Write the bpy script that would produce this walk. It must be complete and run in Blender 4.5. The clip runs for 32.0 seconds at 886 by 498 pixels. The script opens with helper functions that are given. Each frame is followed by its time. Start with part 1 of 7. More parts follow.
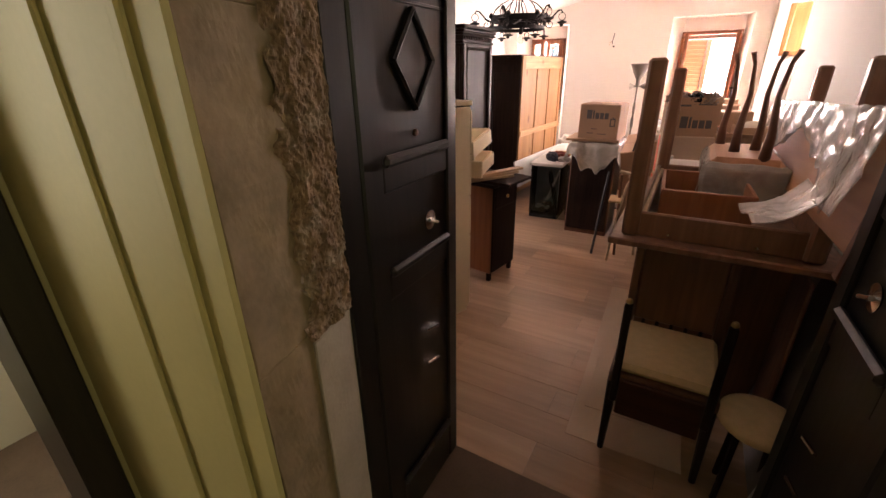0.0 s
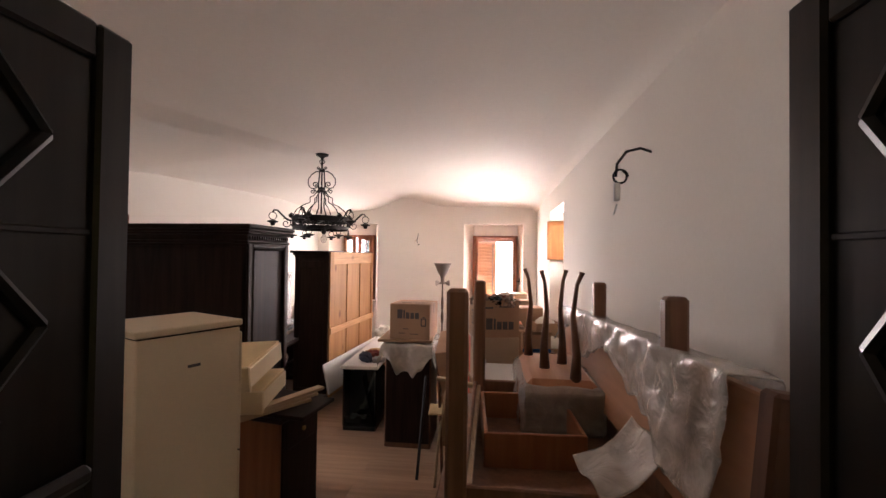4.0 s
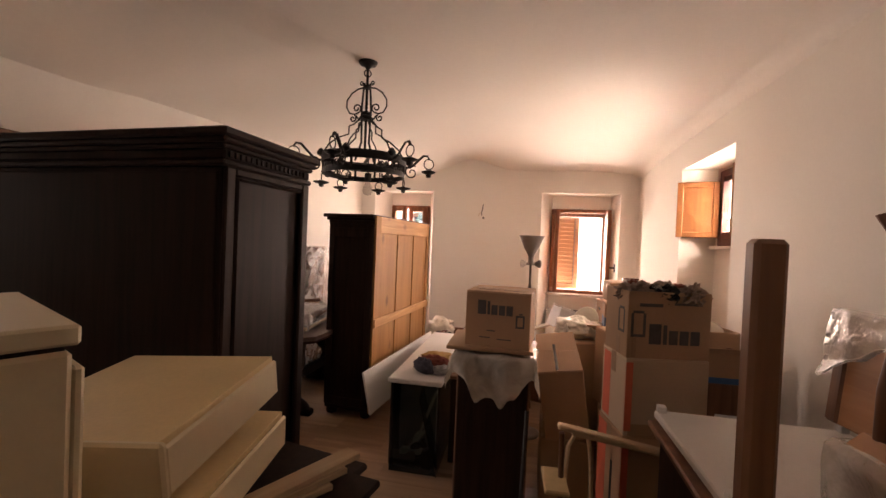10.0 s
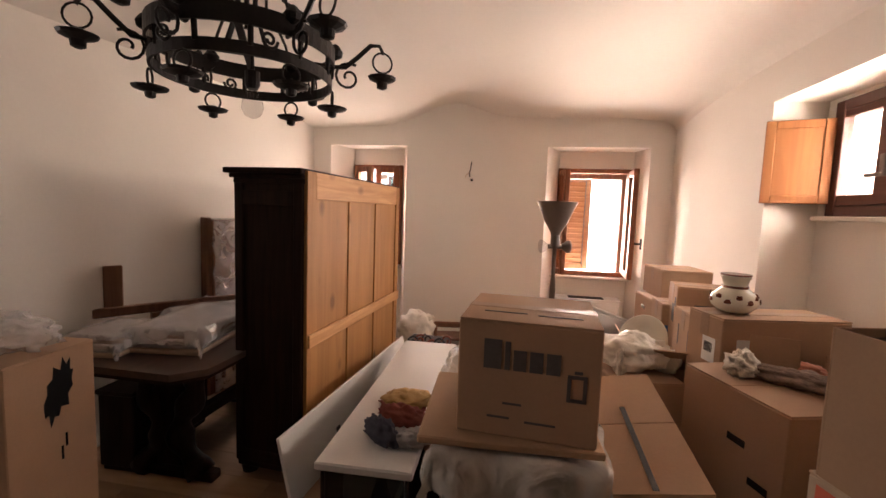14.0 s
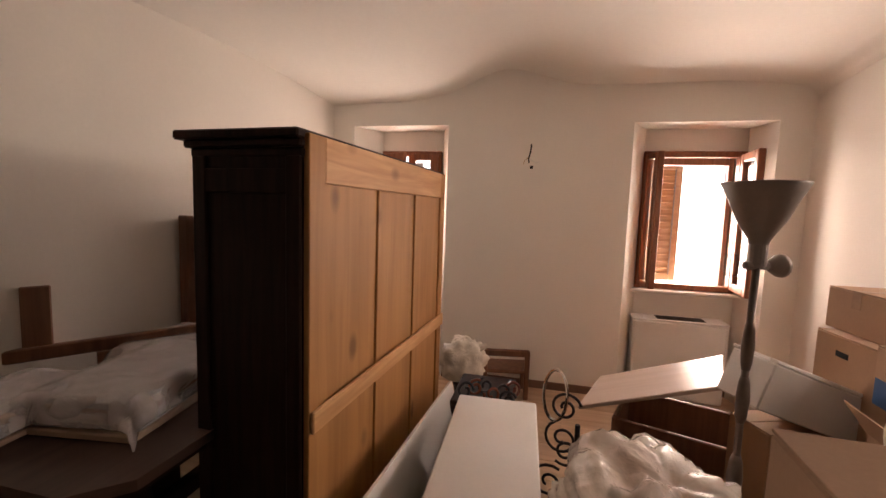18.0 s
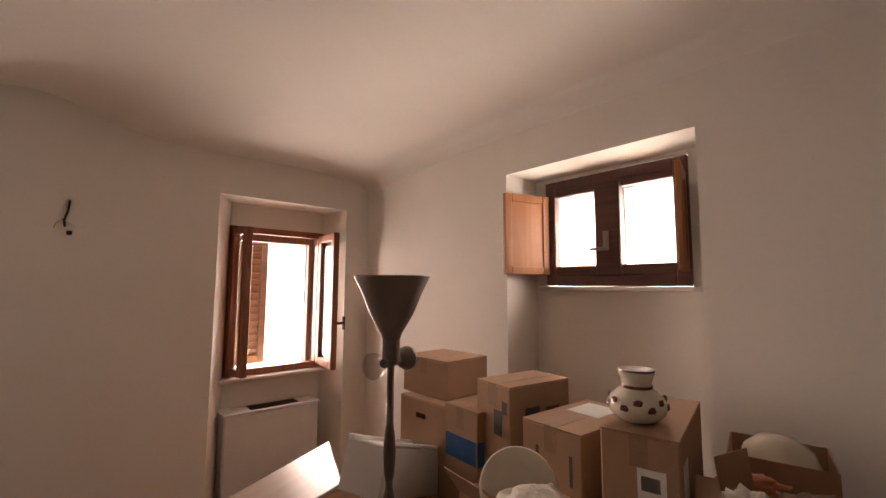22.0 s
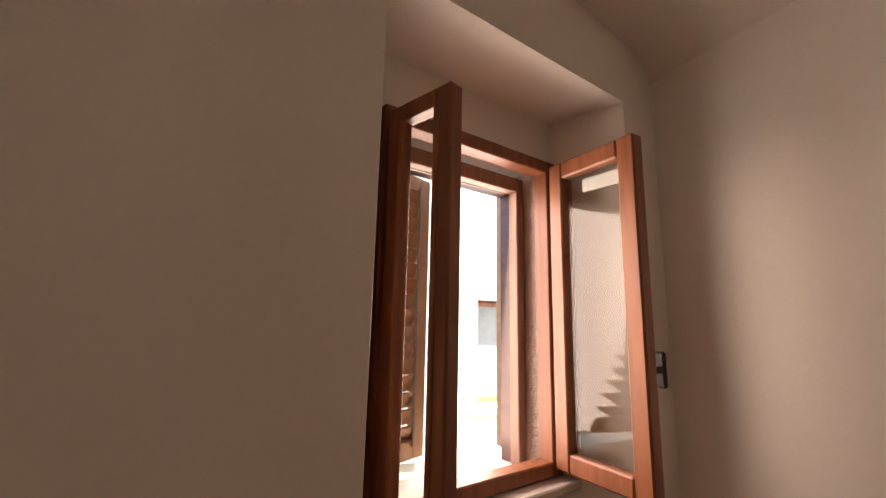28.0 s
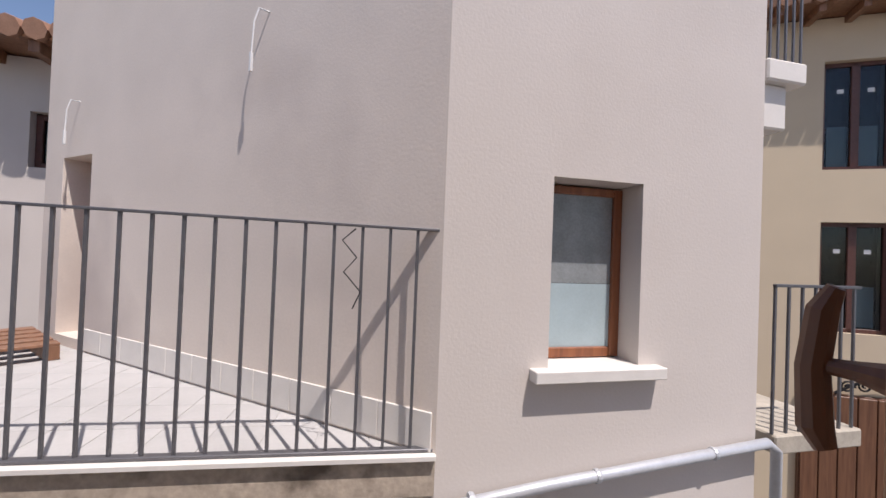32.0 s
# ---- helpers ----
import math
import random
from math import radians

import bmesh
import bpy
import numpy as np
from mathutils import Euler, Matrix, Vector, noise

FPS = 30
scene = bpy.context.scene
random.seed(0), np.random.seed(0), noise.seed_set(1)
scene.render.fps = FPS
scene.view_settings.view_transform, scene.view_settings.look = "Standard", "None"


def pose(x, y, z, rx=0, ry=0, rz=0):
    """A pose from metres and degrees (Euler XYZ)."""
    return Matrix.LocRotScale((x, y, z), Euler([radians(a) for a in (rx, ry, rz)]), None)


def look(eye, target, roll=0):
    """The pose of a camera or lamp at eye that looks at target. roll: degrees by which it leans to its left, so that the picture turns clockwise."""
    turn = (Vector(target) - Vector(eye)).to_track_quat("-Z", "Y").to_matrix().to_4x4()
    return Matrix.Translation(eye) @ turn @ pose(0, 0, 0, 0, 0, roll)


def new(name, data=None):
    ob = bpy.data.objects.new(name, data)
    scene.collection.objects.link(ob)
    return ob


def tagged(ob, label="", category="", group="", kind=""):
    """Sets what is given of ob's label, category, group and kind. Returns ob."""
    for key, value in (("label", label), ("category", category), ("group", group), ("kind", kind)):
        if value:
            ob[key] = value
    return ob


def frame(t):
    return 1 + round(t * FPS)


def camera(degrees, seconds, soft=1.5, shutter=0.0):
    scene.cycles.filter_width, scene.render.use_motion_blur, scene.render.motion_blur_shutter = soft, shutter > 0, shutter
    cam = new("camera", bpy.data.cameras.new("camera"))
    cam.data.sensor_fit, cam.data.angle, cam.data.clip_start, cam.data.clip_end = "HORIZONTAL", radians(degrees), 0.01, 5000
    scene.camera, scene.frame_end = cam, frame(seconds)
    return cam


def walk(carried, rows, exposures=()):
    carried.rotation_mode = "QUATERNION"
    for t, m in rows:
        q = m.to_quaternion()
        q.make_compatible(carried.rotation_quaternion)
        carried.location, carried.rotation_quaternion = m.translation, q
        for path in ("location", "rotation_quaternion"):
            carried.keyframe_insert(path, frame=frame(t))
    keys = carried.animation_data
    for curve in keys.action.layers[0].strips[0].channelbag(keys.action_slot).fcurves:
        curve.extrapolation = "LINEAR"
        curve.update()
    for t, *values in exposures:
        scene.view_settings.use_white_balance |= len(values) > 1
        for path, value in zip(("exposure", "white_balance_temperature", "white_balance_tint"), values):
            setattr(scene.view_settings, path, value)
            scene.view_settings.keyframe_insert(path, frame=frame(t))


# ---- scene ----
cam = camera(93.4, 32.0)
PATH = [
    (0, (0.126, 1.603, 1.6), (-0.803, 3.192, 0.817), -0.9),
    (0.5, (0.06, 1.58, 1.65), (-0.47, 3.402, 1.016), 0.6),
    (1, (0.106, 1.504, 1.677), (-0.176, 3.438, 1.252), 0.3),
    (1.5, (0.161, 1.441, 1.691), (-0.074, 3.405, 1.393), -0.5),
    (2, (0.164, 1.473, 1.702), (-0.066, 3.45, 1.505), -0.4),
    (2.5, (0.105, 1.626, 1.736), (-0.127, 3.611, 1.672), 0.1),
    (4.5, (0.055, 2.372, 1.731), (-0.178, 4.358, 1.789), 0.9),
    (5, (-0.019, 2.525, 1.756), (-0.248, 4.508, 1.865), 1.2),
    (5.5, (-0.023, 2.662, 1.761), (-0.242, 4.644, 1.912), 1.3),
    (6, (-0.01, 2.784, 1.766), (-0.22, 4.766, 1.935), 1.4),
    (6.5, (-0.044, 2.886, 1.747), (-0.306, 4.859, 1.943), 1.6),
    (7, (-0.144, 2.944, 1.711), (-0.462, 4.906, 1.932), 1.6),
    (7.5, (-0.247, 2.975, 1.681), (-0.599, 4.931, 1.912), 1.9),
    (8, (-0.287, 3.031, 1.649), (-0.658, 4.982, 1.884), 2.0),
    (8.5, (-0.296, 3.174, 1.632), (-0.682, 5.121, 1.873), 2.0),
    (9, (-0.312, 3.313, 1.615), (-0.722, 5.257, 1.84), 2.2),
    (9.5, (-0.372, 3.415, 1.589), (-0.799, 5.365, 1.702), 2.4),
    (10, (-0.46, 3.531, 1.566), (-0.896, 5.483, 1.532), 2.4),
    (10.5, (-0.482, 3.611, 1.56), (-0.915, 5.561, 1.456), 2.4),
    (11, (-0.45, 3.703, 1.572), (-0.875, 5.653, 1.44), 2.1),
    (11.5, (-0.487, 3.862, 1.537), (-0.913, 5.812, 1.403), 2.0),
    (12, (-0.579, 4.044, 1.565), (-0.992, 5.996, 1.419), 2.0),
    (12.5, (-0.591, 4.248, 1.567), (-0.98, 6.203, 1.408), 2.0),
    (13, (-0.562, 4.476, 1.587), (-0.93, 6.435, 1.417), 2.0),
    (13.5, (-0.613, 4.649, 1.586), (-0.967, 6.609, 1.408), 1.9),
    (14, (-0.705, 4.822, 1.576), (-1.044, 6.784, 1.397), 2.1),
    (14.5, (-0.74, 4.962, 1.55), (-1.072, 6.926, 1.373), 2.0),
    (16.5, (-0.925, 5.32, 1.54), (-1.35, 7.26, 1.36), 2.1),
    (17, (-0.958, 5.407, 1.54), (-1.429, 7.341, 1.348), 2.2),
    (17.5, (-1.003, 5.557, 1.512), (-1.505, 7.485, 1.335), 2.0),
    (18, (-1.099, 5.722, 1.543), (-1.551, 7.662, 1.356), 1.9),
    (18.5, (-1.055, 5.964, 1.568), (-1.271, 7.944, 1.389), 1.5),
    (19, (-1.204, 5.983, 1.577), (-0.801, 7.934, 1.406), 1.4),
    (19.5, (-1.122, 6.018, 1.595), (-0.178, 7.778, 1.482), 1.0),
    (20, (-1.088, 6.013, 1.632), (0.194, 7.549, 1.605), 0.2),
    (20.5, (-1.054, 6.023, 1.636), (0.312, 7.479, 1.743), -0.0),
    (21, (-1.053, 6.045, 1.646), (0.333, 7.48, 1.789), -0.1),
    (21.5, (-1.1, 6.081, 1.629), (0.276, 7.525, 1.782), 0.1),
    (22, (-1.157, 6.107, 1.616), (0.154, 7.605, 1.801), 0.3),
    (22.5, (-1.202, 6.163, 1.585), (0.019, 7.734, 1.789), 0.8),
    (23, (-1.28, 6.376, 1.532), (-0.117, 7.989, 1.741), 0.9),
    (23.5, (-1.284, 6.671, 1.543), (-0.198, 8.337, 1.755), 1.2),
    (24, (-1.263, 7.017, 1.516), (-0.261, 8.732, 1.747), 1.4),
    (24.5, (-1.245, 7.376, 1.545), (-0.281, 9.116, 1.75), 2.0),
    (25, (-1.234, 7.645, 1.551), (-0.28, 9.392, 1.745), 2.3),
    (25.5, (-1.239, 7.867, 1.529), (-0.306, 9.625, 1.731), 2.6),
    (27.5, (-0.995, 8.474, 1.433), (0.05, 10.149, 1.757), 1.0),
    (28, (-0.809, 8.617, 1.448), (0.354, 10.207, 1.799), 1.2),
    (28.5, (-0.689, 8.815, 1.439), (0.583, 10.328, 1.742), 1.1),
    (29, (-0.473, 9.021, 1.467), (0.93, 10.427, 1.706), 0.9),
    (29.5, (-0.247, 9.317, 1.47), (1.438, 10.38, 1.645), 2.2),
    (30, (-0.076, 9.463, 1.464), (1.583, 10.571, 1.609), 2.7),
    (30.5, (0.039, 9.604, 1.4), (1.555, 10.901, 1.532), 2.5),
    (31, (0.139, 9.699, 1.349), (1.496, 11.164, 1.446), 2.4),
    (31.5, (0.180, 9.800, 1.309), (1.397, 11.387, 1.358), 2.2),
    (32, (0.205, 9.905, 1.275), (1.168, 11.657, 1.303), 2.2),
]
walk(cam, [(t, look(eye, target, roll)) for t, eye, target, roll in PATH],
     exposures=[(0, 6.25, 6080, 14), (1, 6.1, 6030, 17), (2, 6.05, 5670, 13), (5, 5.1, 5725, 8), (6, 4.95, 6600, 10), (8, 5.0, 7080, 10), (10, 4.98, 6975, 14), (12, 5.02, 6350, 10), (13, 4.85, 6300, 11), (14, 4.78, 6570, 10), (17, 4.52, 6850, 9), (18, 4.4, 6650, 10), (19, 4.02, 6350, 8), (20, 3.9, 6480, 9), (22, 3.7, 6600, 10), (23, 3.6, 6680, 12), (24, 3.45, 6290, 5), (25, 3.3, 6600, 9), (28, 3.2, 6920, 10), (29, 3.25, 6450, 10), (29.5, 1.9, 6500, 12), (30, 1.2, 6500, 15), (31, 0.9, 6500, 12), (32, 0.22, 6330, 18)])

# ---- light ----
SUN_DIR = Vector((0.06, -0.42, 0.93)).normalized()      # towards the sun
world = bpy.data.worlds.new("sky")
scene.world = world
world.use_nodes = True
wn = world.node_tree.nodes
sky = wn.new("ShaderNodeTexSky")
sky.sky_type = "NISHITA"
sky.sun_disc = False
sky.sun_elevation = math.asin(SUN_DIR.z)
sky.sun_rotation = math.atan2(SUN_DIR.x, SUN_DIR.y)
world.node_tree.links.new(sky.outputs[0], wn["Background"].inputs[0])
wn["Background"].inputs[1].default_value = 0.11
sun = new("sun", bpy.data.lights.new("sun", "SUN"))
sun.data.energy, sun.data.angle, sun.data.color = 4.4, radians(0.5), (1.0, 0.95, 0.87)
sun.matrix_world = look(SUN_DIR * 30, (0, 0, 0))


def area_lamp(name, place, target, w, h, power, color, spread=180):
    lamp = new(name, bpy.data.lights.new(name, "AREA"))
    lamp.data.shape, lamp.data.size, lamp.data.size_y = "RECTANGLE", w, h
    lamp.data.energy, lamp.data.color, lamp.data.spread = power, color, radians(spread)
    lamp.matrix_world = look(place, target)
    return lamp


area_lamp("daylight_window_right", (0.11, 9.925, 1.5), (0.05, 5, 0.9), 0.62, 1.08, 2.3, (1.0, 0.775, 0.675), 135)
area_lamp("daylight_window_left", (-2.37, 9.74, 1.5), (-2.4, 5, 0.9), 0.50, 1.08, 2.4, (1.0, 0.775, 0.675))
area_lamp("daylight_window_east", (1.36, 7.24, 1.95), (-2, 7.2, 0.9), 0.7, 0.45, 4.8, (1.0, 0.79, 0.69))
area_lamp("daylight_side_room", (-5.3, 5.3, 1.7), (-2.6, 5.0, 0.2), 1.2, 1.4, 2.2, (1.0, 0.86, 0.79))
# Added fill lamp before the closed corridor end; no opening stands there.
area_lamp("corridor_fill", (2.15, 1.15, 1.6), (-1, 1.5, 1.2), 0.7, 1.4, 0.15, (1.0, 0.97, 0.60))
area_lamp("daylight_passage", (-2.36, 1.25, 1.5), (0.5, 2.0, 1.2), 0.8, 1.4, 0.35, (1.0, 0.90, 0.66))


# ---- materials ----
def mat(name, color, rough=0.6, vary=0.12, scale=6.0, bump=0.15, fine=90.0, metal=0.0, spec=0.5, stain=None, stain_amt=0.0, per_object=0.0):
    """Base colour with broad patches and fine grain, both at real size, and a small relief."""
    m = bpy.data.materials.new(name)
    m.use_nodes = True
    n, l = m.node_tree.nodes, m.node_tree.links
    p = n["Principled BSDF"]
    p.inputs["Roughness"].default_value, p.inputs["Metallic"].default_value = rough, metal
    p.inputs["Specular IOR Level"].default_value = spec
    tc = n.new("ShaderNodeTexCoord")
    big, small = n.new("ShaderNodeTexNoise"), n.new("ShaderNodeTexNoise")
    big.inputs["Scale"].default_value, big.inputs["Detail"].default_value = scale, 5
    small.inputs["Scale"].default_value, small.inputs["Detail"].default_value = fine, 3
    for t in (big, small):
        l.new(tc.outputs["Object"], t.inputs["Vector"])
    add = n.new("ShaderNodeMath")
    add.operation = "ADD"
    l.new(big.outputs[0], add.inputs[0])
    half = n.new("ShaderNodeMath")
    half.operation = "MULTIPLY"
    half.inputs[1].default_value = 0.5
    l.new(small.outputs[0], half.inputs[0])
    l.new(half.outputs[0], add.inputs[1])
    ramp = n.new("ShaderNodeMapRange")
    ramp.inputs["From Min"].default_value, ramp.inputs["From Max"].default_value = 0.4, 1.1
    ramp.inputs["To Min"].default_value, ramp.inputs["To Max"].default_value = 1 - vary, 1 + vary
    l.new(add.outputs[0], ramp.inputs["Value"])
    col = n.new("ShaderNodeMix")
    col.data_type, col.blend_type = "RGBA", "MULTIPLY"
    col.inputs["Factor"].default_value = 1.0
    col.inputs["A"].default_value = (*color, 1)
    comb = n.new("ShaderNodeCombineColor")
    out = ramp.outputs[0]
    if per_object:
        info = n.new("ShaderNodeObjectInfo")
        mr = n.new("ShaderNodeMapRange")
        mr.inputs["To Min"].default_value, mr.inputs["To Max"].default_value = 1 - per_object, 1 + per_object
        l.new(info.outputs["Random"], mr.inputs["Value"])
        mm = n.new("ShaderNodeMath")
        mm.operation = "MULTIPLY"
        l.new(out, mm.inputs[0])
        l.new(mr.outputs[0], mm.inputs[1])
        out = mm.outputs[0]
    for c in ("Red", "Green", "Blue"):
        l.new(out, comb.inputs[c])
    l.new(comb.outputs[0], col.inputs["B"])
    final = col.outputs["Result"]
    if stain:
        st = n.new("ShaderNodeTexNoise")
        st.inputs["Scale"].default_value, st.inputs["Detail"].default_value = scale * 0.45, 8
        l.new(tc.outputs["Object"], st.inputs["Vector"])
        sr = n.new("ShaderNodeMapRange")
        sr.inputs["From Min"].default_value, sr.inputs["From Max"].default_value = 0.52, 0.72
        sr.inputs["To Max"].default_value = stain_amt
        l.new(st.outputs[0], sr.inputs["Value"])
        mx = n.new("ShaderNodeMix")
        mx.data_type = "RGBA"
        mx.inputs["B"].default_value = (*stain, 1)
        l.new(sr.outputs[0], mx.inputs["Factor"])
        l.new(final, mx.inputs["A"])
        final = mx.outputs["Result"]
    l.new(final, p.inputs["Base Color"])
    if bump:
        b = n.new("ShaderNodeBump")
        b.inputs["Strength"].default_value, b.inputs["Distance"].default_value = bump, 0.004
        l.new(add.outputs[0], b.inputs["Height"])
        l.new(b.outputs[0], p.inputs["Normal"])
    return m


def wood(name, color, dark, rough=0.55, axis=2, knots=0.0, rings=14.0, per_object=0.0, spec=0.5):
    """Grain drawn out along one axis (0 x, 1 y, 2 z), with optional knots."""
    m = bpy.data.materials.new(name)
    m.use_nodes = True
    n, l = m.node_tree.nodes, m.node_tree.links
    p = n["Principled BSDF"]
    p.inputs["Roughness"].default_value, p.inputs["Specular IOR Level"].default_value = rough, spec
    tc, mp = n.new("ShaderNodeTexCoord"), n.new("ShaderNodeMapping")
    s = [rings] * 3
    s[axis] = rings * 0.07
    mp.inputs["Scale"].default_value = s
    l.new(tc.outputs["Object"], mp.inputs["Vector"])
    g = n.new("ShaderNodeTexNoise")
    g.inputs["Scale"].default_value, g.inputs["Detail"].default_value, g.inputs["Distortion"].default_value = 2.2, 7, 0.6
    if per_object:
        info, va = n.new("ShaderNodeObjectInfo"), n.new("ShaderNodeVectorMath")
        sc = n.new("ShaderNodeMath")
        sc.operation, sc.inputs[1].default_value = "MULTIPLY", 37.0
        l.new(info.outputs["Random"], sc.inputs[0])
        va.operation = "ADD"
        l.new(mp.outputs[0], va.inputs[0])
        l.new(sc.outputs[0], va.inputs[1])
        l.new(va.outputs[0], g.inputs["Vector"])
    else:
        l.new(mp.outputs[0], g.inputs["Vector"])
    r = n.new("ShaderNodeValToRGB")
    r.color_ramp.elements[0].position, r.color_ramp.elements[1].position = 0.33, 0.66
    r.color_ramp.elements[0].color, r.color_ramp.elements[1].color = (*dark, 1), (*color, 1)
    l.new(g.outputs[0], r.inputs[0])
    final = r.outputs[0]
    if knots:
        v = n.new("ShaderNodeTexVoronoi")
        v.inputs["Scale"].default_value = 4.2
        mk = n.new("ShaderNodeMapping")
        ks = [1.0] * 3
        ks[axis] = 0.62
        mk.inputs["Scale"].default_value = ks
        l.new(tc.outputs["Object"], mk.inputs["Vector"])
        l.new(mk.outputs[0], v.inputs["Vector"])
        k = n.new("ShaderNodeMapRange")
        k.inputs["From Min"].default_value, k.inputs["From Max"].default_value = 0.07, 0.17
        k.inputs["To Min"].default_value, k.inputs["To Max"].default_value = knots, 0.0
        l.new(v.outputs["Distance"], k.inputs["Value"])
        mx = n.new("ShaderNodeMix")
        mx.data_type = "RGBA"
        mx.inputs["B"].default_value = (dark[0] * 0.45, dark[1] * 0.4, dark[2] * 0.35, 1)
        l.new(k.outputs[0], mx.inputs["Factor"])
        l.new(final, mx.inputs["A"])
        final = mx.outputs["Result"]
    if per_object:
        mr = n.new("ShaderNodeMapRange")
        mr.inputs["To Min"].default_value, mr.inputs["To Max"].default_value = 1 - per_object, 1 + per_object
        l.new(info.outputs["Random"], mr.inputs["Value"])
        hv = n.new("ShaderNodeHueSaturation")
        l.new(mr.outputs[0], hv.inputs["Value"])
        l.new(final, hv.inputs["Color"])
        final = hv.outputs[0]
    l.new(final, p.inputs["Base Color"])
    b = n.new("ShaderNodeBump")
    b.inputs["Strength"].default_value, b.inputs["Distance"].default_value = 0.18, 0.002
    l.new(g.outputs[0], b.inputs["Height"])
    l.new(b.outputs[0], p.inputs["Normal"])
    return m


def film_mat(name, color, clear, rough=0.18, cells=0.0):
    """Clear or cloudy plastic film; cells draws the blisters of bubble wrap, in cells a metre."""
    m = bpy.data.materials.new(name)
    m.use_nodes = True
    n, l = m.node_tree.nodes, m.node_tree.links
    p = n["Principled BSDF"]
    p.inputs["Base Color"].default_value = (*color, 1)
    p.inputs["Roughness"].default_value = rough
    p.inputs["Alpha"].default_value = 1 - clear
    tc = n.new("ShaderNodeTexCoord")
    crinkle = n.new("ShaderNodeTexNoise")
    crinkle.inputs["Scale"].default_value, crinkle.inputs["Detail"].default_value, crinkle.inputs["Distortion"].default_value = 9, 6, 1.2
    l.new(tc.outputs["Object"], crinkle.inputs["Vector"])
    b = n.new("ShaderNodeBump")
    b.inputs["Strength"].default_value, b.inputs["Distance"].default_value = 0.7, 0.03
    l.new(crinkle.outputs[0], b.inputs["Height"])
    if cells:
        v = n.new("ShaderNodeTexVoronoi")
        v.feature = "SMOOTH_F1"
        v.inputs["Scale"].default_value = cells
        l.new(tc.outputs["Object"], v.inputs["Vector"])
        b2 = n.new("ShaderNodeBump")
        b2.inputs["Strength"].default_value, b2.inputs["Distance"].default_value = 0.35, 0.006
        b2.invert = True
        l.new(v.outputs["Distance"], b2.inputs["Height"])
        l.new(b.outputs[0], b2.inputs["Normal"])
        b = b2
    l.new(b.outputs[0], p.inputs["Normal"])
    var = n.new("ShaderNodeMapRange")
    var.inputs["To Min"].default_value, var.inputs["To Max"].default_value = 1 - clear - 0.22, min(1.0, 1 - clear + 0.2)
    l.new(crinkle.outputs[0], var.inputs["Value"])
    l.new(var.outputs[0], p.inputs["Alpha"])
    return m


def glass_mat(name, tint, clear=0.86):
    m = bpy.data.materials.new(name)
    m.use_nodes = True
    n, l = m.node_tree.nodes, m.node_tree.links
    n.remove(n["Principled BSDF"])
    tr, gl, mix, fr = n.new("ShaderNodeBsdfTransparent"), n.new("ShaderNodeBsdfGlossy"), n.new("ShaderNodeMixShader"), n.new("ShaderNodeLayerWeight")
    tr.inputs[0].default_value = (*[c * clear for c in tint], 1)
    gl.inputs["Roughness"].default_value = 0.03
    fr.inputs["Blend"].default_value = 0.5
    pw, sc = n.new("ShaderNodeMath"), n.new("ShaderNodeMath")
    pw.operation, pw.inputs[1].default_value = "POWER", 5.0
    sc.operation, sc.inputs[1].default_value, sc.inputs[2].default_value = "MULTIPLY_ADD", 0.8, 0.035
    l.new(fr.outputs["Facing"], pw.inputs[0])
    l.new(pw.outputs[0], sc.inputs[0])
    l.new(sc.outputs[0], mix.inputs[0])
    l.new(tr.outputs[0], mix.inputs[1])
    l.new(gl.outputs[0], mix.inputs[2])
    l.new(mix.outputs[0], n["Material Output"].inputs[0])
    return m


PLASTER = mat("wall_plaster", (0.80, 0.76, 0.70), 0.85, 0.04, 1.3, 0.12, 60, spec=0.2)
CEIL = mat("ceiling_plaster", (0.80, 0.76, 0.70), 0.85, 0.04, 0.9, 0.1, 40, spec=0.2)
CORRIDOR = mat("corridor_yellow_paint", (0.50, 0.42, 0.18), 0.6, 0.08, 2.0, 0.1, 50)
STONE = mat("door_stone", (0.235, 0.165, 0.085), 0.85, 0.35, 6.0, 0.7, 45, stain=(0.15, 0.10, 0.05), stain_amt=0.6)
CHIPPED = mat("chipped_plaster", (0.20, 0.125, 0.07), 0.95, 0.6, 30.0, 1.0, 90, stain=(0.42, 0.34, 0.25), stain_amt=0.7)
PATCH = mat("grey_cement_patch", (0.34, 0.275, 0.20), 0.9, 0.16, 7.0, 0.5, 80, stain=(0.24, 0.19, 0.16), stain_amt=0.5)
JAMB_STONE = mat("rough_jamb_stone", (0.52, 0.44, 0.40), 0.9, 0.25, 16.0, 0.9, 70)
GROUT = mat("floor_joint", (0.16, 0.11, 0.08), 0.9, 0.2, 8)
PLANK = wood("floor_wood_look_tile", (0.48, 0.315, 0.20), (0.37, 0.235, 0.145), 0.36, 0, 0.0, 9.0, 0.14)
SKIRT = mat("brown_skirting", (0.17, 0.10, 0.065), 0.5, 0.15, 9)
DARKWOOD = wood("dark_stained_wood", (0.030, 0.016, 0.012), (0.017, 0.0095, 0.0075), 0.5, 2, 0.0, 16.0, spec=0.10)
DOORWOOD = wood("black_door_wood", (0.020, 0.015, 0.012), (0.010, 0.008, 0.007), 0.34, 2, 0.0, 16.0)
PINE = wood("raw_pine", (0.43, 0.21, 0.066), (0.33, 0.15, 0.042), 0.6, 2, 0.85, 7.0)
PINE_Y = wood("raw_pine_batten", (0.64, 0.37, 0.17), (0.47, 0.24, 0.095), 0.6, 1, 0.85, 13.0)
WINWOOD = wood("window_brown_wood", (0.28, 0.10, 0.040), (0.175, 0.057, 0.023), 0.42, 2, 0.0, 14.0)
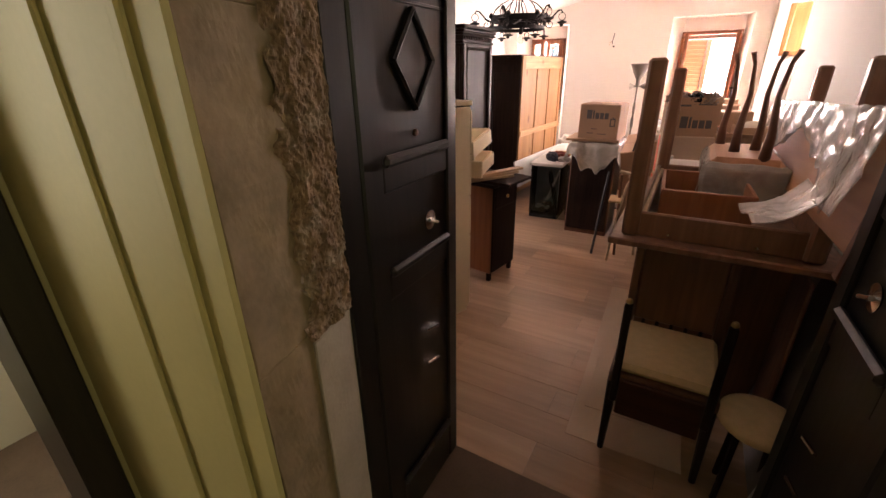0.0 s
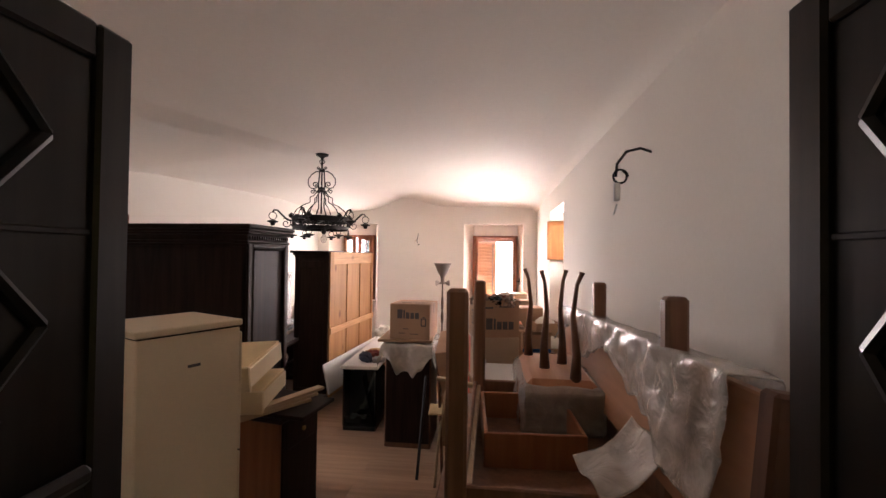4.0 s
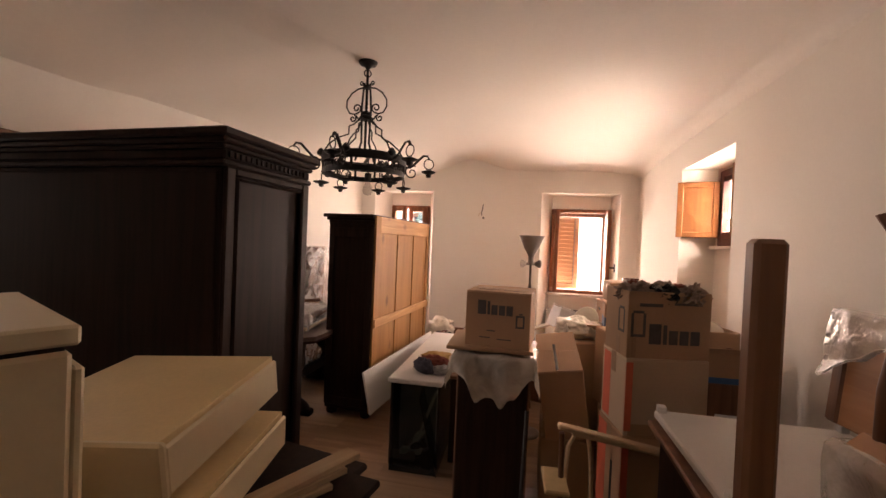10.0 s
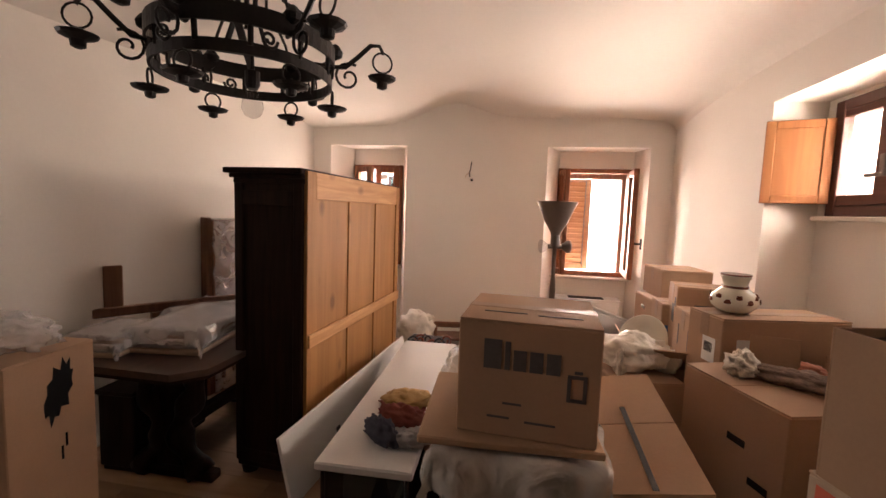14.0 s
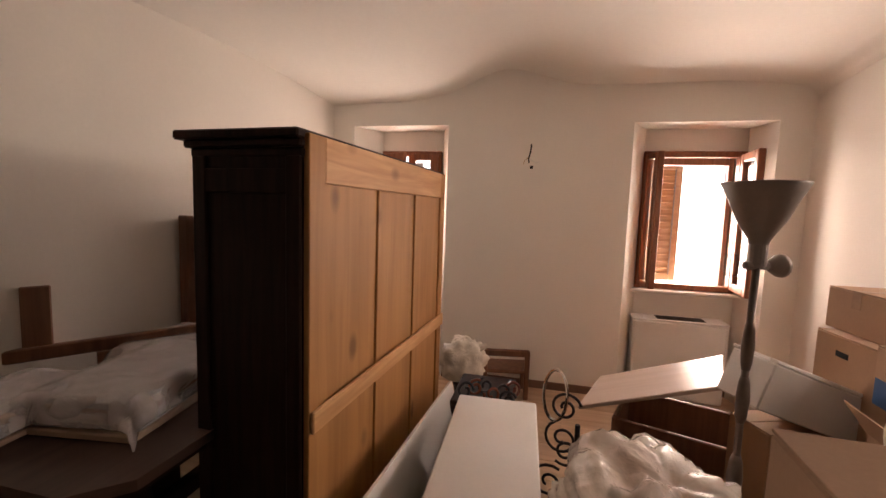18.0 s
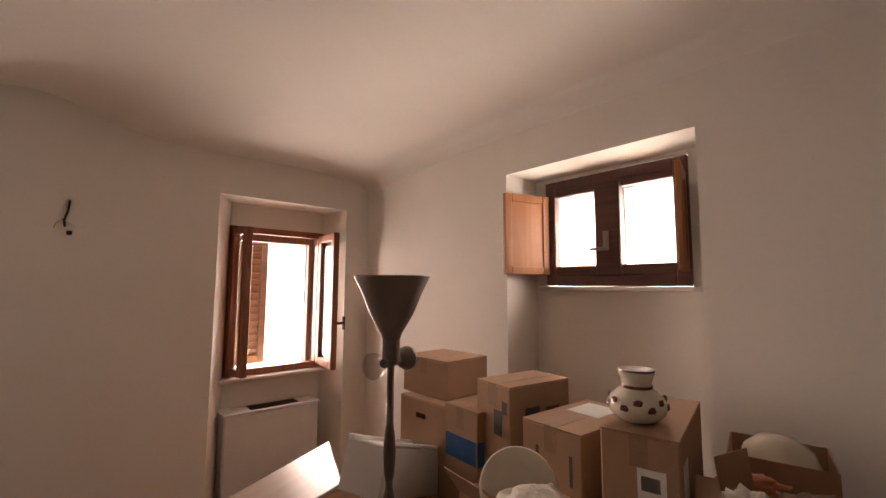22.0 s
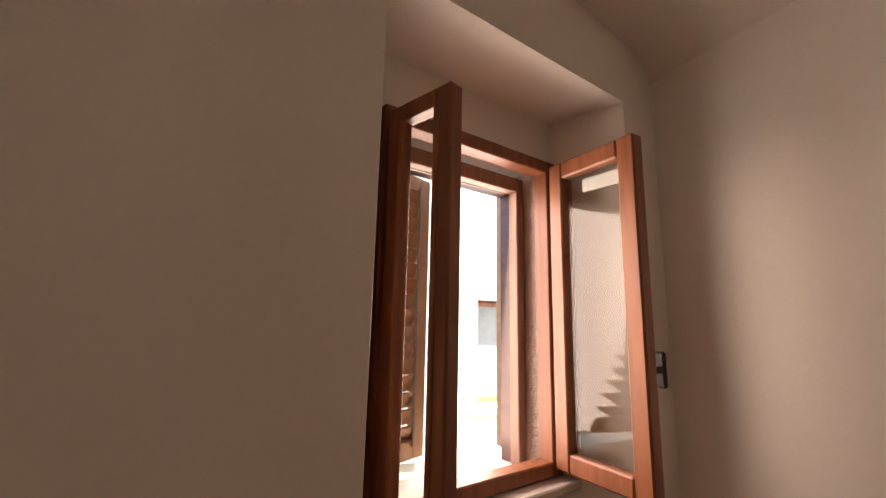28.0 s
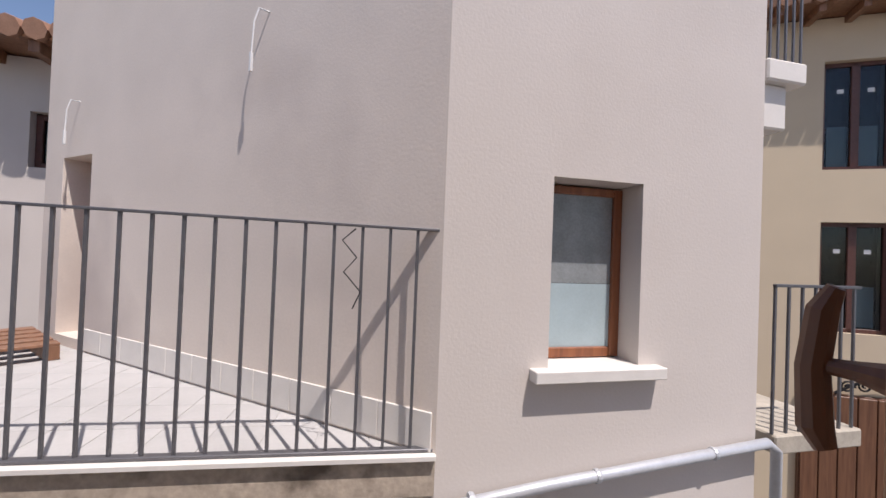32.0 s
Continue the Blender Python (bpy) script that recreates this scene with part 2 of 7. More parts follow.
DARKWIN = wood("window_dark_wood", (0.12, 0.046, 0.033), (0.075, 0.027, 0.02), 0.45, 1, 0.0, 12.0)
LIDWOOD = wood("pinkish_lid_wood", (0.50, 0.40, 0.34), (0.43, 0.33, 0.27), 0.35, 0, 0.0, 8.0)
SHUTTER = wood("shutter_wood", (0.43, 0.245, 0.125), (0.33, 0.175, 0.085), 0.5, 0, 0.0, 12.0)
HONEY = wood("honey_shutter_wood", (0.35, 0.14, 0.045), (0.27, 0.10, 0.03), 0.5, 2, 0.0, 10.0)
MIDWOOD = wood("mid_brown_wood", (0.19, 0.085, 0.042), (0.12, 0.05, 0.025), 0.45, 2, 0.0, 14.0)
REDWOOD = wood("orange_brown_veneer", (0.33, 0.13, 0.05), (0.24, 0.085, 0.03), 0.4, 2, 0.0, 10.0)
LEGWOOD = wood("table_leg_wood", (0.27, 0.135, 0.075), (0.18, 0.085, 0.045), 0.45, 2, 0.0, 12.0)
PALEWOOD = wood("pale_wood", (0.55, 0.41, 0.26), (0.43, 0.30, 0.18), 0.55, 0, 0.0, 10.0)
REDBROWN = wood("dark_red_brown_wood", (0.085, 0.026, 0.014), (0.055, 0.016, 0.009), 0.45, 0, 0.0, 12.0)
WALNUT = wood("walnut_top", (0.085, 0.05, 0.038), (0.05, 0.03, 0.022), 0.35, 1, 0.0, 10.0)
CARD = mat("cardboard", (0.385, 0.24, 0.147), 0.85, 0.10, 4.0, 0.12, 120, per_object=0.05)
CARD_IN = mat("cardboard_inside", (0.36, 0.23, 0.14), 0.9, 0.10, 5.0, 0.1, 120)
CARD_PALE = mat("pale_cardboard", (0.50, 0.37, 0.26), 0.85, 0.08, 4.0, 0.1, 120)
TAPE = mat("brown_parcel_tape", (0.30, 0.18, 0.10), 0.5, 0.15, 20, 0.1)
INK = mat("grey_print", (0.085, 0.075, 0.07), 0.7, 0.2, 30)
INK_RED = mat("red_print", (0.62, 0.13, 0.07), 0.7, 0.1, 20)
BLUE = mat("blue_tape", (0.02, 0.09, 0.24), 0.45, 0.1, 20)
PAPER = mat("white_paper", (0.74, 0.73, 0.70), 0.8, 0.05, 12)
WHITE = mat("cream_laminate", (0.74, 0.62, 0.42), 0.45, 0.05, 3.0, 0.04)
HARDBOARD = mat("ochre_hardboard", (0.76, 0.58, 0.31), 0.6, 0.10, 4.0, 0.08)
WHITE2 = mat("cool_white_panel", (0.66, 0.64, 0.61), 0.5, 0.06, 3.0, 0.05)
CREAM = mat("cream_seat_cloth", (0.64, 0.48, 0.26), 0.85, 0.1, 30, 0.3, 300)
IRON = mat("black_wrought_iron", (0.018, 0.016, 0.016), 0.5, 0.3, 30, 0.4, metal=0.5)
STEEL = mat("grey_rail_steel", (0.15, 0.147, 0.155), 0.5, 0.15, 20, 0.2, metal=0.6)
GALV = mat("galvanised_pipe", (0.52, 0.53, 0.55), 0.45, 0.12, 14, 0.2, metal=0.4)
CHROME = mat("chrome", (0.75, 0.75, 0.74), 0.18, 0.05, 10, 0.05, metal=1.0)
BRASS = mat("brass", (0.42, 0.28, 0.11), 0.35, 0.15, 20, 0.1, metal=1.0)
# Lacquer black; also painted as the shade in gaps, holes and behind panes.
BLACKM = mat("black_lacquer_and_shade", (0.012, 0.013, 0.015), 0.25, 0.2, 12, 0.1)
GREYM = mat("grey_lamp_metal", (0.23, 0.20, 0.18), 0.42, 0.1, 14, 0.1, metal=0.3)
POLE = mat("bronzed_lamp_pole", (0.12, 0.092, 0.075), 0.4, 0.15, 14, 0.1, metal=0.3)
BULB = glass_mat("bulb_glass", (0.95, 0.95, 0.95), 0.9)
PANE = glass_mat("window_glass", (0.96, 0.98, 0.97), 0.93)
GREYBLUE = mat("grey_blue_panel", (0.27, 0.30, 0.33), 0.45, 0.15, 9, 0.1)
DIMGLASS = glass_mat("cabinet_glass", (0.72, 0.80, 0.84), 0.75)
BUBBLE = film_mat("bubble_wrap", (0.80, 0.74, 0.67), 0.54, 0.18, 75)
FILM = film_mat("milky_plastic", (0.72, 0.67, 0.66), 0.64, 0.16)
BAG = film_mat("white_carrier_bag", (0.74, 0.68, 0.58), 0.12, 0.4)
CURTAIN = bpy.data.materials.new("net_curtain")
CURTAIN.use_nodes = True
cn, cl = CURTAIN.node_tree.nodes, CURTAIN.node_tree.links
cn.remove(cn["Principled BSDF"])
weave, through_light, gap, cmix = cn.new("ShaderNodeTexNoise"), cn.new("ShaderNodeBsdfTranslucent"), cn.new("ShaderNodeBsdfTransparent"), cn.new("ShaderNodeMixShader")
weave.inputs["Scale"].default_value, weave.inputs["Detail"].default_value = 60, 4
through_light.inputs[0].default_value = (0.34, 0.335, 0.32, 1)
cl.new(weave.outputs[0], cmix.inputs[0])
cl.new(through_light.outputs[0], cmix.inputs[1])
cl.new(gap.outputs[0], cmix.inputs[2])
cl.new(cmix.outputs[0], cn["Material Output"].inputs[0])
CERAMIC = mat("cream_ceramic", (0.72, 0.66, 0.54), 0.22, 0.06, 14, 0.05)
GLAZE = mat("brown_glaze", (0.16, 0.05, 0.03), 0.25, 0.2, 30)
BLUECLOTH = mat("navy_cloth", (0.055, 0.055, 0.075), 0.9, 0.25, 25, 0.5, 200)
GREYCLOTH = mat("grey_cloth", (0.38, 0.36, 0.36), 0.9, 0.2, 25, 0.5, 200)
REDCLOTH = mat("dark_red_cloth", (0.20, 0.05, 0.035), 0.9, 0.25, 25, 0.5, 200)
YELLOW = mat("yellow_suede_glove", (0.36, 0.22, 0.075), 0.9, 0.15, 25, 0.4)
CLOTH = mat("patterned_rag", (0.25, 0.185, 0.15), 0.95, 0.45, 45, 0.6, 150)
PINKORANGE = mat("orange_plastic", (0.58, 0.21, 0.12), 0.35, 0.1, 20)
FACADE_OLD = mat("weathered_cream_render", (0.70, 0.615, 0.54), 0.9, 0.09, 1.3, 0.4, 70, spec=0.15, stain=(0.44, 0.38, 0.35), stain_amt=0.75)
HEADWOOD = wood("orange_headboard_wood", (0.46, 0.23, 0.11), (0.36, 0.16, 0.07), 0.5, 1, 0.0, 9.0)
SLABFACE = mat("streaked_terrace_stone", (0.40, 0.33, 0.26), 0.9, 0.35, 14, 0.6, 50, stain=(0.10, 0.075, 0.055), stain_amt=0.85)
# Grey that paints the reflection on the upper pane opposite.
PANE_REFLECT = mat("painted_pane_reflection", (0.22, 0.235, 0.24), 0.25, 0.3, 6, 0.05)
FROST = mat("pane_sheet", (0.36, 0.44, 0.46), 0.5, 0.12, 5, 0.05)
FACADE = mat("cream_render", (0.58, 0.525, 0.48), 0.9, 0.05, 1.1, 0.4, 70, spec=0.15, stain=(0.46, 0.40, 0.355), stain_amt=0.6)
FACADE2 = mat("ochre_render", (0.58, 0.47, 0.33), 0.9, 0.06, 1.4, 0.3, 60, stain=(0.47, 0.37, 0.27), stain_amt=0.4)
SLAB = mat("terrace_edge_stone", (0.42, 0.37, 0.30), 0.9, 0.25, 7, 0.6, 50, stain=(0.13, 0.11, 0.09), stain_amt=0.8)
FRAMEWOOD = wood("weathered_frame_wood", (0.33, 0.20, 0.14), (0.22, 0.125, 0.085), 0.6, 2, 0.0, 16.0)
TILE = mat("terrace_tile", (0.43, 0.415, 0.40), 0.8, 0.08, 6, 0.2, 60, per_object=0.06)
SILLSTONE = mat("pale_sill_stone", (0.68, 0.64, 0.59), 0.7, 0.06, 9, 0.15)
ROOF = mat("clay_roof_tile", (0.36, 0.20, 0.13), 0.9, 0.25, 8, 0.4, per_object=0.15)
ASPHALT = mat("street_stone", (0.16, 0.15, 0.14), 0.9, 0.2, 4, 0.4)
PLASTICWHITE = mat("white_plastic", (0.72, 0.71, 0.69), 0.4, 0.04, 8, 0.05)


# ---- building helpers ----
def part(name, bm, material, parent=None, label="", smooth=False):
    """Links a bmesh as one mesh object under a thing or a part."""
    bmesh.ops.recalc_face_normals(bm, faces=bm.faces)
    me = bpy.data.meshes.new(name)
    bm.to_mesh(me)
    bm.free()
    me.materials.append(material)
    if smooth:
        for f in me.polygons:
            f.use_smooth = True
    ob = new(name, me)
    ob.parent = parent
    if label:
        ob["label"] = label
    return ob


def thing(name, x, y, z, rz, label, category, group="", rx=0, ry=0):
    ob = new(name)
    ob.matrix_basis = pose(x, y, z, rx, ry, rz)
    return tagged(ob, label, category, group)


def bx(bm, x0, x1, y0, y1, z0, z1, bevel=0.0, m=None):
    """Adds a box, its edges chamfered by bevel."""
    r = bmesh.ops.create_cube(bm, size=1)["verts"]
    mm = Matrix.Translation(((x0 + x1) / 2, (y0 + y1) / 2, (z0 + z1) / 2)) @ Matrix.Diagonal((abs(x1 - x0), abs(y1 - y0), abs(z1 - z0), 1))
    bmesh.ops.transform(bm, matrix=(m @ mm) if m else mm, verts=r)
    if bevel:
        es = list({e for v in r for e in v.link_edges})
        bmesh.ops.bevel(bm, geom=es, offset=bevel, segments=1, affect="EDGES")
    return bm


def box(x0, x1, y0, y1, z0, z1, bevel=0.004, m=None):
    return bx(bmesh.new(), x0, x1, y0, y1, z0, z1, bevel, m)


def tube(bm, pts, r, seg=8, flat=1.0):
    """A round bar along points; r may be one radius or one a point."""
    pts = [Vector(p) for p in pts]
    rs = r if isinstance(r, (list, tuple)) else [r] * len(pts)
    rings = []
    side = None
    for i, p in enumerate(pts):
        d = (pts[min(i + 1, len(pts) - 1)] - pts[max(i - 1, 0)]).normalized()
        if side is None:
            side = d.orthogonal().normalized()
        side = (side - d * side.dot(d)).normalized()
        up = d.cross(side)
        rings.append([bm.verts.new(p + (side * math.cos(a) + up * math.sin(a) * flat) * rs[i]) for a in (2 * math.pi * k / seg for k in range(seg))])
    for a, b in zip(rings, rings[1:]):
        for k in range(seg):
            bm.faces.new((a[k], a[(k + 1) % seg], b[(k + 1) % seg], b[k]))
    bm.faces.new(rings[0][::-1])
    bm.faces.new(rings[-1])
    return bm


def lathe(bm, profile, seg=24, c=(0, 0, 0), m=None):
    """Turns (radius, height) pairs round the z axis."""
    rings = []
    for r, z in profile:
        ring = []
        for k in range(seg):
            a = 2 * math.pi * k / seg
            v = Vector((c[0] + r * math.cos(a), c[1] + r * math.sin(a), c[2] + z))
            ring.append(bm.verts.new(m @ v if m else v))
        rings.append(ring)
    for a, b in zip(rings, rings[1:]):
        for k in range(seg):
            bm.faces.new((a[k], a[(k + 1) % seg], b[(k + 1) % seg], b[k]))
    for ring in (rings[0], rings[-1]):
        bm.faces.new(ring)
    return bm


def spiral(c, r, turns, start, plane, n=18, shrink=0.25):
    """Points of a scroll round c, in the plane given by two vectors."""
    u, v = Vector(plane[0]), Vector(plane[1])
    out = []
    for k in range(n + 1):
        f = k / n
        a, rr = start + turns * 2 * math.pi * f, r * (1 - (1 - shrink) * f)
        out.append(Vector(c) + u * math.cos(a) * rr + v * math.sin(a) * rr)
    return out


def sheet(w, d, nx, ny, f, thick=0.006):
    """A soft sheet: grid over w x d with height f(x, y), given a thickness."""
    bm = bmesh.new()
    top, low = [], []
    for j in range(ny + 1):
        for i in range(nx + 1):
            x, y = (i / nx - 0.5) * w, (j / ny - 0.5) * d
            p = Vector(f(x, y))
            top.append(bm.verts.new(p))
            low.append(bm.verts.new(p - Vector((0, 0, thick))))
    g = lambda a, i, j: a[j * (nx + 1) + i]
    for j in range(ny):
        for i in range(nx):
            bm.faces.new((g(top, i, j), g(top, i + 1, j), g(top, i + 1, j + 1), g(top, i, j + 1)))
            bm.faces.new((g(low, i, j + 1), g(low, i + 1, j + 1), g(low, i + 1, j), g(low, i, j)))
    for i in range(nx):
        for j, s in ((0, 1), (ny, -1)):
            bm.faces.new((g(top, i, j), g(low, i, j), g(low, i + 1, j), g(top, i + 1, j)))
    for j in range(ny):
        for i in (0, nx):
            bm.faces.new((g(top, i, j), g(top, i, j + 1), g(low, i, j + 1), g(low, i, j)))
    return bm


def lump(rx, ry, rz, seed, rough=0.25, nu=26, nv=16, freq=2.2, floor=None, pleats=0.0):
    """A crumpled closed heap of film or cloth round its own base."""
    bm = bmesh.new()
    rings = []
    for j in range(nv + 1):
        ph = math.pi * (j / nv)
        ring = []
        for i in range(nu):
            th = 2 * math.pi * i / nu
            d = Vector((math.sin(ph) * math.cos(th), math.sin(ph) * math.sin(th), math.cos(ph)))
            q = d * freq + Vector((seed * 7.1, seed * 3.3, seed))
            k = 1 + rough * (noise.noise(q) + 0.5 * noise.noise(q * 2.3) + 0.35 * abs(noise.noise(q * 4.7)))
            k += pleats * math.sin(ph) * (1 - 2 * abs(math.sin(4.5 * th + 3 * noise.noise(q * 0.8) + ph)))
            z = d.z * rz * k + rz * 0.8
            ring.append(bm.verts.new((d.x * rx * k, d.y * ry * k, max(z, 0.0))))
        rings.append(ring)
    for a, b in zip(rings, rings[1:]):
        for i in range(nu):
            bm.faces.new((a[i], a[(i + 1) % nu], b[(i + 1) % nu], b[i]))
    bmesh.ops.remove_doubles(bm, verts=bm.verts, dist=0.0005)
    return bm


def holed(bm, x0, x1, z0, z1, y0, y1, holes):
    """A wall in the x-z plane, y0 to y1 thick, as one mesh with rectangular holes (x0, x1, z0, z1)."""
    xs = sorted({x0, x1, *[v for h in holes for v in h[:2]]})
    zs = sorted({z0, z1, *[v for h in holes for v in h[2:]]})
    solid = lambda i, k: 0 <= i < len(xs) - 1 and 0 <= k < len(zs) - 1 and not any(h[0] - 1e-6 <= xs[i] and xs[i + 1] <= h[1] + 1e-6 and h[2] - 1e-6 <= zs[k] and zs[k + 1] <= h[3] + 1e-6 for h in holes)
    grid = {}

    def vert(i, j, k):
        if (i, j, k) not in grid:
            grid[i, j, k] = bm.verts.new((xs[i], (y0, y1)[j], zs[k]))
        return grid[i, j, k]
    for i in range(len(xs) - 1):
        for k in range(len(zs) - 1):
            if not solid(i, k):
                continue
            quads = [((0, 0, 0), (1, 0, 0), (1, 0, 1), (0, 0, 1)), ((0, 1, 0), (0, 1, 1), (1, 1, 1), (1, 1, 0))]
            if not solid(i - 1, k):
                quads.append(((0, 0, 0), (0, 0, 1), (0, 1, 1), (0, 1, 0)))
            if not solid(i + 1, k):
                quads.append(((1, 0, 0), (1, 1, 0), (1, 1, 1), (1, 0, 1)))
            if not solid(i, k - 1):
                quads.append(((0, 0, 0), (0, 1, 0), (1, 1, 0), (1, 0, 0)))
            if not solid(i, k + 1):
                quads.append(((0, 0, 1), (1, 0, 1), (1, 1, 1), (0, 1, 1)))
            for q in quads:
                bm.faces.new([vert(i + a, b, k + c) for a, b, c in q])
    return bm


def slab_poly(pts, z0, z1):
    """A prism over a plan polygon."""
    bm = bmesh.new()
    lo = [bm.verts.new((x, y, z0)) for x, y in pts]
    hi = [bm.verts.new((x, y, z1)) for x, y in pts]
    bm.faces.new(lo[::-1])
    bm.faces.new(hi)
    for k in range(len(pts)):
        j = (k + 1) % len(pts)
        bm.faces.new((lo[k], lo[j], hi[j], hi[k]))
    return bm


# ---- the room's setting ----
E_X, S_Y = 0.82, 2.85
west_x = lambda y: -3.62 + (y - 2.85) * 0.087


def structure(ob, label, category):
    return tagged(ob, label, category, kind="structure")


# north wall: two deep window niches down to the floor
def prisms(polys):
    """One mesh of several prisms (plan points, bottom, top)."""
    out = bmesh.new()
    for pts, z0, z1 in polys:
        q = slab_poly(pts, z0, z1)
        me = bpy.data.meshes.new("tmp")
        q.to_mesh(me)
        q.free()
        out.from_mesh(me)
        bpy.data.meshes.remove(me)
    return out


bm = prisms([([(-3.3, 9.4), (-2.84, 9.4), (-2.668, 9.7), (-3.3, 9.7)], 0, 2.95),
             ([(-1.94, 9.4), (-0.415, 9.4), (-0.262, 9.7), (-2.052, 9.7)], 0, 2.95),
             ([(0.596, 9.4), (1.45, 9.4), (1.45, 9.7), (0.522, 9.7)], 0, 2.95),
             ([(-2.84, 9.4), (-1.94, 9.4), (-2.052, 9.7), (-2.668, 9.7)], 2.29, 2.95),
             ([(-0.415, 9.4), (0.596, 9.4), (0.522, 9.7), (-0.262, 9.7)], 2.29, 2.95)])
for x0, x1 in ((-3.9, -2.66), (-2.06, -0.27), (0.5, 1.6)):
    bx(bm, x0, x1, 9.7, 9.93, -3.3, 2.95)
for x0, x1 in ((-2.66, -2.06), (-0.27, 0.5)):
    bx(bm, x0, x1, 9.7, 9.93, -3.3, 0.92)
    bx(bm, x0, x1, 9.7, 9.93, 2.09, 2.95)
structure(part("wall_north", bm, PLASTER), "cream plastered wall with two deep window niches", "wall")

# east wall with a niche under the small window
bm = bmesh.new()
bx(bm, E_X, 1.12, S_Y, 6.71, 0, 2.95)
bx(bm, E_X, 1.12, 7.77, 9.4, 0, 2.95)
bx(bm, E_X, 1.12, 6.71, 7.77, 2.32, 2.95)
bx(bm, 1.12, 1.45, S_Y, 6.84, 0, 2.95)
bx(bm, 1.12, 1.45, 7.68, 9.4, 0, 2.95)
bx(bm, 1.12, 1.45, 6.84, 7.68, 0, 1.62)
bx(bm, 1.12, 1.45, 6.84, 7.68, 2.30, 2.95)
structure(part("wall_east", bm, PLASTER), "cream plastered wall with a niche below a small window", "wall")

# west wall, a little askew, with the opening to the bright side room
bm = prisms([([(west_x(y0), y0), (west_x(y1), y1), (west_x(y1) - 0.3, y1), (west_x(y0) - 0.3, y0)], z0, z1)
             for y0, y1, z0, z1 in ((2.5, 4.72, 0, 2.95), (5.72, 9.9, 0, 2.95), (4.72, 5.72, 2.03, 2.95))])
structure(part("wall_west", bm, PLASTER), "cream plastered wall with an open doorway", "wall")

# south wall: thick, the doorway's inner reveal wider than its stone frame
bm = bmesh.new()
for x0, x1 in ((-3.95, -0.72), (0.61, 1.45)):
    bx(bm, x0, x1, 2.40, S_Y, 0, 2.95)
bx(bm, -0.72, 0.61, 2.40, S_Y, 2.23, 2.95)
structure(part("wall_south", bm, PLASTER), "thick cream plastered wall round the entrance", "wall")
bm = bmesh.new()
for x0, x1 in ((-1.55, -0.80), (0.79, 2.2)):
    bx(bm, x0, x1, 1.99, 2.397, 0, 2.95)
for x0, x1 in ((-1.55, -0.468), (0.558, 2.2)):
    bx(bm, x0, x1, 1.94, 1.952, 0, 2.95)
bx(bm, -0.468, 0.558, 1.94, 1.952, 2.24, 2.95)
bx(bm, -0.80, 0.79, 1.99, 2.397, 2.45, 2.95)
structure(part("wall_corridor_north", bm, CORRIDOR), "yellow painted corridor wall round the entrance", "wall")
def splay(x, y):
    """How far the left jamb's face stands forward of its inner edge."""
    return 0.070 * min(1.0, max(0.0, (2.27 - y) / 0.315)) if -0.66 < x < 0 else 0.0


for x0, x1, y1 in ((-0.80, -0.545, 2.27), (0.55, 0.79, 2.35)):
    frame_ob = new("door_jamb")
    structure(frame_ob, "rough brown stone door jamb with chipped plaster", "door jamb")
    z = 0.0
    for h in (1.08, 0.62, 0.75):
        bm = box(x0, x1, 1.955, y1, z + 0.0004, z + h, 0.002)
        bmesh.ops.subdivide_edges(bm, edges=bm.edges, cuts=22, use_grid_fill=True)
        for v in bm.verts:
            q = v.co * 13
            v.co += Vector((noise.noise(q), noise.noise(q + Vector((5, 0, 0))), 0)) * 0.006
            v.co.x += splay(v.co.x, v.co.y)
        part("stone", bm, STONE, frame_ob)
        z += h
lint = part("door_lintel", box(-0.80, 0.79, 1.958, 2.393, 2.225, 2.448, 0.01), STONE)
structure(lint, "brown stone lintel over the entrance", "lintel")

# corridor
bm = bmesh.new()
bx(bm, -1.55, 2.2, 0.35, 0.6, 0, 2.95)
structure(part("wall_corridor_south", bm, CORRIDOR), "yellow painted corridor wall", "wall")
structure(part("wall_corridor_east", box(2.2, 2.4, 0.35, 2.4, 0, 2.95, 0), CORRIDOR), "yellow painted corridor end wall", "wall")
bm = bmesh.new()
bx(bm, -1.55, -1.32, 1.91, 1.939, 0, 2.95)
bx(bm, -1.55, -1.32, 0.6, 0.86, 0, 2.95)
bx(bm, -1.55, -1.32, 0.86, 1.91, 2.1, 2.95)
structure(part("wall_corridor_west", bm, CORRIDOR), "yellow painted corridor wall with a doorway", "wall")
bm = bmesh.new()
bx(bm, -2.6, -2.4, 0.3, 2.4, 0, 2.95)
bx(bm, -2.4, -1.55, 2.2, 2.39, 0, 2.95)
bx(bm, -2.4, -1.55, 0.3, 0.5, 0, 2.95)
structure(part("wall_side_passage", bm, PLASTER), "white plastered walls of a passage beyond", "wall")
structure(part("ceiling_corridor", box(-2.6, 2.4, 0.3, 2.4, 2.95, 3.05, 0), PLASTER), "plastered corridor ceiling", "ceiling")
structure(part("floor_corridor", box(-2.6, 2.4, 0.3, 2.88, -0.12, -0.002, 0), GROUT), "dark brown corridor floor", "floor")
fr = new("door_frame")
structure(fr, "black wooden door frame in the corridor", "door frame")
for y0, y1, z0, z1 in ((1.82, 1.915, 0, 2.1), (0.86, 0.96, 0, 2.1), (0.96, 1.82, 2.0, 2.1)):
    part("frame_member", box(-1.56, -1.27, y0, y1, z0, z1, 0.006), DOORWOOD, fr)
for x0, x1 in ((-0.84, -0.80), (-0.58, -0.545)):
    structure(part("trim", box(x0, x1, 1.928, 1.9395, 0, 2.95, 0.008), CORRIDOR), "yellow painted upright moulding on the corridor wall", "moulding")


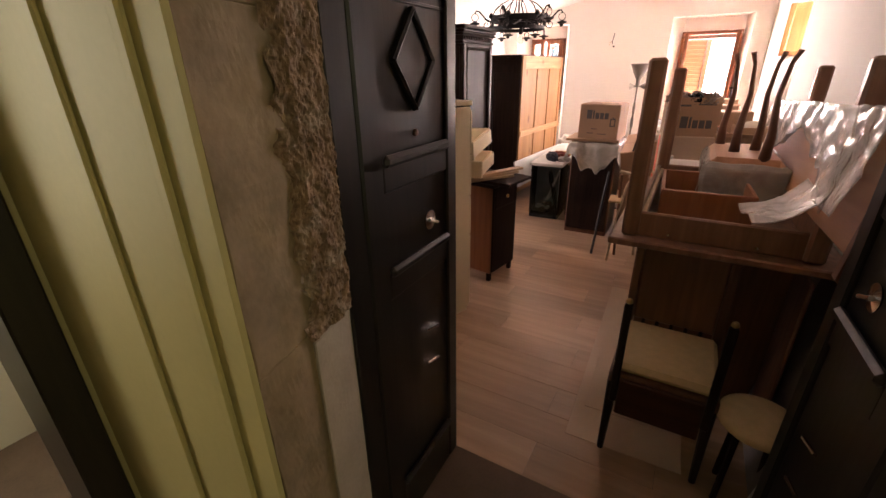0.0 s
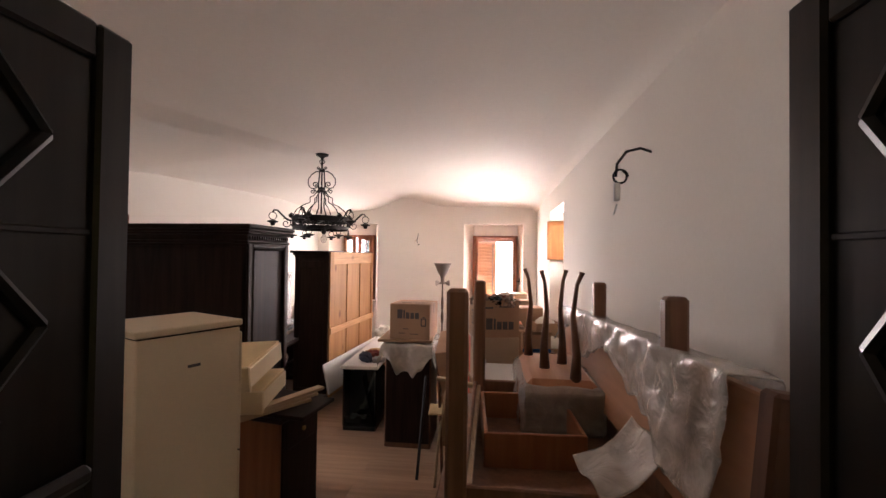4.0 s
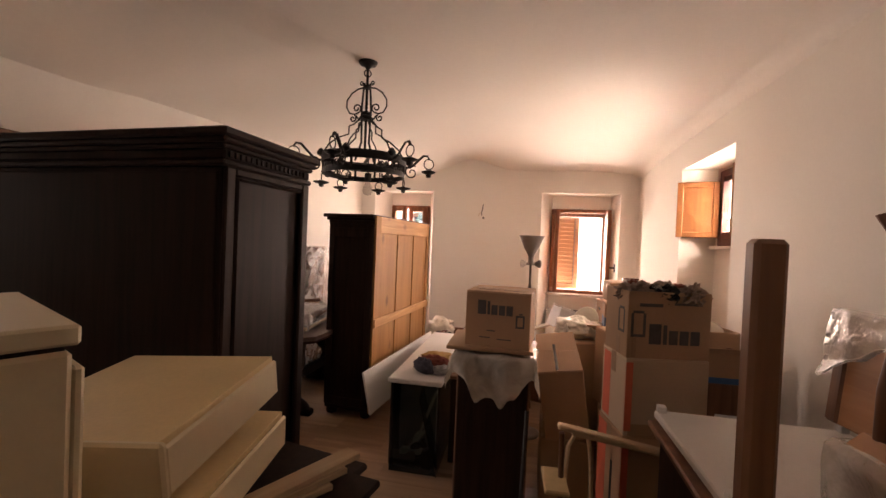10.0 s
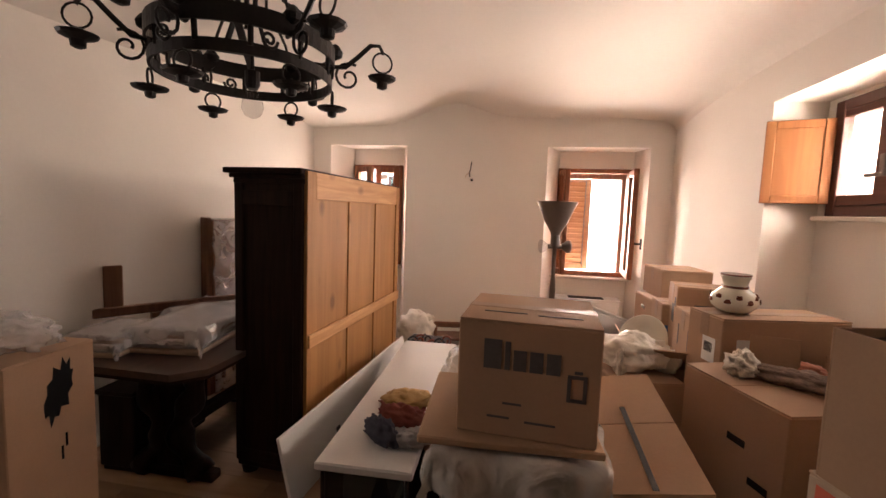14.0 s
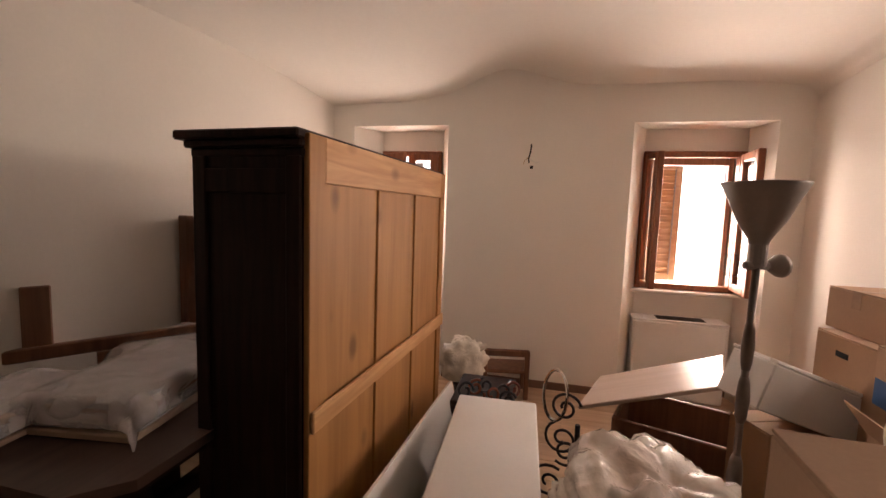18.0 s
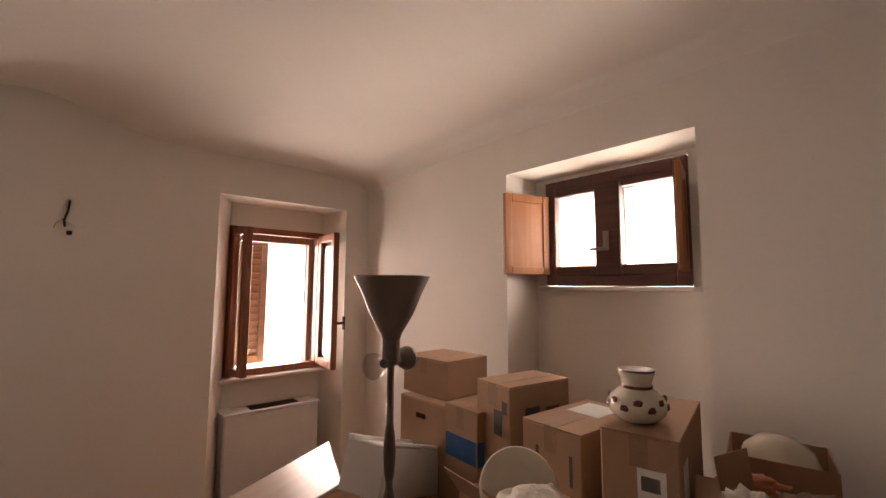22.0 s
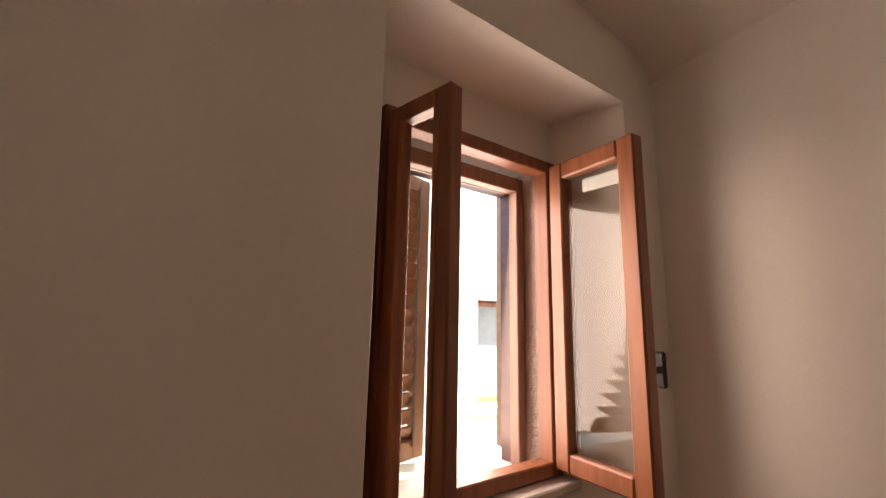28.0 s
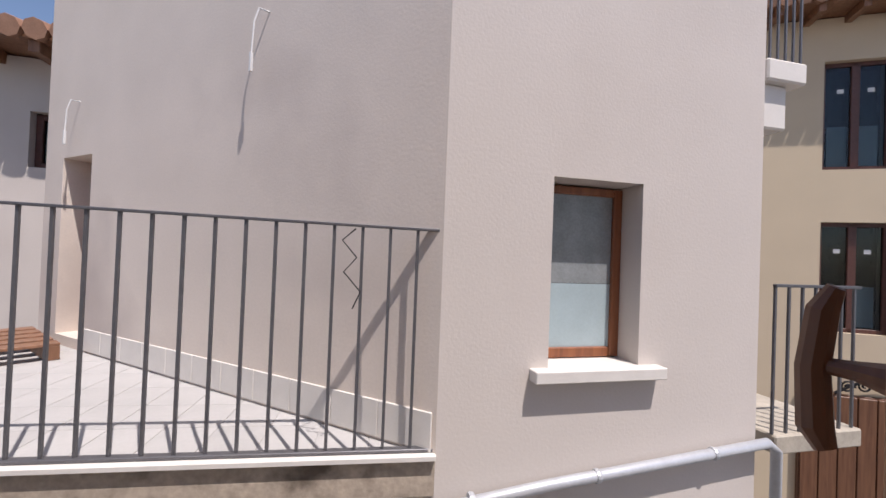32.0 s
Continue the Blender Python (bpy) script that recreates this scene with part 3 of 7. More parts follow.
# ceiling: a shallow vault that dips to the walls, with a fold and a swelling by the north wall
def ceil_z(x, y):
    z = 2.705
    fold = -1.57 + (min(y, 6.06) - 6.06) * 0.40
    if x < fold:
        z -= (fold - x) / (fold + 3.6) * (0.20 if y < 6.06 else 0.20 - min(1, (y - 6.06) / 3.0) * 0.04)
        if y < 6.06:
            z -= 0.035 * min(1, (fold - x) / 0.20) * min(1, (6.06 - y) / 0.35)
    z -= 0.06 * max(0, (x - 0.05) / 0.77) ** 2
    cove = min(max(0.0, x - 0.70) / 0.12, 1.0)
    z -= 0.08 * (1 - math.sqrt(1 - cove * cove))
    z -= 0.06 * max(0, (3.6 - y) / 0.75) ** 2
    n = max(0.0, (y - 7.9) / 1.5)
    z -= 0.115 * n * n
    z += 0.155 * n ** 1.5 * math.exp(-((x + 1.42) / 0.38) ** 2) - 0.03 * n * math.exp(-((x + 2.25) / 0.4) ** 2)
    return z


bm = sheet(4.9, 6.95, 245, 140, lambda x, y: (x - 1.35, y + 6.2, ceil_z(x - 1.35, y + 6.2)), -0.12)
structure(part("ceiling", bm, CEIL, smooth=True), "uneven vaulted cream plaster ceiling", "ceiling")
structure(part("floor", slab_poly([(-3.9, 2.85), (1.2, 2.85), (1.2, 9.72), (-3.9, 9.72)], -0.15, -0.004), GROUT), "floor of brown wood-look tiles", "floor")

# side room beyond the west doorway
bm = bmesh.new()
bx(bm, -6.2, -3.7, 7.0, 7.15, 0, 2.6)
bx(bm, -6.2, -3.75, 3.2, 3.35, 0, 2.6)
bx(bm, -6.35, -6.2, 3.2, 7.15, 0, 2.6)
structure(part("wall_side_room", bm, WHITE2), "white plastered walls of a bright side room", "wall")
structure(part("ceiling_side_room", box(-6.35, -3.7, 3.2, 7.15, 2.6, 2.7, 0), WHITE2), "white ceiling of the side room", "ceiling")
structure(part("floor_side_room", box(-6.35, -3.4, 3.2, 7.15, -0.12, -0.001, 0), PLANK), "brown floor of the side room", "floor")
fr = new("door_frame")
structure(fr, "brown wooden frame of the open doorway", "door frame")
xw = west_x(5.2)
for y0, y1, z0, z1 in ((4.66, 4.74, 0, 2.02), (5.70, 5.78, 0, 2.02), (4.66, 5.78, 2.02, 2.09)):
    part("frame_member", box(xw - 0.03, xw + 0.07, y0, y1, z0, z1, 0.008), MIDWOOD, fr)

# skirting along the north and east walls
for x0, x1 in ((-3.0, -2.85), (-1.93, -0.42)):
    structure(part("baseboard", box(x0, x1, 9.388, 9.4, 0, 0.07, 0.003), SKIRT), "brown tiled skirting", "baseboard")
structure(part("baseboard", box(-0.41, 0.59, 9.688, 9.7, 0, 0.07, 0.003), SKIRT), "brown tiled skirting", "baseboard")
structure(part("baseboard", box(0.808, 0.82, 2.86, 6.70, 0, 0.07, 0.003), SKIRT), "brown tiled skirting", "baseboard")


# ---- windows ----
def sash(parent, w, h, material, hinge_left=True, thick=0.05, stile=0.07):
    """A glazed leaf hinged on its own origin, reaching +x (or -x) by w."""
    s = 1 if hinge_left else -1
    for a, b, z0, z1 in ((0, stile, 0, h), (w - stile, w, 0, h), (stile, w - stile, 0, stile), (stile, w - stile, h - stile, h)):
        part("sash_member", box(min(s * a, s * b), max(s * a, s * b), -thick / 2, thick / 2, z0, z1, 0.006), material, parent)
    for a, b, z0, z1 in ((stile - 0.012, stile + 0.006, stile, h - stile), (w - stile - 0.006, w - stile + 0.012, stile, h - stile)):
        part("glazing_bead", box(min(s * a, s * b), max(s * a, s * b), -thick / 2 - 0.006, -thick / 2 + 0.01, z0, z1, 0.003), material, parent)
    p = part("pane", box(min(s * stile, s * (w - stile)), max(s * stile, s * (w - stile)), -0.003, 0.003, stile, h - stile, 0), PANE, parent)
    p.visible_shadow = False
    return parent


def casement(name, x0, x1, z0, z1, y, angle_l, angle_r, label, left_w=None):
    win = new(name)
    structure(win, label, "window")
    win.location = (x0, y, z0)
    w, h = x1 - x0, z1 - z0
    for a, b, c, d in ((0, 0.055, 0, h), (w - 0.055, w, 0, h), (0.055, w - 0.055, 0, 0.05), (0.055, w - 0.055, h - 0.05, h)):
        part("window_frame", box(a, b, -0.035, 0.035, c, d, 0.005), WINWOOD, win)
    for s, ang, hx in ((True, angle_l, 0.03), (False, angle_r, w - 0.03)):
        leaf = new("sash")
        leaf.parent = win
        leaf.matrix_basis = pose(hx, -0.045, 0.03, 0, 0, -ang if s else ang)
        sash(leaf, left_w if s and left_w else w / 2 - 0.015, h - 0.06, WINWOOD, s, stile=0.052 if s and left_w else 0.065)
        if not s:
            lw = w / 2 - 0.02
            bm = box(-lw + 0.012, -lw + 0.036, -0.085, -0.025, 0.36, 0.38, 0.004)
            bx(bm, -lw + 0.008, -lw + 0.04, -0.098, -0.08, 0.315, 0.425, 0.006)
            part("handle", bm, IRON, leaf, "dark metal window handle")
            part("label", box(-lw + 0.085, -0.09, -0.0075, -0.0045, h - 0.19, h - 0.14, 0, Matrix.Rotation(radians(-3), 4, "Y")), PAPER, leaf, "strip of white paper tape on the pane")
    return win


casement("window_1", -0.27, 0.515, 0.92, 2.10, 9.695, 79, 84, "brown wooden casement window standing open", 0.245)
casement("window_2", -2.66, -2.06, 0.92, 2.10, 9.695, 28, 3, "brown wooden casement window, one leaf ajar")
for x0, x1 in ((-0.42, 0.60), (-2.84, -1.94)):
    structure(part("window_sill", box(x0 + 0.06, x1 - 0.06, 9.60, 9.70, 0.885, 0.915, 0.006), SILLSTONE), "thin pale window sill", "window sill")

# rough stone reveal and outer shutters of the open window
def pitted(z0, depth, shift):
    def f(u, v):
        q = Vector((u, v, shift)) * 42
        pit = abs(noise.noise(q * 0.35)) * 0.006 + abs(noise.noise(q * 1.3)) * 0.005 + max(0, noise.noise(q * 3.1)) * 0.009 + max(0, noise.noise(q * 5.5)) * 0.005
        ragged = 0.012 * noise.noise((v * 30, shift, 1.0)) if u < -0.08 else 0.0
        return 0.486 - pit * depth, 9.83 + u + ragged, z0 + v
    return f


for z0, z1, depth in ((0.92, 1.418, 1.0), (1.421, 2.09, 0.30)):
    st = part("stone_reveal", sheet(0.19, z1 - z0, 90, 220, pitted((z0 + z1) / 2, depth, z0), -0.03), JAMB_STONE, smooth=True)
    structure(st, "rough pitted stone of the window reveal", "window reveal")
b2 = box(-0.285, -0.245, 9.735, 9.925, 0.92, 2.09, 0.004)
structure(part("stone_reveal", b2, JAMB_STONE), "pale stone of the window reveal", "window reveal")
fr = new("shutter_frame")
structure(fr, "weathered brown outer shutter frame", "window frame")
for a, b, c, d in ((0.435, 0.474, 0.92, 2.06), (-0.26, -0.22, 0.92, 2.06), (-0.22, 0.435, 2.0, 2.06)):
    part("frame_member", box(a, b, 9.80, 9.85, c, d, 0.004), FRAMEWOOD, fr)
    part("frame_lip", box(a + 0.012, b + 0.012, 9.851, 9.915, c, d, 0.004), DARKWIN, fr, "darker outer lip")


def louvred_shutter(x, y, w, h, rz, left, label):
    sh = thing("window_shutter", x, y, 0.95, rz, label, "shutter", "outer window shutters")
    s = 1 if left else -1
    for a, b, z0, z1 in ((0, 0.055, 0, h), (w - 0.062, w, 0, h), (0.055, w - 0.062, 0, 0.07), (0.055, w - 0.062, h - 0.07, h)):
        part("stile", box(min(s * a, s * b), max(s * a, s * b), -0.019, 0.019, z0, z1, 0.004), SHUTTER, sh)
    n = 16
    for k in range(n):
        z = 0.09 + k * (h - 0.18) / (n - 1)
        bm = box(-w / 2 + 0.05, w / 2 - 0.05, -0.038, 0.038, -0.0045, 0.0045, 0.002)
        o = part("slat", bm, SHUTTER, sh)
        o.matrix_basis = pose(s * w / 2, 0, z, -56, 0, 0)
    part("hinge", box(s * 0.0 - 0.012, s * 0.0 + 0.012, 0.018, 0.026, 0.12, 0.22, 0.002), IRON, sh)
    part("hinge", box(s * 0.0 - 0.012, s * 0.0 + 0.012, 0.018, 0.026, h - 0.22, h - 0.12, 0.002), IRON, sh)
    bm = tube(bmesh.new(), [(s * (w - 0.072), -0.026, 0.05), (s * (w - 0.072), -0.026, h - 0.05)], 0.006)
    part("espagnolette_rod", bm, GREYM, sh)
    for z in (0.28, 0.52, 0.86):
        part("rod_bracket", box(s * (w - 0.072) - 0.009, s * (w - 0.072) + 0.009, -0.034, -0.019, z, z + 0.022, 0.003), GREYM, sh)
    return sh


louvred_shutter(-0.235, 9.940, 0.395, 1.09, 15.5, True, "brown louvred outer shutter standing half open")
right_shutter = louvred_shutter(0.482, 9.957, 0.345, 1.09, -175, False, "brown louvred outer shutter opened outward")
bm = tube(bmesh.new(), [(-0.28, -0.018, 0.225), (-0.28, -0.06, 0.225), (-0.28, -0.085, 0.228), (-0.28, -0.112, 0.228)], [0.018, 0.016, 0.010, 0.008], 10)
tube(bm, [(-0.28, -0.105, 0.145), (-0.28, -0.114, 0.165), (-0.28, -0.117, 0.225), (-0.28, -0.110, 0.285), (-0.28, -0.100, 0.308)], [0.010, 0.016, 0.015, 0.014, 0.008], 10)
part("pull_handle", bm, MIDWOOD, right_shutter, "worn wooden and brass pull handle")

# small window in the east niche
win = new("window_3")
structure(win, "small dark brown window with curtained panes", "window")
win.location = (1.13, 6.84, 1.63)
W3, H3 = 0.84, 0.66
for a, b, c, d in ((0, 0.07, 0, H3), (W3 - 0.07, W3, 0, H3), (0.07, W3 - 0.07, 0, 0.06), (0.07, W3 - 0.07, H3 - 0.06, H3)):
    part("window_frame", box(-0.03, 0.03, a, b, c, d, 0.005), DARKWIN, win)
part("centre_post", box(-0.045, 0.02, W3 / 2 - 0.075, W3 / 2 + 0.075, 0.06, H3 - 0.06, 0.006), DARKWIN, win)
for y0, y1 in ((0.07, W3 / 2 - 0.075), (W3 / 2 + 0.075, W3 - 0.07)):
    for c, d in ((0.06, 0.12), (H3 - 0.10, H3 - 0.06)):
        part("sash_rail", box(-0.025, 0.02, y0, y1, c, d, 0.004), DARKWIN, win)
    p = part("pane", box(-0.002, 0.002, y0, y1, 0.12, H3 - 0.10, 0), PANE, win)
    p.visible_shadow = False
    bm = sheet(y1 - y0, 0.43, 40, 6, lambda u, v: (0.03 + 0.008 * math.sin(u * 70) + 0.004 * noise.noise((u * 30, v * 6, 1)), (y0 + y1) / 2 + u, 0.34 + v), 0.002)
    c = part("curtain", bm, CURTAIN, win, "thin white net curtain", True)
bm = box(-0.075, -0.045, W3 / 2 - 0.012, W3 / 2 + 0.012, 0.20, 0.31, 0.004)
bx(bm, -0.085, -0.065, W3 / 2 - 0.01, W3 / 2 + 0.09, 0.20, 0.22, 0.004)
part("handle", bm, GREYM, win, "dull metal lever handle")
structure(part("window_sill", box(1.05, 1.13, 6.80, 7.72, 1.60, 1.628, 0.005), SILLSTONE), "thin pale window sill", "window sill")


def panel_shutter(y, rz, label, w=0.33):
    sh = thing("inner_shutter", 1.10, y, 1.70, rz, label, "shutter", "inner shutters of the small window")
    h = 0.50
    for a, b, z0, z1 in ((0, 0.05, 0, h), (w - 0.05, w, 0, h), (0.05, w - 0.05, 0, 0.05), (0.05, w - 0.05, h - 0.05, h)):
        part("stile", box(-b, -a, -0.013, 0.013, z0, z1, 0.004), HONEY, sh)
    part("panel", box(-w + 0.045, -0.045, -0.006, 0.006, 0.045, h - 0.045, 0.003), HONEY, sh)
    return sh


panel_shutter(7.66, -18, "honey-coloured wooden inner shutter folded back")
panel_shutter(6.86, 14, "honey-coloured wooden inner shutter folded into the reveal", 0.26)

# fan-coil heater in the niche
heater = thing("radiator", 0.07, 9.60, 0.0, 0, "flat white fan-coil heater below the window", "radiator")
part("casing", box(-0.36, 0.36, -0.115, 0.085, 0.0, 0.67, 0.012), PLASTICWHITE, heater)
part("top_plate", box(-0.37, 0.37, -0.12, 0.09, 0.67, 0.685, 0.004), PLASTICWHITE, heater)
for k in range(5):
    part("grille_slat", box(-0.17, 0.20, -0.085 + k * 0.026, -0.073 + k * 0.026, 0.684, 0.692, 0.002), IRON, heater)

# ---- entrance door leaves ----
def door_leaf(name, x, y, rz, flip, label, w=0.43):
    d = new(name)
    structure(d, label, "door")
    d.matrix_basis = pose(x, y, 0.012, 0, 0, rz)
    h, t = 2.085, 0.045
    s = -1 if flip else 1
    part("core", box(0.03, w - 0.03, -0.010, 0.010, 0.03, h - 0.03, 0.002), DOORWOOD, d)
    for a, b in ((0, 0.085), (w - 0.065, w)):
        part("stile", box(a, b, -t / 2, t / 2, 0, h, 0.006), DOORWOOD, d)
    for z0, z1 in ((0, 0.20), (0.97, 1.05), (1.29, 1.37), (h - 0.06, h)):
        part("rail", box(0.085, w - 0.065, -t / 2 + 0.003, t / 2 - 0.003, z0, z1, 0.005), DOORWOOD, d)
    for z in (0.20, 1.045, 1.36):
        part("bolection", box(0.085, w - 0.065, s * 0.012, s * 0.036, z, z + 0.032, 0.010), DOORWOOD, d, "polished horizontal moulding")
    cx = (0.085 + w - 0.065) / 2
    for cz in (1.615, 1.885):
        bm = bmesh.new()
        rw, rh = 0.085 * w / 0.43, 0.120
        tip = [(cx - rw, cz), (cx, cz + rh), (cx + rw, cz), (cx, cz - rh)]
        for (xa, za), (xb, zb) in zip(tip, tip[1:] + tip[:1]):
            tube(bm, [(xa, s * 0.016, za), (xb, s * 0.016, zb)], 0.010, 6)
        part("diamond_moulding", bm, DOORWOOD, d)
        q = bmesh.new()
        vs = [q.verts.new((cx + (px - cx) * 0.82, s * 0.014, cz + (pz - cz) * 0.82)) for px, pz in tip]
        vs += [q.verts.new((cx + (px - cx) * 0.82, s * 0.006, cz + (pz - cz) * 0.82)) for px, pz in tip]
        q.faces.new(vs[:4])
        q.faces.new(vs[4:])
        for k in range(4):
            q.faces.new((vs[k], vs[(k + 1) % 4], vs[4 + (k + 1) % 4], vs[4 + k]))
        part("diamond_field", q, DOORWOOD, d)
    part("panel_split", box(0.085, w - 0.065, s * 0.009, s * 0.015, 1.745, 1.755, 0.002), DOORWOOD, d)
    bm = lathe(bmesh.new(), [(0.002, 0), (0.03, 0.002), (0.032, 0.006), (0.01, 0.01), (0.002, 0.011)], 14, m=Matrix.Translation((w - 0.17, s * 0.010, 1.15)) @ Matrix.Rotation(radians(-90 * s), 4, "X"))
    tube(bm, [(w - 0.20, s * 0.03, 1.16), (w - 0.15, s * 0.03, 1.14)], 0.006)
    part("key_plate", bm, CHROME, d, "small worn metal lock plate")
    for z in (0.74, 0.60):
        bm = tube(bmesh.new(), [(w - 0.22, s * 0.018, z + 0.02), (w - 0.14, s * 0.018, z - 0.005)], 0.005)
        part("nail", bm, CHROME, d)
    part("peg", lathe(bmesh.new(), [(0.002, 0), (0.011, 0.001), (0.009, 0.008), (0.002, 0.010)], 10, m=Matrix.Translation((cx, s * 0.010, 1.43)) @ Matrix.Rotation(radians(-90 * s), 4, "X")), MIDWOOD, d)
    return d


door_leaf("door_1", -0.560, 2.362, 91, True, "black panelled wooden door leaf folded open", 0.49)
door_leaf("door_2", 0.535, 2.425, 92, False, "black panelled wooden door leaf folded open")


for x0, x1, y0, y1 in ((-0.66, -0.536, 2.274, 2.356), (0.514, 0.578, 2.355, 2.418)):
    structure(part("door_post", box(x0, x1, y0, y1, 0, 2.22, 0.005), DOORWOOD), "black wooden door post against the stone", "door post")
def rough_face(x, ya, yb, z0, z1, sg, depth):
    """A crumbled plaster face between two heights, ragged along its outer edge."""
    def f(u, v):
        y, z = (ya + yb) / 2 + u, (z0 + z1) / 2 + v
        q = Vector((0, y, z)) * 22
        k = 0.5 * noise.noise(q) + 0.35 * noise.noise(q * 2.7) + 0.25 * noise.noise(q * 6.1)
        rag = max(0.0, 1 - (y - ya) / 0.05)
        return x + sg * (k * depth - 0.012 * rag) + splay(x, y), y - 0.035 * rag * noise.noise((0, 3, z * 16)), z
    return sheet(yb - ya, z1 - z0, 34, 200, f, 0.001)


for x, ya, yb, z0, sg, depth in ((-0.532, 2.11, 2.272, 1.06, 1, 0.018), (0.543, 2.26, 2.352, 1.15, -1, 0.010)):
    structure(part("chipped_plaster", rough_face(x, ya, yb, z0, 2.22, sg, depth), CHIPPED), "chipped rough plaster edge of the door jamb", "plaster")
b2 = box(-0.60, -0.539, 2.12, 2.272, 0.0, 1.055, 0.003)
bmesh.ops.subdivide_edges(b2, edges=b2.edges, cuts=14, use_grid_fill=True)
for v in b2.verts:
    v.co.x += 0.004 * noise.noise(v.co * 9) + splay(v.co.x, v.co.y)
structure(part("cement_patch", b2, PATCH), "smooth grey cement patch at the foot of the jamb", "plaster")

# ---- chandelier ----
chand = thing("chandelier", -1.57, 6.06, 2.705, 30, "black wrought-iron ring chandelier with scrolls, one bulb fitted", "chandelier")
RZ, RR = -0.64, 0.265
part("canopy", lathe(bmesh.new(), [(0.004, 0.0), (0.062, -0.003), (0.055, -0.018), (0.022, -0.034), (0.010, -0.05)], 20), IRON, chand)
part("rod", tube(bmesh.new(), [(0, 0, -0.04), (0, 0, -0.58)], 0.008), IRON, chand)
part("ceiling_hook", tube(bmesh.new(), spiral((0.0, 0, -0.075), 0.022, 1.0, 0, ((1, 0, 0), (0, 0, 1)), 14, 1.0), 0.004), IRON, chand)
for k, (z, r) in enumerate(((-0.165, 0.022), (-0.335, 0.030), (-0.365, 0.042))):
    part("collar", lathe(bmesh.new(), [(0.005, z - 0.012), (r, z - 0.010), (r * 1.1, z), (r, z + 0.010), (0.005, z + 0.012)], 14), IRON, chand)
bm = bmesh.new()
ring_prof = [(RR - 0.004, -0.026), (RR + 0.004, -0.026), (RR + 0.004, 0.026), (RR - 0.004, 0.026)]
rings = [[bm.verts.new((r * math.cos(2 * math.pi * k / 48), r * math.sin(2 * math.pi * k / 48), RZ + z)) for k in range(48)] for r, z in ring_prof]
for a, b in zip(rings, rings[1:] + rings[:1]):
    for k in range(48):
        bm.faces.new((a[k], a[(k + 1) % 48], b[(k + 1) % 48], b[k]))
part("ring", bm, IRON, chand)
low = bmesh.new()
rings = [[low.verts.new((0.97 * r * math.cos(2 * math.pi * k / 48), 0.97 * r * math.sin(2 * math.pi * k / 48), RZ - 0.082 + z * 0.62)) for k in range(48)] for r, z in ring_prof]
for a, b in zip(rings, rings[1:] + rings[:1]):
    for k in range(48):
        low.faces.new((a[k], a[(k + 1) % 48], b[(k + 1) % 48], b[k]))
part("lower_ring", low, IRON, chand)
for k in range(12):
    a = k * math.pi / 6 + 0.12
    part("upright", tube(bmesh.new(), [(RR * 0.985 * math.cos(a), RR * 0.985 * math.sin(a), RZ - 0.02), (RR * 0.97 * math.cos(a), RR * 0.97 * math.sin(a), RZ - 0.075)], 0.008, 6), IRON, chand)
part("cross_bar", box(-RR, RR, -0.011, 0.011, RZ - 0.02, RZ - 0.012, 0.002), IRON, chand)
part("cross_bar", box(-0.011, 0.011, -RR, RR, RZ - 0.02, RZ - 0.012, 0.002), IRON, chand)
for k in range(2):
    bm = tube(bmesh.new(), [(0.018 * (-1) ** k, 0, -0.14), (0.03 * (-1) ** k, 0, -0.30), (0.024 * (-1) ** k, 0, -0.52), (0.06 * (-1) ** k, 0, RZ)], 0.010, 6, 0.5)
    part("strap", bm, IRON, chand)
for a in (radians(-30), radians(150)):
    u, v = Vector((math.cos(a), math.sin(a), 0)), Vector((0, 0, 1))
    part("top_curl", tube(bmesh.new(), [v * -0.15 + u * 0.012] + spiral(u * 0.036 + v * -0.135, 0.016, 1.2, radians(200), (u, v), 14, 0.3), 0.004, 6), IRON, chand)
    heart = [u * 0.015 + v * -0.165, u * 0.06 + v * -0.172, u * 0.105 + v * -0.20, u * 0.136 + v * -0.245, u * 0.138 + v * -0.29, u * 0.115 + v * -0.328, u * 0.08 + v * -0.335]
    part("upper_scroll", tube(bmesh.new(), heart + spiral(u * 0.066 + v * -0.297, 0.032, 1.35, radians(-90), (-u, v), 18, 0.25)[1:], 0.005, 6), IRON, chand)
    part("lower_curl", tube(bmesh.new(), [u * 0.045 + v * -0.375, u * 0.07 + v * -0.345] + spiral(u * 0.092 + v * -0.362, 0.024, 1.2, radians(120), (u, v), 14, 0.25), 0.005, 6), IRON, chand)
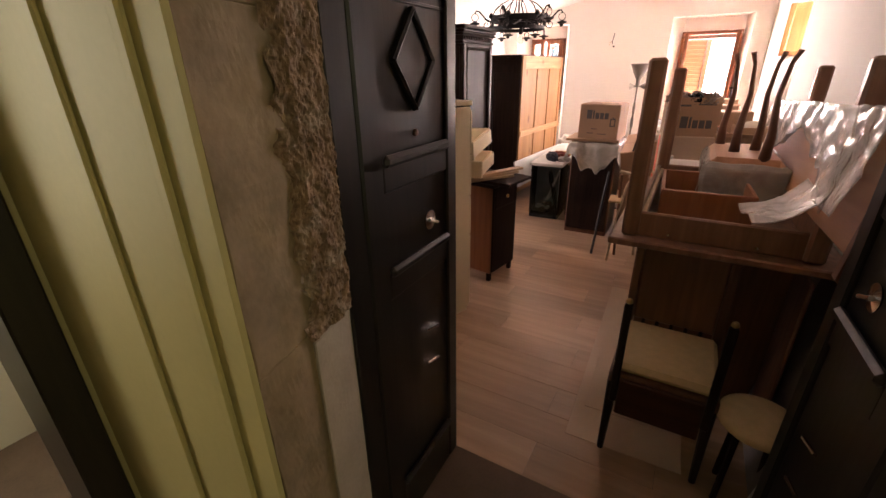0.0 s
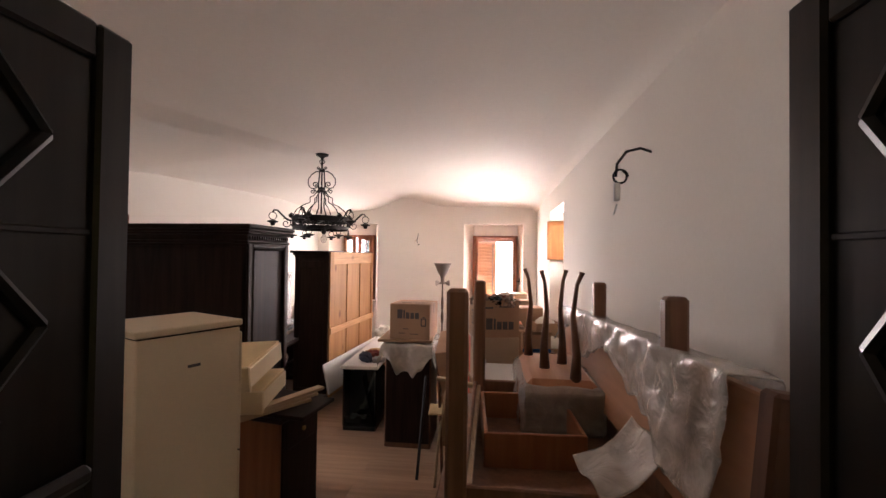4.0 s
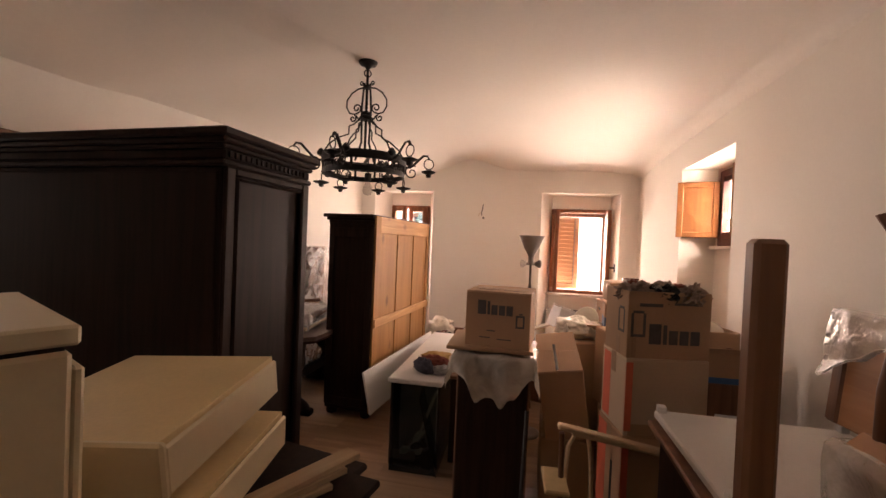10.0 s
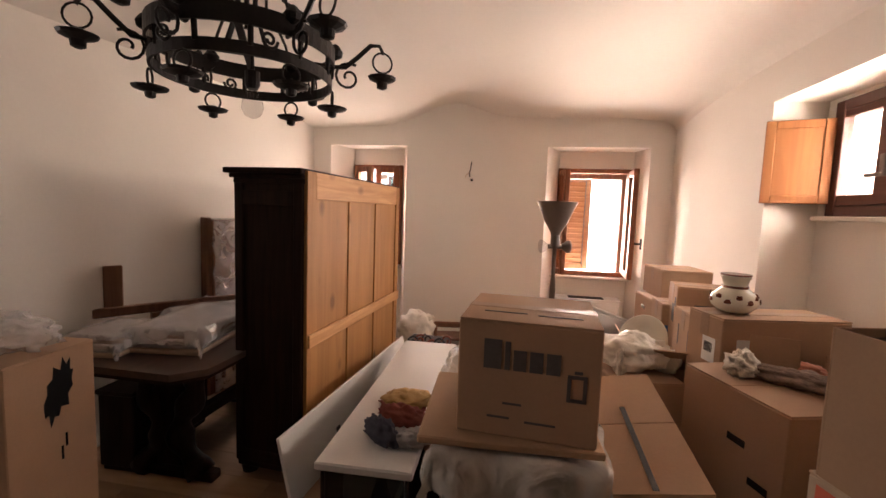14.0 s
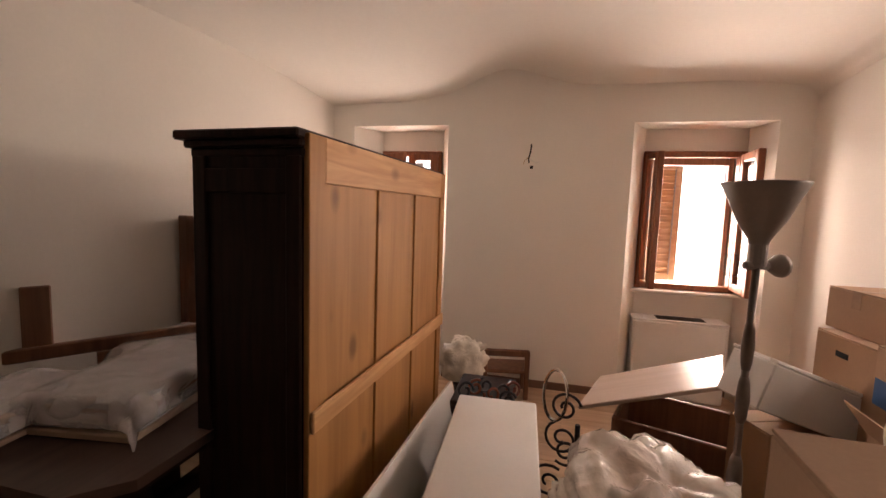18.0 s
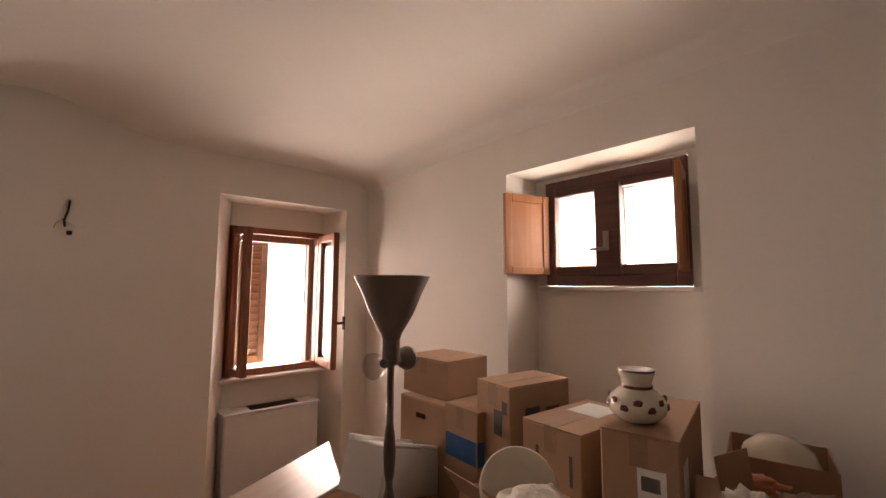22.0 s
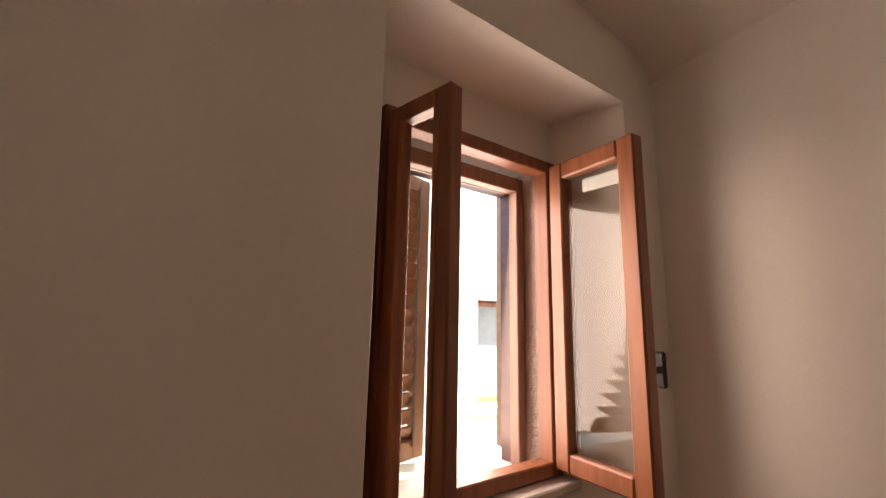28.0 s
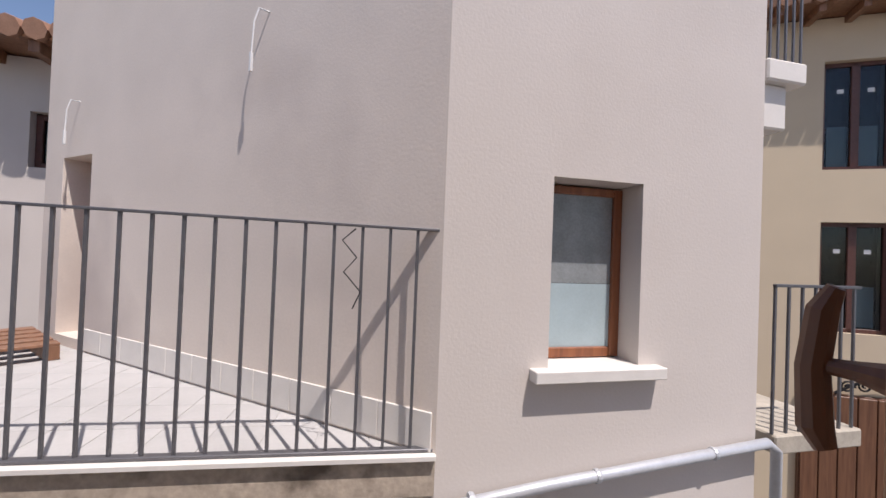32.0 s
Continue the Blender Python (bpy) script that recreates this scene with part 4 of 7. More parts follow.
for k in range(6):
    a = k * math.pi / 3
    u, v = Vector((math.cos(a), math.sin(a), 0)), Vector((0, 0, 1))
    P = lambda r, z: u * r + v * z
    part("stay", tube(bmesh.new(), [P(0.04, -0.37), P(0.075, -0.41), P(0.105, -0.425), P(0.105, -0.475), P(0.17, -0.505), P(0.225, -0.55), P(RR, RZ + 0.02)], 0.005, 6), IRON, chand)
    part("arm", tube(bmesh.new(), [P(RR - 0.02, RZ - 0.02), P(RR + 0.04, RZ - 0.012), P(RR + 0.085, RZ + 0.03), P(RR + 0.125, RZ + 0.072), P(RR + 0.155, RZ + 0.076), P(RR + 0.17, RZ + 0.05)], 0.011, 6, 0.6), IRON, chand)
    part("arm_curl", tube(bmesh.new(), spiral(P(RR + 0.05, RZ - 0.045), 0.05, 1.4, radians(60), (u, v), 18, 0.2), 0.0045, 6), IRON, chand)
    part("hanging_loop", tube(bmesh.new(), spiral(P(RR + 0.167, RZ + 0.02), 0.034, 1.0, radians(90), (u, v), 16, 1.0), 0.0035, 6), IRON, chand)
    cup = lathe(bmesh.new(), [(0.008, -0.035), (0.018, -0.03), (0.020, -0.012), (0.045, -0.002), (0.05, 0.006), (0.03, 0.012), (0.012, 0.02)], 12, P(RR + 0.167, RZ - 0.035))
    part("drip_cup", cup, IRON, chand)
    w = u.cross(v)
    part("hanging_loop", tube(bmesh.new(), spiral(P(RR * 0.99, RZ - 0.125), 0.026, 1.0, radians(90), (w, v), 16, 1.0), 0.0035, 6), IRON, chand)
    part("drip_cup", lathe(bmesh.new(), [(0.006, -0.03), (0.014, -0.026), (0.016, -0.012), (0.045, -0.004), (0.05, 0.003), (0.02, 0.009), (0.008, 0.014)], 12, P(RR * 0.99, RZ - 0.155)), IRON, chand)
    part("ring_scroll", tube(bmesh.new(), spiral(P(RR * 0.97, RZ - 0.05) + w * 0.06, 0.024, 1.5, radians(180), (w, v), 18, 0.25), 0.0045, 6), IRON, chand)
    part("knuckle", lathe(bmesh.new(), [(0.004, -0.022), (0.022, -0.012), (0.026, 0.004), (0.012, 0.024), (0.003, 0.03)], 10, P(RR + 0.006, RZ + 0.028)), IRON, chand)
part("lamp_holder", lathe(bmesh.new(), [(0.004, 0.12), (0.006, 0.045), (0.022, 0.04), (0.022, 0.0), (0.016, -0.012)], 12, (0.02, -0.06, RZ - 0.125)), IRON, chand)
part("bulb", lathe(bmesh.new(), [(0.012, 0.0), (0.016, -0.015), (0.03, -0.04), (0.032, -0.06), (0.022, -0.082), (0.004, -0.09)], 16, (0.02, -0.06, RZ - 0.135)), BULB, chand, "clear glass bulb", True)


# bare wires and the lamp cable on the walls
def wires(x, y, z, label):
    w = thing("wall_wires", x, y, z, 0, label, "wires")
    part("cable", tube(bmesh.new(), [(0, 0.004, 0.0), (0, -0.012, -0.02), (-0.005, -0.018, -0.07), (-0.018, -0.016, -0.12), (-0.012, -0.02, -0.16)], 0.006), IRON, w)
    part("wire", tube(bmesh.new(), [(-0.018, -0.016, -0.11), (-0.05, -0.02, -0.14), (-0.06, -0.02, -0.17)], 0.0025, 6), BRASS, w)
    part("wire", tube(bmesh.new(), [(-0.018, -0.016, -0.12), (0.04, -0.03, -0.155), (0.08, -0.03, -0.15)], 0.0025, 6), PAPER, w)
    part("cap", box(-0.004, 0.022, -0.014, 0.004, -0.205, -0.18, 0.004), IRON, w)
    return w


wires(-1.216, 9.4, 2.12, "bare lamp wires hanging from the wall")
wl = thing("lamp_cable", 0.82, 4.27, 2.235, 0, "black twisted cable with a white lamp holder hanging from the wall", "cable")
part("cable", tube(bmesh.new(), [(0.01, 0, 0.0), (-0.05, 0.0, 0.02), (-0.12, -0.02, 0.0), (-0.165, -0.03, -0.06), (-0.17, -0.03, -0.12)], 0.0065), IRON, wl)
part("loop", tube(bmesh.new(), spiral((-0.15, -0.03, -0.12), 0.035, 1.2, 0, ((1, 0, 0), (0, 0, 1)), 18, 0.8), 0.005), IRON, wl)
part("lamp_holder", box(-0.18, -0.152, -0.044, -0.016, -0.235, -0.15, 0.005), PLASTICWHITE, wl, "white plastic terminal block")
part("wire", tube(bmesh.new(), [(-0.165, -0.03, -0.25), (-0.175, -0.035, -0.28), (-0.18, -0.03, -0.30)], 0.004), PLASTICWHITE, wl)


# ---- large furniture ----
def moulded_box(parent, name, x0, x1, y0, y1, z0, z1, material, bevel=0.006, label=""):
    return part(name, box(x0, x1, y0, y1, z0, z1, bevel), material, parent, label)


# dark armoire beside the doorway; its origin is the south-east corner
ar = thing("armoire", -1.535, 4.785, 0, -2, "tall black-stained wooden armoire with a moulded cornice", "armoire")
AW, AD, AH = 1.28, 0.50, 1.80
moulded_box(ar, "carcass", -AW, 0, 0, AD, 0.10, AH, DARKWOOD)
for y0, y1 in ((-0.004, 0.045), (AD - 0.045, AD + 0.004)):
    moulded_box(ar, "corner_stile", 0.0, 0.018, y0, y1, 0.16, AH, DARKWOOD)
for z0, z1 in ((0.16, 0.24), (AH - 0.03, AH)):
    moulded_box(ar, "side_rail", 0.0, 0.017, 0.045, AD - 0.045, z0, z1, DARKWOOD)
for a, b, c, d in ((0.045, 0.060, 0.24, AH - 0.03), (AD - 0.060, AD - 0.045, 0.24, AH - 0.03), (0.060, AD - 0.060, 0.24, 0.255), (0.060, AD - 0.060, AH - 0.045, AH - 0.03)):
    moulded_box(ar, "panel_moulding", 0.004, 0.023, a, b, c, d, DARKWOOD, 0.007)
for o, z0, z1 in ((0.020, AH, AH + 0.022), (0.012, AH + 0.022, AH + 0.060), (0.024, AH + 0.060, AH + 0.078), (0.036, AH + 0.078, AH + 0.098), (0.046, AH + 0.098, AH + 0.128)):
    moulded_box(ar, "cornice_step", -AW - o, o, -o, AD + o, z0, z1, DARKWOOD, 0.007)
for k in range(int(AD / 0.028)):
    moulded_box(ar, "dentil", 0.012, 0.021, 0.006 + k * 0.028, 0.020 + k * 0.028, AH + 0.030, AH + 0.052, DARKWOOD, 0.002)
moulded_box(ar, "plinth", -AW - 0.02, 0.03, -0.03, AD + 0.02, 0.05, 0.16, DARKWOOD, 0.012)
for fx in (-AW + 0.04, -0.05):
    for fy in (0.03, AD - 0.05):
        part("foot", lathe(bmesh.new(), [(0.03, 0), (0.055, 0.012), (0.06, 0.035), (0.045, 0.05)], 14, (fx, fy, 0)), DARKWOOD, ar)
moulded_box(ar, "back_panel", -AW + 0.02, -0.02, -0.008, 0.002, 0.17, AH - 0.02, DARKWOOD, 0.003)

# armoire turned round, raw pine back to the room; its origin is the south-east corner
pa = thing("armoire", -1.80, 6.885, 0, -3.5, "dark armoire standing back to front, showing its raw pine back", "armoire")
PL, PD, PH = 1.45, 0.44, 1.775
moulded_box(pa, "carcass", -PD, -0.02, 0, PL, 0.06, PH - 0.03, DARKWOOD)
moulded_box(pa, "side_frame", -PD + 0.012, -0.03, -0.012, 0.002, 0.10, 0.17, DARKWOOD, 0.004)
moulded_box(pa, "side_frame", -PD + 0.012, -0.03, -0.012, 0.002, PH - 0.20, PH - 0.12, DARKWOOD, 0.004)
moulded_box(pa, "side_frame", -PD, -PD + 0.055, -0.014, 0.002, 0.10, PH - 0.08, DARKWOOD, 0.004)
moulded_box(pa, "side_frame", -0.075, -0.02, -0.014, 0.002, 0.10, PH - 0.08, DARKWOOD, 0.004)
for o, z0, z1 in ((0.012, PH - 0.085, PH - 0.055), (0.03, PH - 0.055, PH - 0.03), (0.055, PH - 0.03, PH)):
    moulded_box(pa, "cornice_step", -PD - o, -0.012, -o * 0.7, PL + o * 0.7, z0, z1, DARKWOOD, 0.006)
cols = ((0.0, 0.09), (0.495, 0.545), (0.935, 0.985), (PL - 0.075, PL))
for y0, y1 in cols[:1] + cols[3:]:
    moulded_box(pa, "back_stile", -0.018, 0.004, y0, y1, 0.06, PH - 0.012, PINE, 0.003)
for y0, y1 in cols[1:3]:
    moulded_box(pa, "back_muntin", -0.018, 0.002, y0, y1, 0.19, PH - 0.16, PINE, 0.003)
moulded_box(pa, "back_rail", -0.018, 0.004, 0.09, PL - 0.075, PH - 0.16, PH - 0.012, PINE_Y, 0.003)
moulded_box(pa, "back_rail", -0.018, 0.004, 0.09, PL - 0.075, 0.06, 0.19, PINE_Y, 0.003)
moulded_box(pa, "batten", 0.0045, 0.020, 0.004, PL - 0.006, 0.80, 0.875, PINE_Y, 0.004)
for (a, b), (c, d) in zip(cols, cols[1:]):
    moulded_box(pa, "back_panel", -0.024, -0.008, b - 0.004, c + 0.004, 0.19, PH - 0.16, PINE, 0.002)
for fx, fy in ((-PD + 0.05, 0.05), (-0.06, 0.05), (-PD + 0.05, PL - 0.05), (-0.06, PL - 0.05)):
    part("foot", lathe(bmesh.new(), [(0.025, 0), (0.045, 0.012), (0.05, 0.04), (0.04, 0.06)], 12, (fx, fy, 0)), DARKWOOD, pa)

# white chest of drawers
wd = thing("chest_of_drawers", -1.30, 3.845, 0, -24, "tall cream-white laminate chest of drawers with a thin top", "chest of drawers")
moulded_box(wd, "carcass", -0.195, 0.195, -0.205, 0.205, 0.04, 1.405, WHITE)
moulded_box(wd, "top", -0.202, 0.202, -0.212, 0.212, 1.413, 1.44, WHITE, 0.004)
# Solid black strip paints the shade in the joint below the top.
moulded_box(wd, "shadow_gap", -0.188, 0.188, -0.198, 0.198, 1.40, 1.418, BLACKM, 0.001)
moulded_box(wd, "plinth", -0.185, 0.185, -0.195, 0.195, 0.0, 0.045, WHITE)
for k in range(5):
    moulded_box(wd, "drawer_front", -0.19, 0.19, 0.205, 0.219, 0.06 + k * 0.266, 0.318 + k * 0.266, WHITE, 0.004)
moulded_box(wd, "mark", 0.1935, 0.1965, -0.02, 0.03, 1.27, 1.282, INK, 0, "small grey scuff mark")

# brown bedside cabinet with loose white drawers and boards on it
bc = thing("bedside_cabinet", -1.22, 4.50, 0, -10, "orange-brown veneered bedside cabinet with dark front and top", "cabinet")
moulded_box(bc, "carcass", -0.14, 0.14, -0.05, 0.30, 0.07, 0.80, REDWOOD)
moulded_box(bc, "front", 0.14, 0.155, -0.045, 0.295, 0.08, 0.79, DARKWOOD)
moulded_box(bc, "top", -0.20, 0.19, -0.11, 0.36, 0.80, 0.825, DARKWOOD, 0.008)
moulded_box(bc, "drawer", 0.155, 0.165, -0.03, 0.28, 0.62, 0.77, DARKWOOD, 0.005)
part("knob", lathe(bmesh.new(), [(0.004, 0), (0.012, 0.006), (0.014, 0.016), (0.004, 0.022)], 12, m=Matrix.Translation((0.165, 0.12, 0.70)) @ Matrix.Rotation(radians(90), 4, "Y")), BRASS, bc)
for fx in (-0.12, 0.12):
    for fy in (-0.03, 0.28):
        moulded_box(bc, "leg", fx - 0.018, fx + 0.018, fy - 0.018, fy + 0.018, 0, 0.07, DARKWOOD)
bd = thing("board", -1.17, 4.52, 0.826, -8, "dark wooden board lying on the cabinet", "board")
moulded_box(bd, "plank", -0.18, 0.26, -0.12, 0.22, 0.0, 0.022, DARKWOOD, 0.005)
for k in range(3):
    sl = thing("wood_strip", -1.16 + 0.03 * k, 4.40 + 0.05 * k, 0.849 + 0.018 * k, 58 + 4 * k, "pale raw wood strip on the cabinet", "wood strip", "strips on the cabinet")
    moulded_box(sl, "strip", -0.27, 0.27, -0.03, 0.03, 0.0, 0.017, PALEWOOD, 0.002)


def loose_drawer(x, y, z, rz, rx, ry, w, d, h, label):
    dr = thing("drawer_box", x, y, z, rz, label, "drawer", "loose white drawers", rx, ry)
    moulded_box(dr, "face", -w / 2, w / 2, -d / 2, -d / 2 + 0.018, 0, h, WHITE)
    moulded_box(dr, "back", -w / 2 + 0.02, w / 2 - 0.02, d / 2 - 0.012, d / 2, 0.01, h - 0.02, WHITE)
    for s in (-1, 1):
        moulded_box(dr, "side", s * (w / 2 - 0.012) - 0.006, s * (w / 2 - 0.012) + 0.006, -d / 2 + 0.018, d / 2 - 0.012, 0.01, h - 0.015, WHITE)
    moulded_box(dr, "bottom", -w / 2 + 0.02, w / 2 - 0.02, -d / 2 + 0.018, d / 2 - 0.012, h - 0.024, h - 0.006, HARDBOARD, 0.001, "ochre hardboard bottom")
    part("pull_hole", lathe(bmesh.new(), [(0.003, 0), (0.016, 0.0), (0.016, 0.003), (0.003, 0.003)], 14, m=Matrix.Translation((0.05, -d / 2 + 0.0005, h * 0.55)) @ Matrix.Rotation(radians(90), 4, "X")), BRASS, dr)
    return dr


loose_drawer(-1.37, 4.42, 0.902, 13, 0, 0, 0.47, 0.48, 0.12, "white laminate drawer stacked upside down")
loose_drawer(-1.405, 4.40, 1.040, 9, 5, -3, 0.48, 0.50, 0.13, "white laminate drawer lying tilted on another drawer")

# low glass-fronted cabinet with a white top
gc = thing("display_cabinet", -1.21, 6.21, 0, 2, "low black cabinet with a glass front and a white top", "cabinet")
moulded_box(gc, "base", -0.165, 0.165, 0.0, 1.36, 0.0, 0.045, BLACKM)
moulded_box(gc, "side_wall", -0.170, -0.156, 0.0, 1.36, 0.045, 0.605, BLACKM)
moulded_box(gc, "side_wall", 0.156, 0.170, 0.0, 1.36, 0.045, 0.605, BLACKM)
moulded_box(gc, "back_wall", -0.156, 0.156, 1.34, 1.36, 0.045, 0.605, BLACKM)
moulded_box(gc, "partition", -0.156, 0.156, 0.48, 0.50, 0.045, 0.605, BLACKM)
moulded_box(gc, "top", -0.185, 0.185, -0.02, 1.48, 0.607, 0.640, WHITE2, 0.006)
moulded_box(gc, "glass_front", -0.150, 0.150, 0.005, 0.010, 0.05, 0.60, DIMGLASS, 0)
moulded_box(gc, "inner_back", -0.154, 0.154, 0.20, 0.215, 0.05, 0.60, GREYBLUE, 0.002, "grey-blue inner panel")
for k, (x0, z0, x1, z1) in enumerate(((0.00, 0.16, 0.14, 0.56), (-0.06, 0.10, 0.09, 0.30), (-0.12, 0.08, 0.0, 0.20))):
    part("metal_strip", tube(bmesh.new(), [(x0, 0.05 + 0.04 * k, z0), (x1, 0.05 + 0.04 * k, z1)], 0.013, 8, 0.4), PLASTICWHITE if k == 0 else PAPER, gc)
for k in range(7):
    bm = box(-0.08, 0.08, -0.012, 0.012, -0.03, 0.03, 0.006)
    q = part("loose_fitting", bm, (GREYM, PAPER, BLACKM, CHROME)[k % 4], gc)
    q.matrix_basis = pose(-0.08 + 0.05 * (k % 4), 0.07 + 0.015 * k, 0.085 + 0.03 * (k % 3), 20 * k, 13 * k, 35 * k)
gp = thing("glass_shelf", -1.03, 6.18, 0.0, 8, "loose glass shelf leaning against the low cabinet", "glass shelf", "", 0, -14)
moulded_box(gp, "plate", -0.003, 0.003, -0.02, 0.22, 0.03, 0.56, DIMGLASS, 0.001)
for nm, x, y, z, rz, mtl, sx, sy, sz, lab, cat in (
        ("cloth", -1.20, 6.37, 0.641, -35, BLUECLOTH, 0.085, 0.036, 0.055, "dark navy rolled cloth on the white top", "cloth"),
        ("cloth", -1.07, 6.38, 0.641, 30, GREYCLOTH, 0.075, 0.05, 0.030, "pale grey folded cloth on the white top", "cloth"),
        ("cloth", -1.16, 6.53, 0.641, -8, REDCLOTH, 0.095, 0.05, 0.045, "dark red and brown cloth on the white top", "cloth"),
        ("work_glove", -1.18, 6.71, 0.655, 8, YELLOW, 0.105, 0.10, 0.022, "yellow suede work glove with a dark lining", "glove")):
    o = thing(nm, x, y, z, rz, lab, cat)
    part("fold", lump(sx, sy, sz, len(lab) * 0.37, 0.42, 40, 20, 3.0), mtl, o, "", True)
    if mtl == YELLOW:
        part("lining", lump(0.10, 0.085, 0.018, 3.3, 0.4, 30, 12, 3.0), REDCLOTH, o, "dark brown lining", True).location = (-0.01, -0.03, -0.014)
bdd = thing("board", -1.52, 6.45, 0.0, -4, "pale grey board leaning against the armoire", "board", "", 0, -13)
moulded_box(bdd, "panel", -0.008, 0.008, -0.08, 1.50, 0.29, 0.60, WHITE2, 0.002)
moulded_box(bdd, "rest_block", -0.03, 0.03, 0.50, 1.30, 0.0, 0.288, DARKWOOD, 0.004)
moulded_box(bdd, "notch", 0.0085, 0.0105, 0.35, 0.39, 0.40, 0.43, INK, 0)

# dark cabinet under bubble wrap, with a printed carton on it
wc = thing("cabinet", -0.68, 5.92, 0, 0, "dark brown cabinet with bubble wrap over its top", "cabinet")
moulded_box(wc, "carcass", -0.20, 0.22, 0.0, 0.46, 0.0, 0.90, MIDWOOD)
moulded_box(wc, "door", -0.19, 0.21, -0.016, -0.001, 0.05, 0.86, DARKWOOD)
moulded_box(wc, "top", -0.22, 0.24, -0.03, 0.48, 0.90, 0.925, MIDWOOD)


def drape(w, d, over, seed, amp=0.03, tongue=0.0, flare=0.30):
    """A sheet laid over a w x d top and hanging down by over on each side."""
    def f(x, y):
        ex, ey = max(0, abs(x) - w / 2), max(0, abs(y) - d / 2)
        k = noise.noise((x * 7 + seed, y * 7, seed)) * amp
        px = math.copysign(min(abs(x), w / 2) + ex * flare + (abs(k) * 1.2 if ex else 0), x)
        py = math.copysign(min(abs(y), d / 2) + ey * flare + (abs(k) * 1.2 if ey else 0), y)
        fall = ey * (1 + tongue * max(0, 1 - (2.2 * x / w) ** 2) * (0.85 + 0.6 * noise.noise((x * 16, seed, 0.5)))) if y < 0 else ey
        return px, py, 0.006 + abs(k) * 0.6 - (ex + fall) * 0.93
    return sheet(w + 2 * over, d + 2 * over, 44, 44, f, 0.004)


ov = thing("bubble_wrap", -0.67, 6.14, 0.928, 0, "bubble wrap draped over the dark cabinet", "bubble wrap")
part("sheet", drape(0.46, 0.52, 0.115, 3.1, 0.04, 1.5, 0.05), BUBBLE, ov, "", True)
bd2 = thing("board", -0.68, 6.10, 0.955, 3, "brown board wrapped in paper under the carton", "board")
moulded_box(bd2, "panel", -0.27, 0.22, -0.22, 0.24, 0, 0.022, CARD_IN, 0.004)


# ---- cartons ----
def carton(x, y, z, rz, w, d, h, label, group="cartons", open_top=False, marks=(), tape=True, material=None, handle=(), rx=0, ry=0, cap=0.0):
    """A cardboard box, origin at the middle of its base. marks: (face, u, v, du, dv, material); faces s, e, w, t."""
    material = material or CARD
    c = thing("carton", x, y, z, rz, label, "cardboard box", group, rx, ry)
    t = 0.005
    if open_top:
        for x0, x1, y0, y1 in ((-w / 2, w / 2, -d / 2, -d / 2 + t), (-w / 2, w / 2, d / 2 - t, d / 2), (-w / 2, -w / 2 + t, -d / 2 + t, d / 2 - t), (w / 2 - t, w / 2, -d / 2 + t, d / 2 - t)):
            part("side", box(x0, x1, y0, y1, 0, h, 0.001), material, c)
        part("bottom", box(-w / 2 + t, w / 2 - t, -d / 2 + t, d / 2 - t, 0.001, 0.006, 0), CARD_IN, c)
        for k, (px, py, fw, fd, rr) in enumerate(() if open_top == "bare" else ((0, -d / 2, w, d * 0.42, (135, 0)), (0, d / 2, w, d * 0.42, (-150, 0)), (-w / 2, 0, d, d * 0.30, (0, -125)), (w / 2, 0, d, d * 0.30, (0, 140)))):
            f = part("flap", box(-fw / 2, fw / 2, 0, fd, -0.002, 0.002, 0) if k < 2 else box(0, fd, -fw / 2, fw / 2, -0.002, 0.002, 0), material, c)
            f.matrix_basis = Matrix.Translation((px, py, h)) @ (Matrix.Rotation(radians(rr[0]), 4, "X") if k < 2 else Matrix.Rotation(radians(rr[1]), 4, "Y") @ Matrix.Rotation(radians(180 if k == 2 else 0), 4, "Z") if k == 3 else Matrix.Rotation(radians(rr[1]), 4, "Y"))
    else:
        part("body", box(-w / 2, w / 2, -d / 2, d / 2, 0, h - 0.003, 0.004), material, c)
        for s in (-1, 1):
            y0, y1 = (0.0015, d / 2) if s > 0 else (-d / 2, -0.0015)
            part("flap", box(-w / 2 + 0.001, w / 2 - 0.001, y0, y1, h - 0.0028, h + 0.002, 0.001), material, c)
        if tape:
            part("tape", box(-w / 2 - 0.001, w / 2 + 0.001, -0.025, 0.025, h + 0.0021, h + 0.0030, 0), TAPE, c, "brown parcel tape")
            for s in (-1, 1):
                a, b = (w / 2, w / 2 + 0.001) if s > 0 else (-w / 2 - 0.001, -w / 2)
                part("tape", box(a, b, -0.025, 0.025, h - min(0.09, h * 0.4), h + 0.002, 0), TAPE, c, "brown parcel tape")
    for face, u, v, du, dv, mm in marks:
        e = 0.0012
        if face == "s":
            b = box(u, u + du, -d / 2 - e, -d / 2 - 0.0001, v, v + dv, 0)
        elif face == "e":
            b = box(w / 2 + 0.0001, w / 2 + e, u, u + du, v, v + dv, 0)
        elif face == "w":
            b = box(-w / 2 - e, -w / 2 - 0.0001, u, u + du, v, v + dv, 0)
        else:
            b = box(u, u + du, v, v + dv, h + 0.003, h + 0.0045, 0)
        # Black marks are painted shade of slots and tears; the rest is stuck on.
        part("print" if mm in (INK, INK_RED) else "sticker_or_shade", b, mm, c)
    for face, u, v in handle:
        b = box(u - 0.035, u + 0.035, -d / 2 - 0.0014, -d / 2 - 0.0002, v - 0.012, v + 0.012, 0.0004) if face == "s" else box(-w / 2 - 0.0014, -w / 2 - 0.0002, u - 0.035, u + 0.035, v - 0.012, v + 0.012, 0.0004)
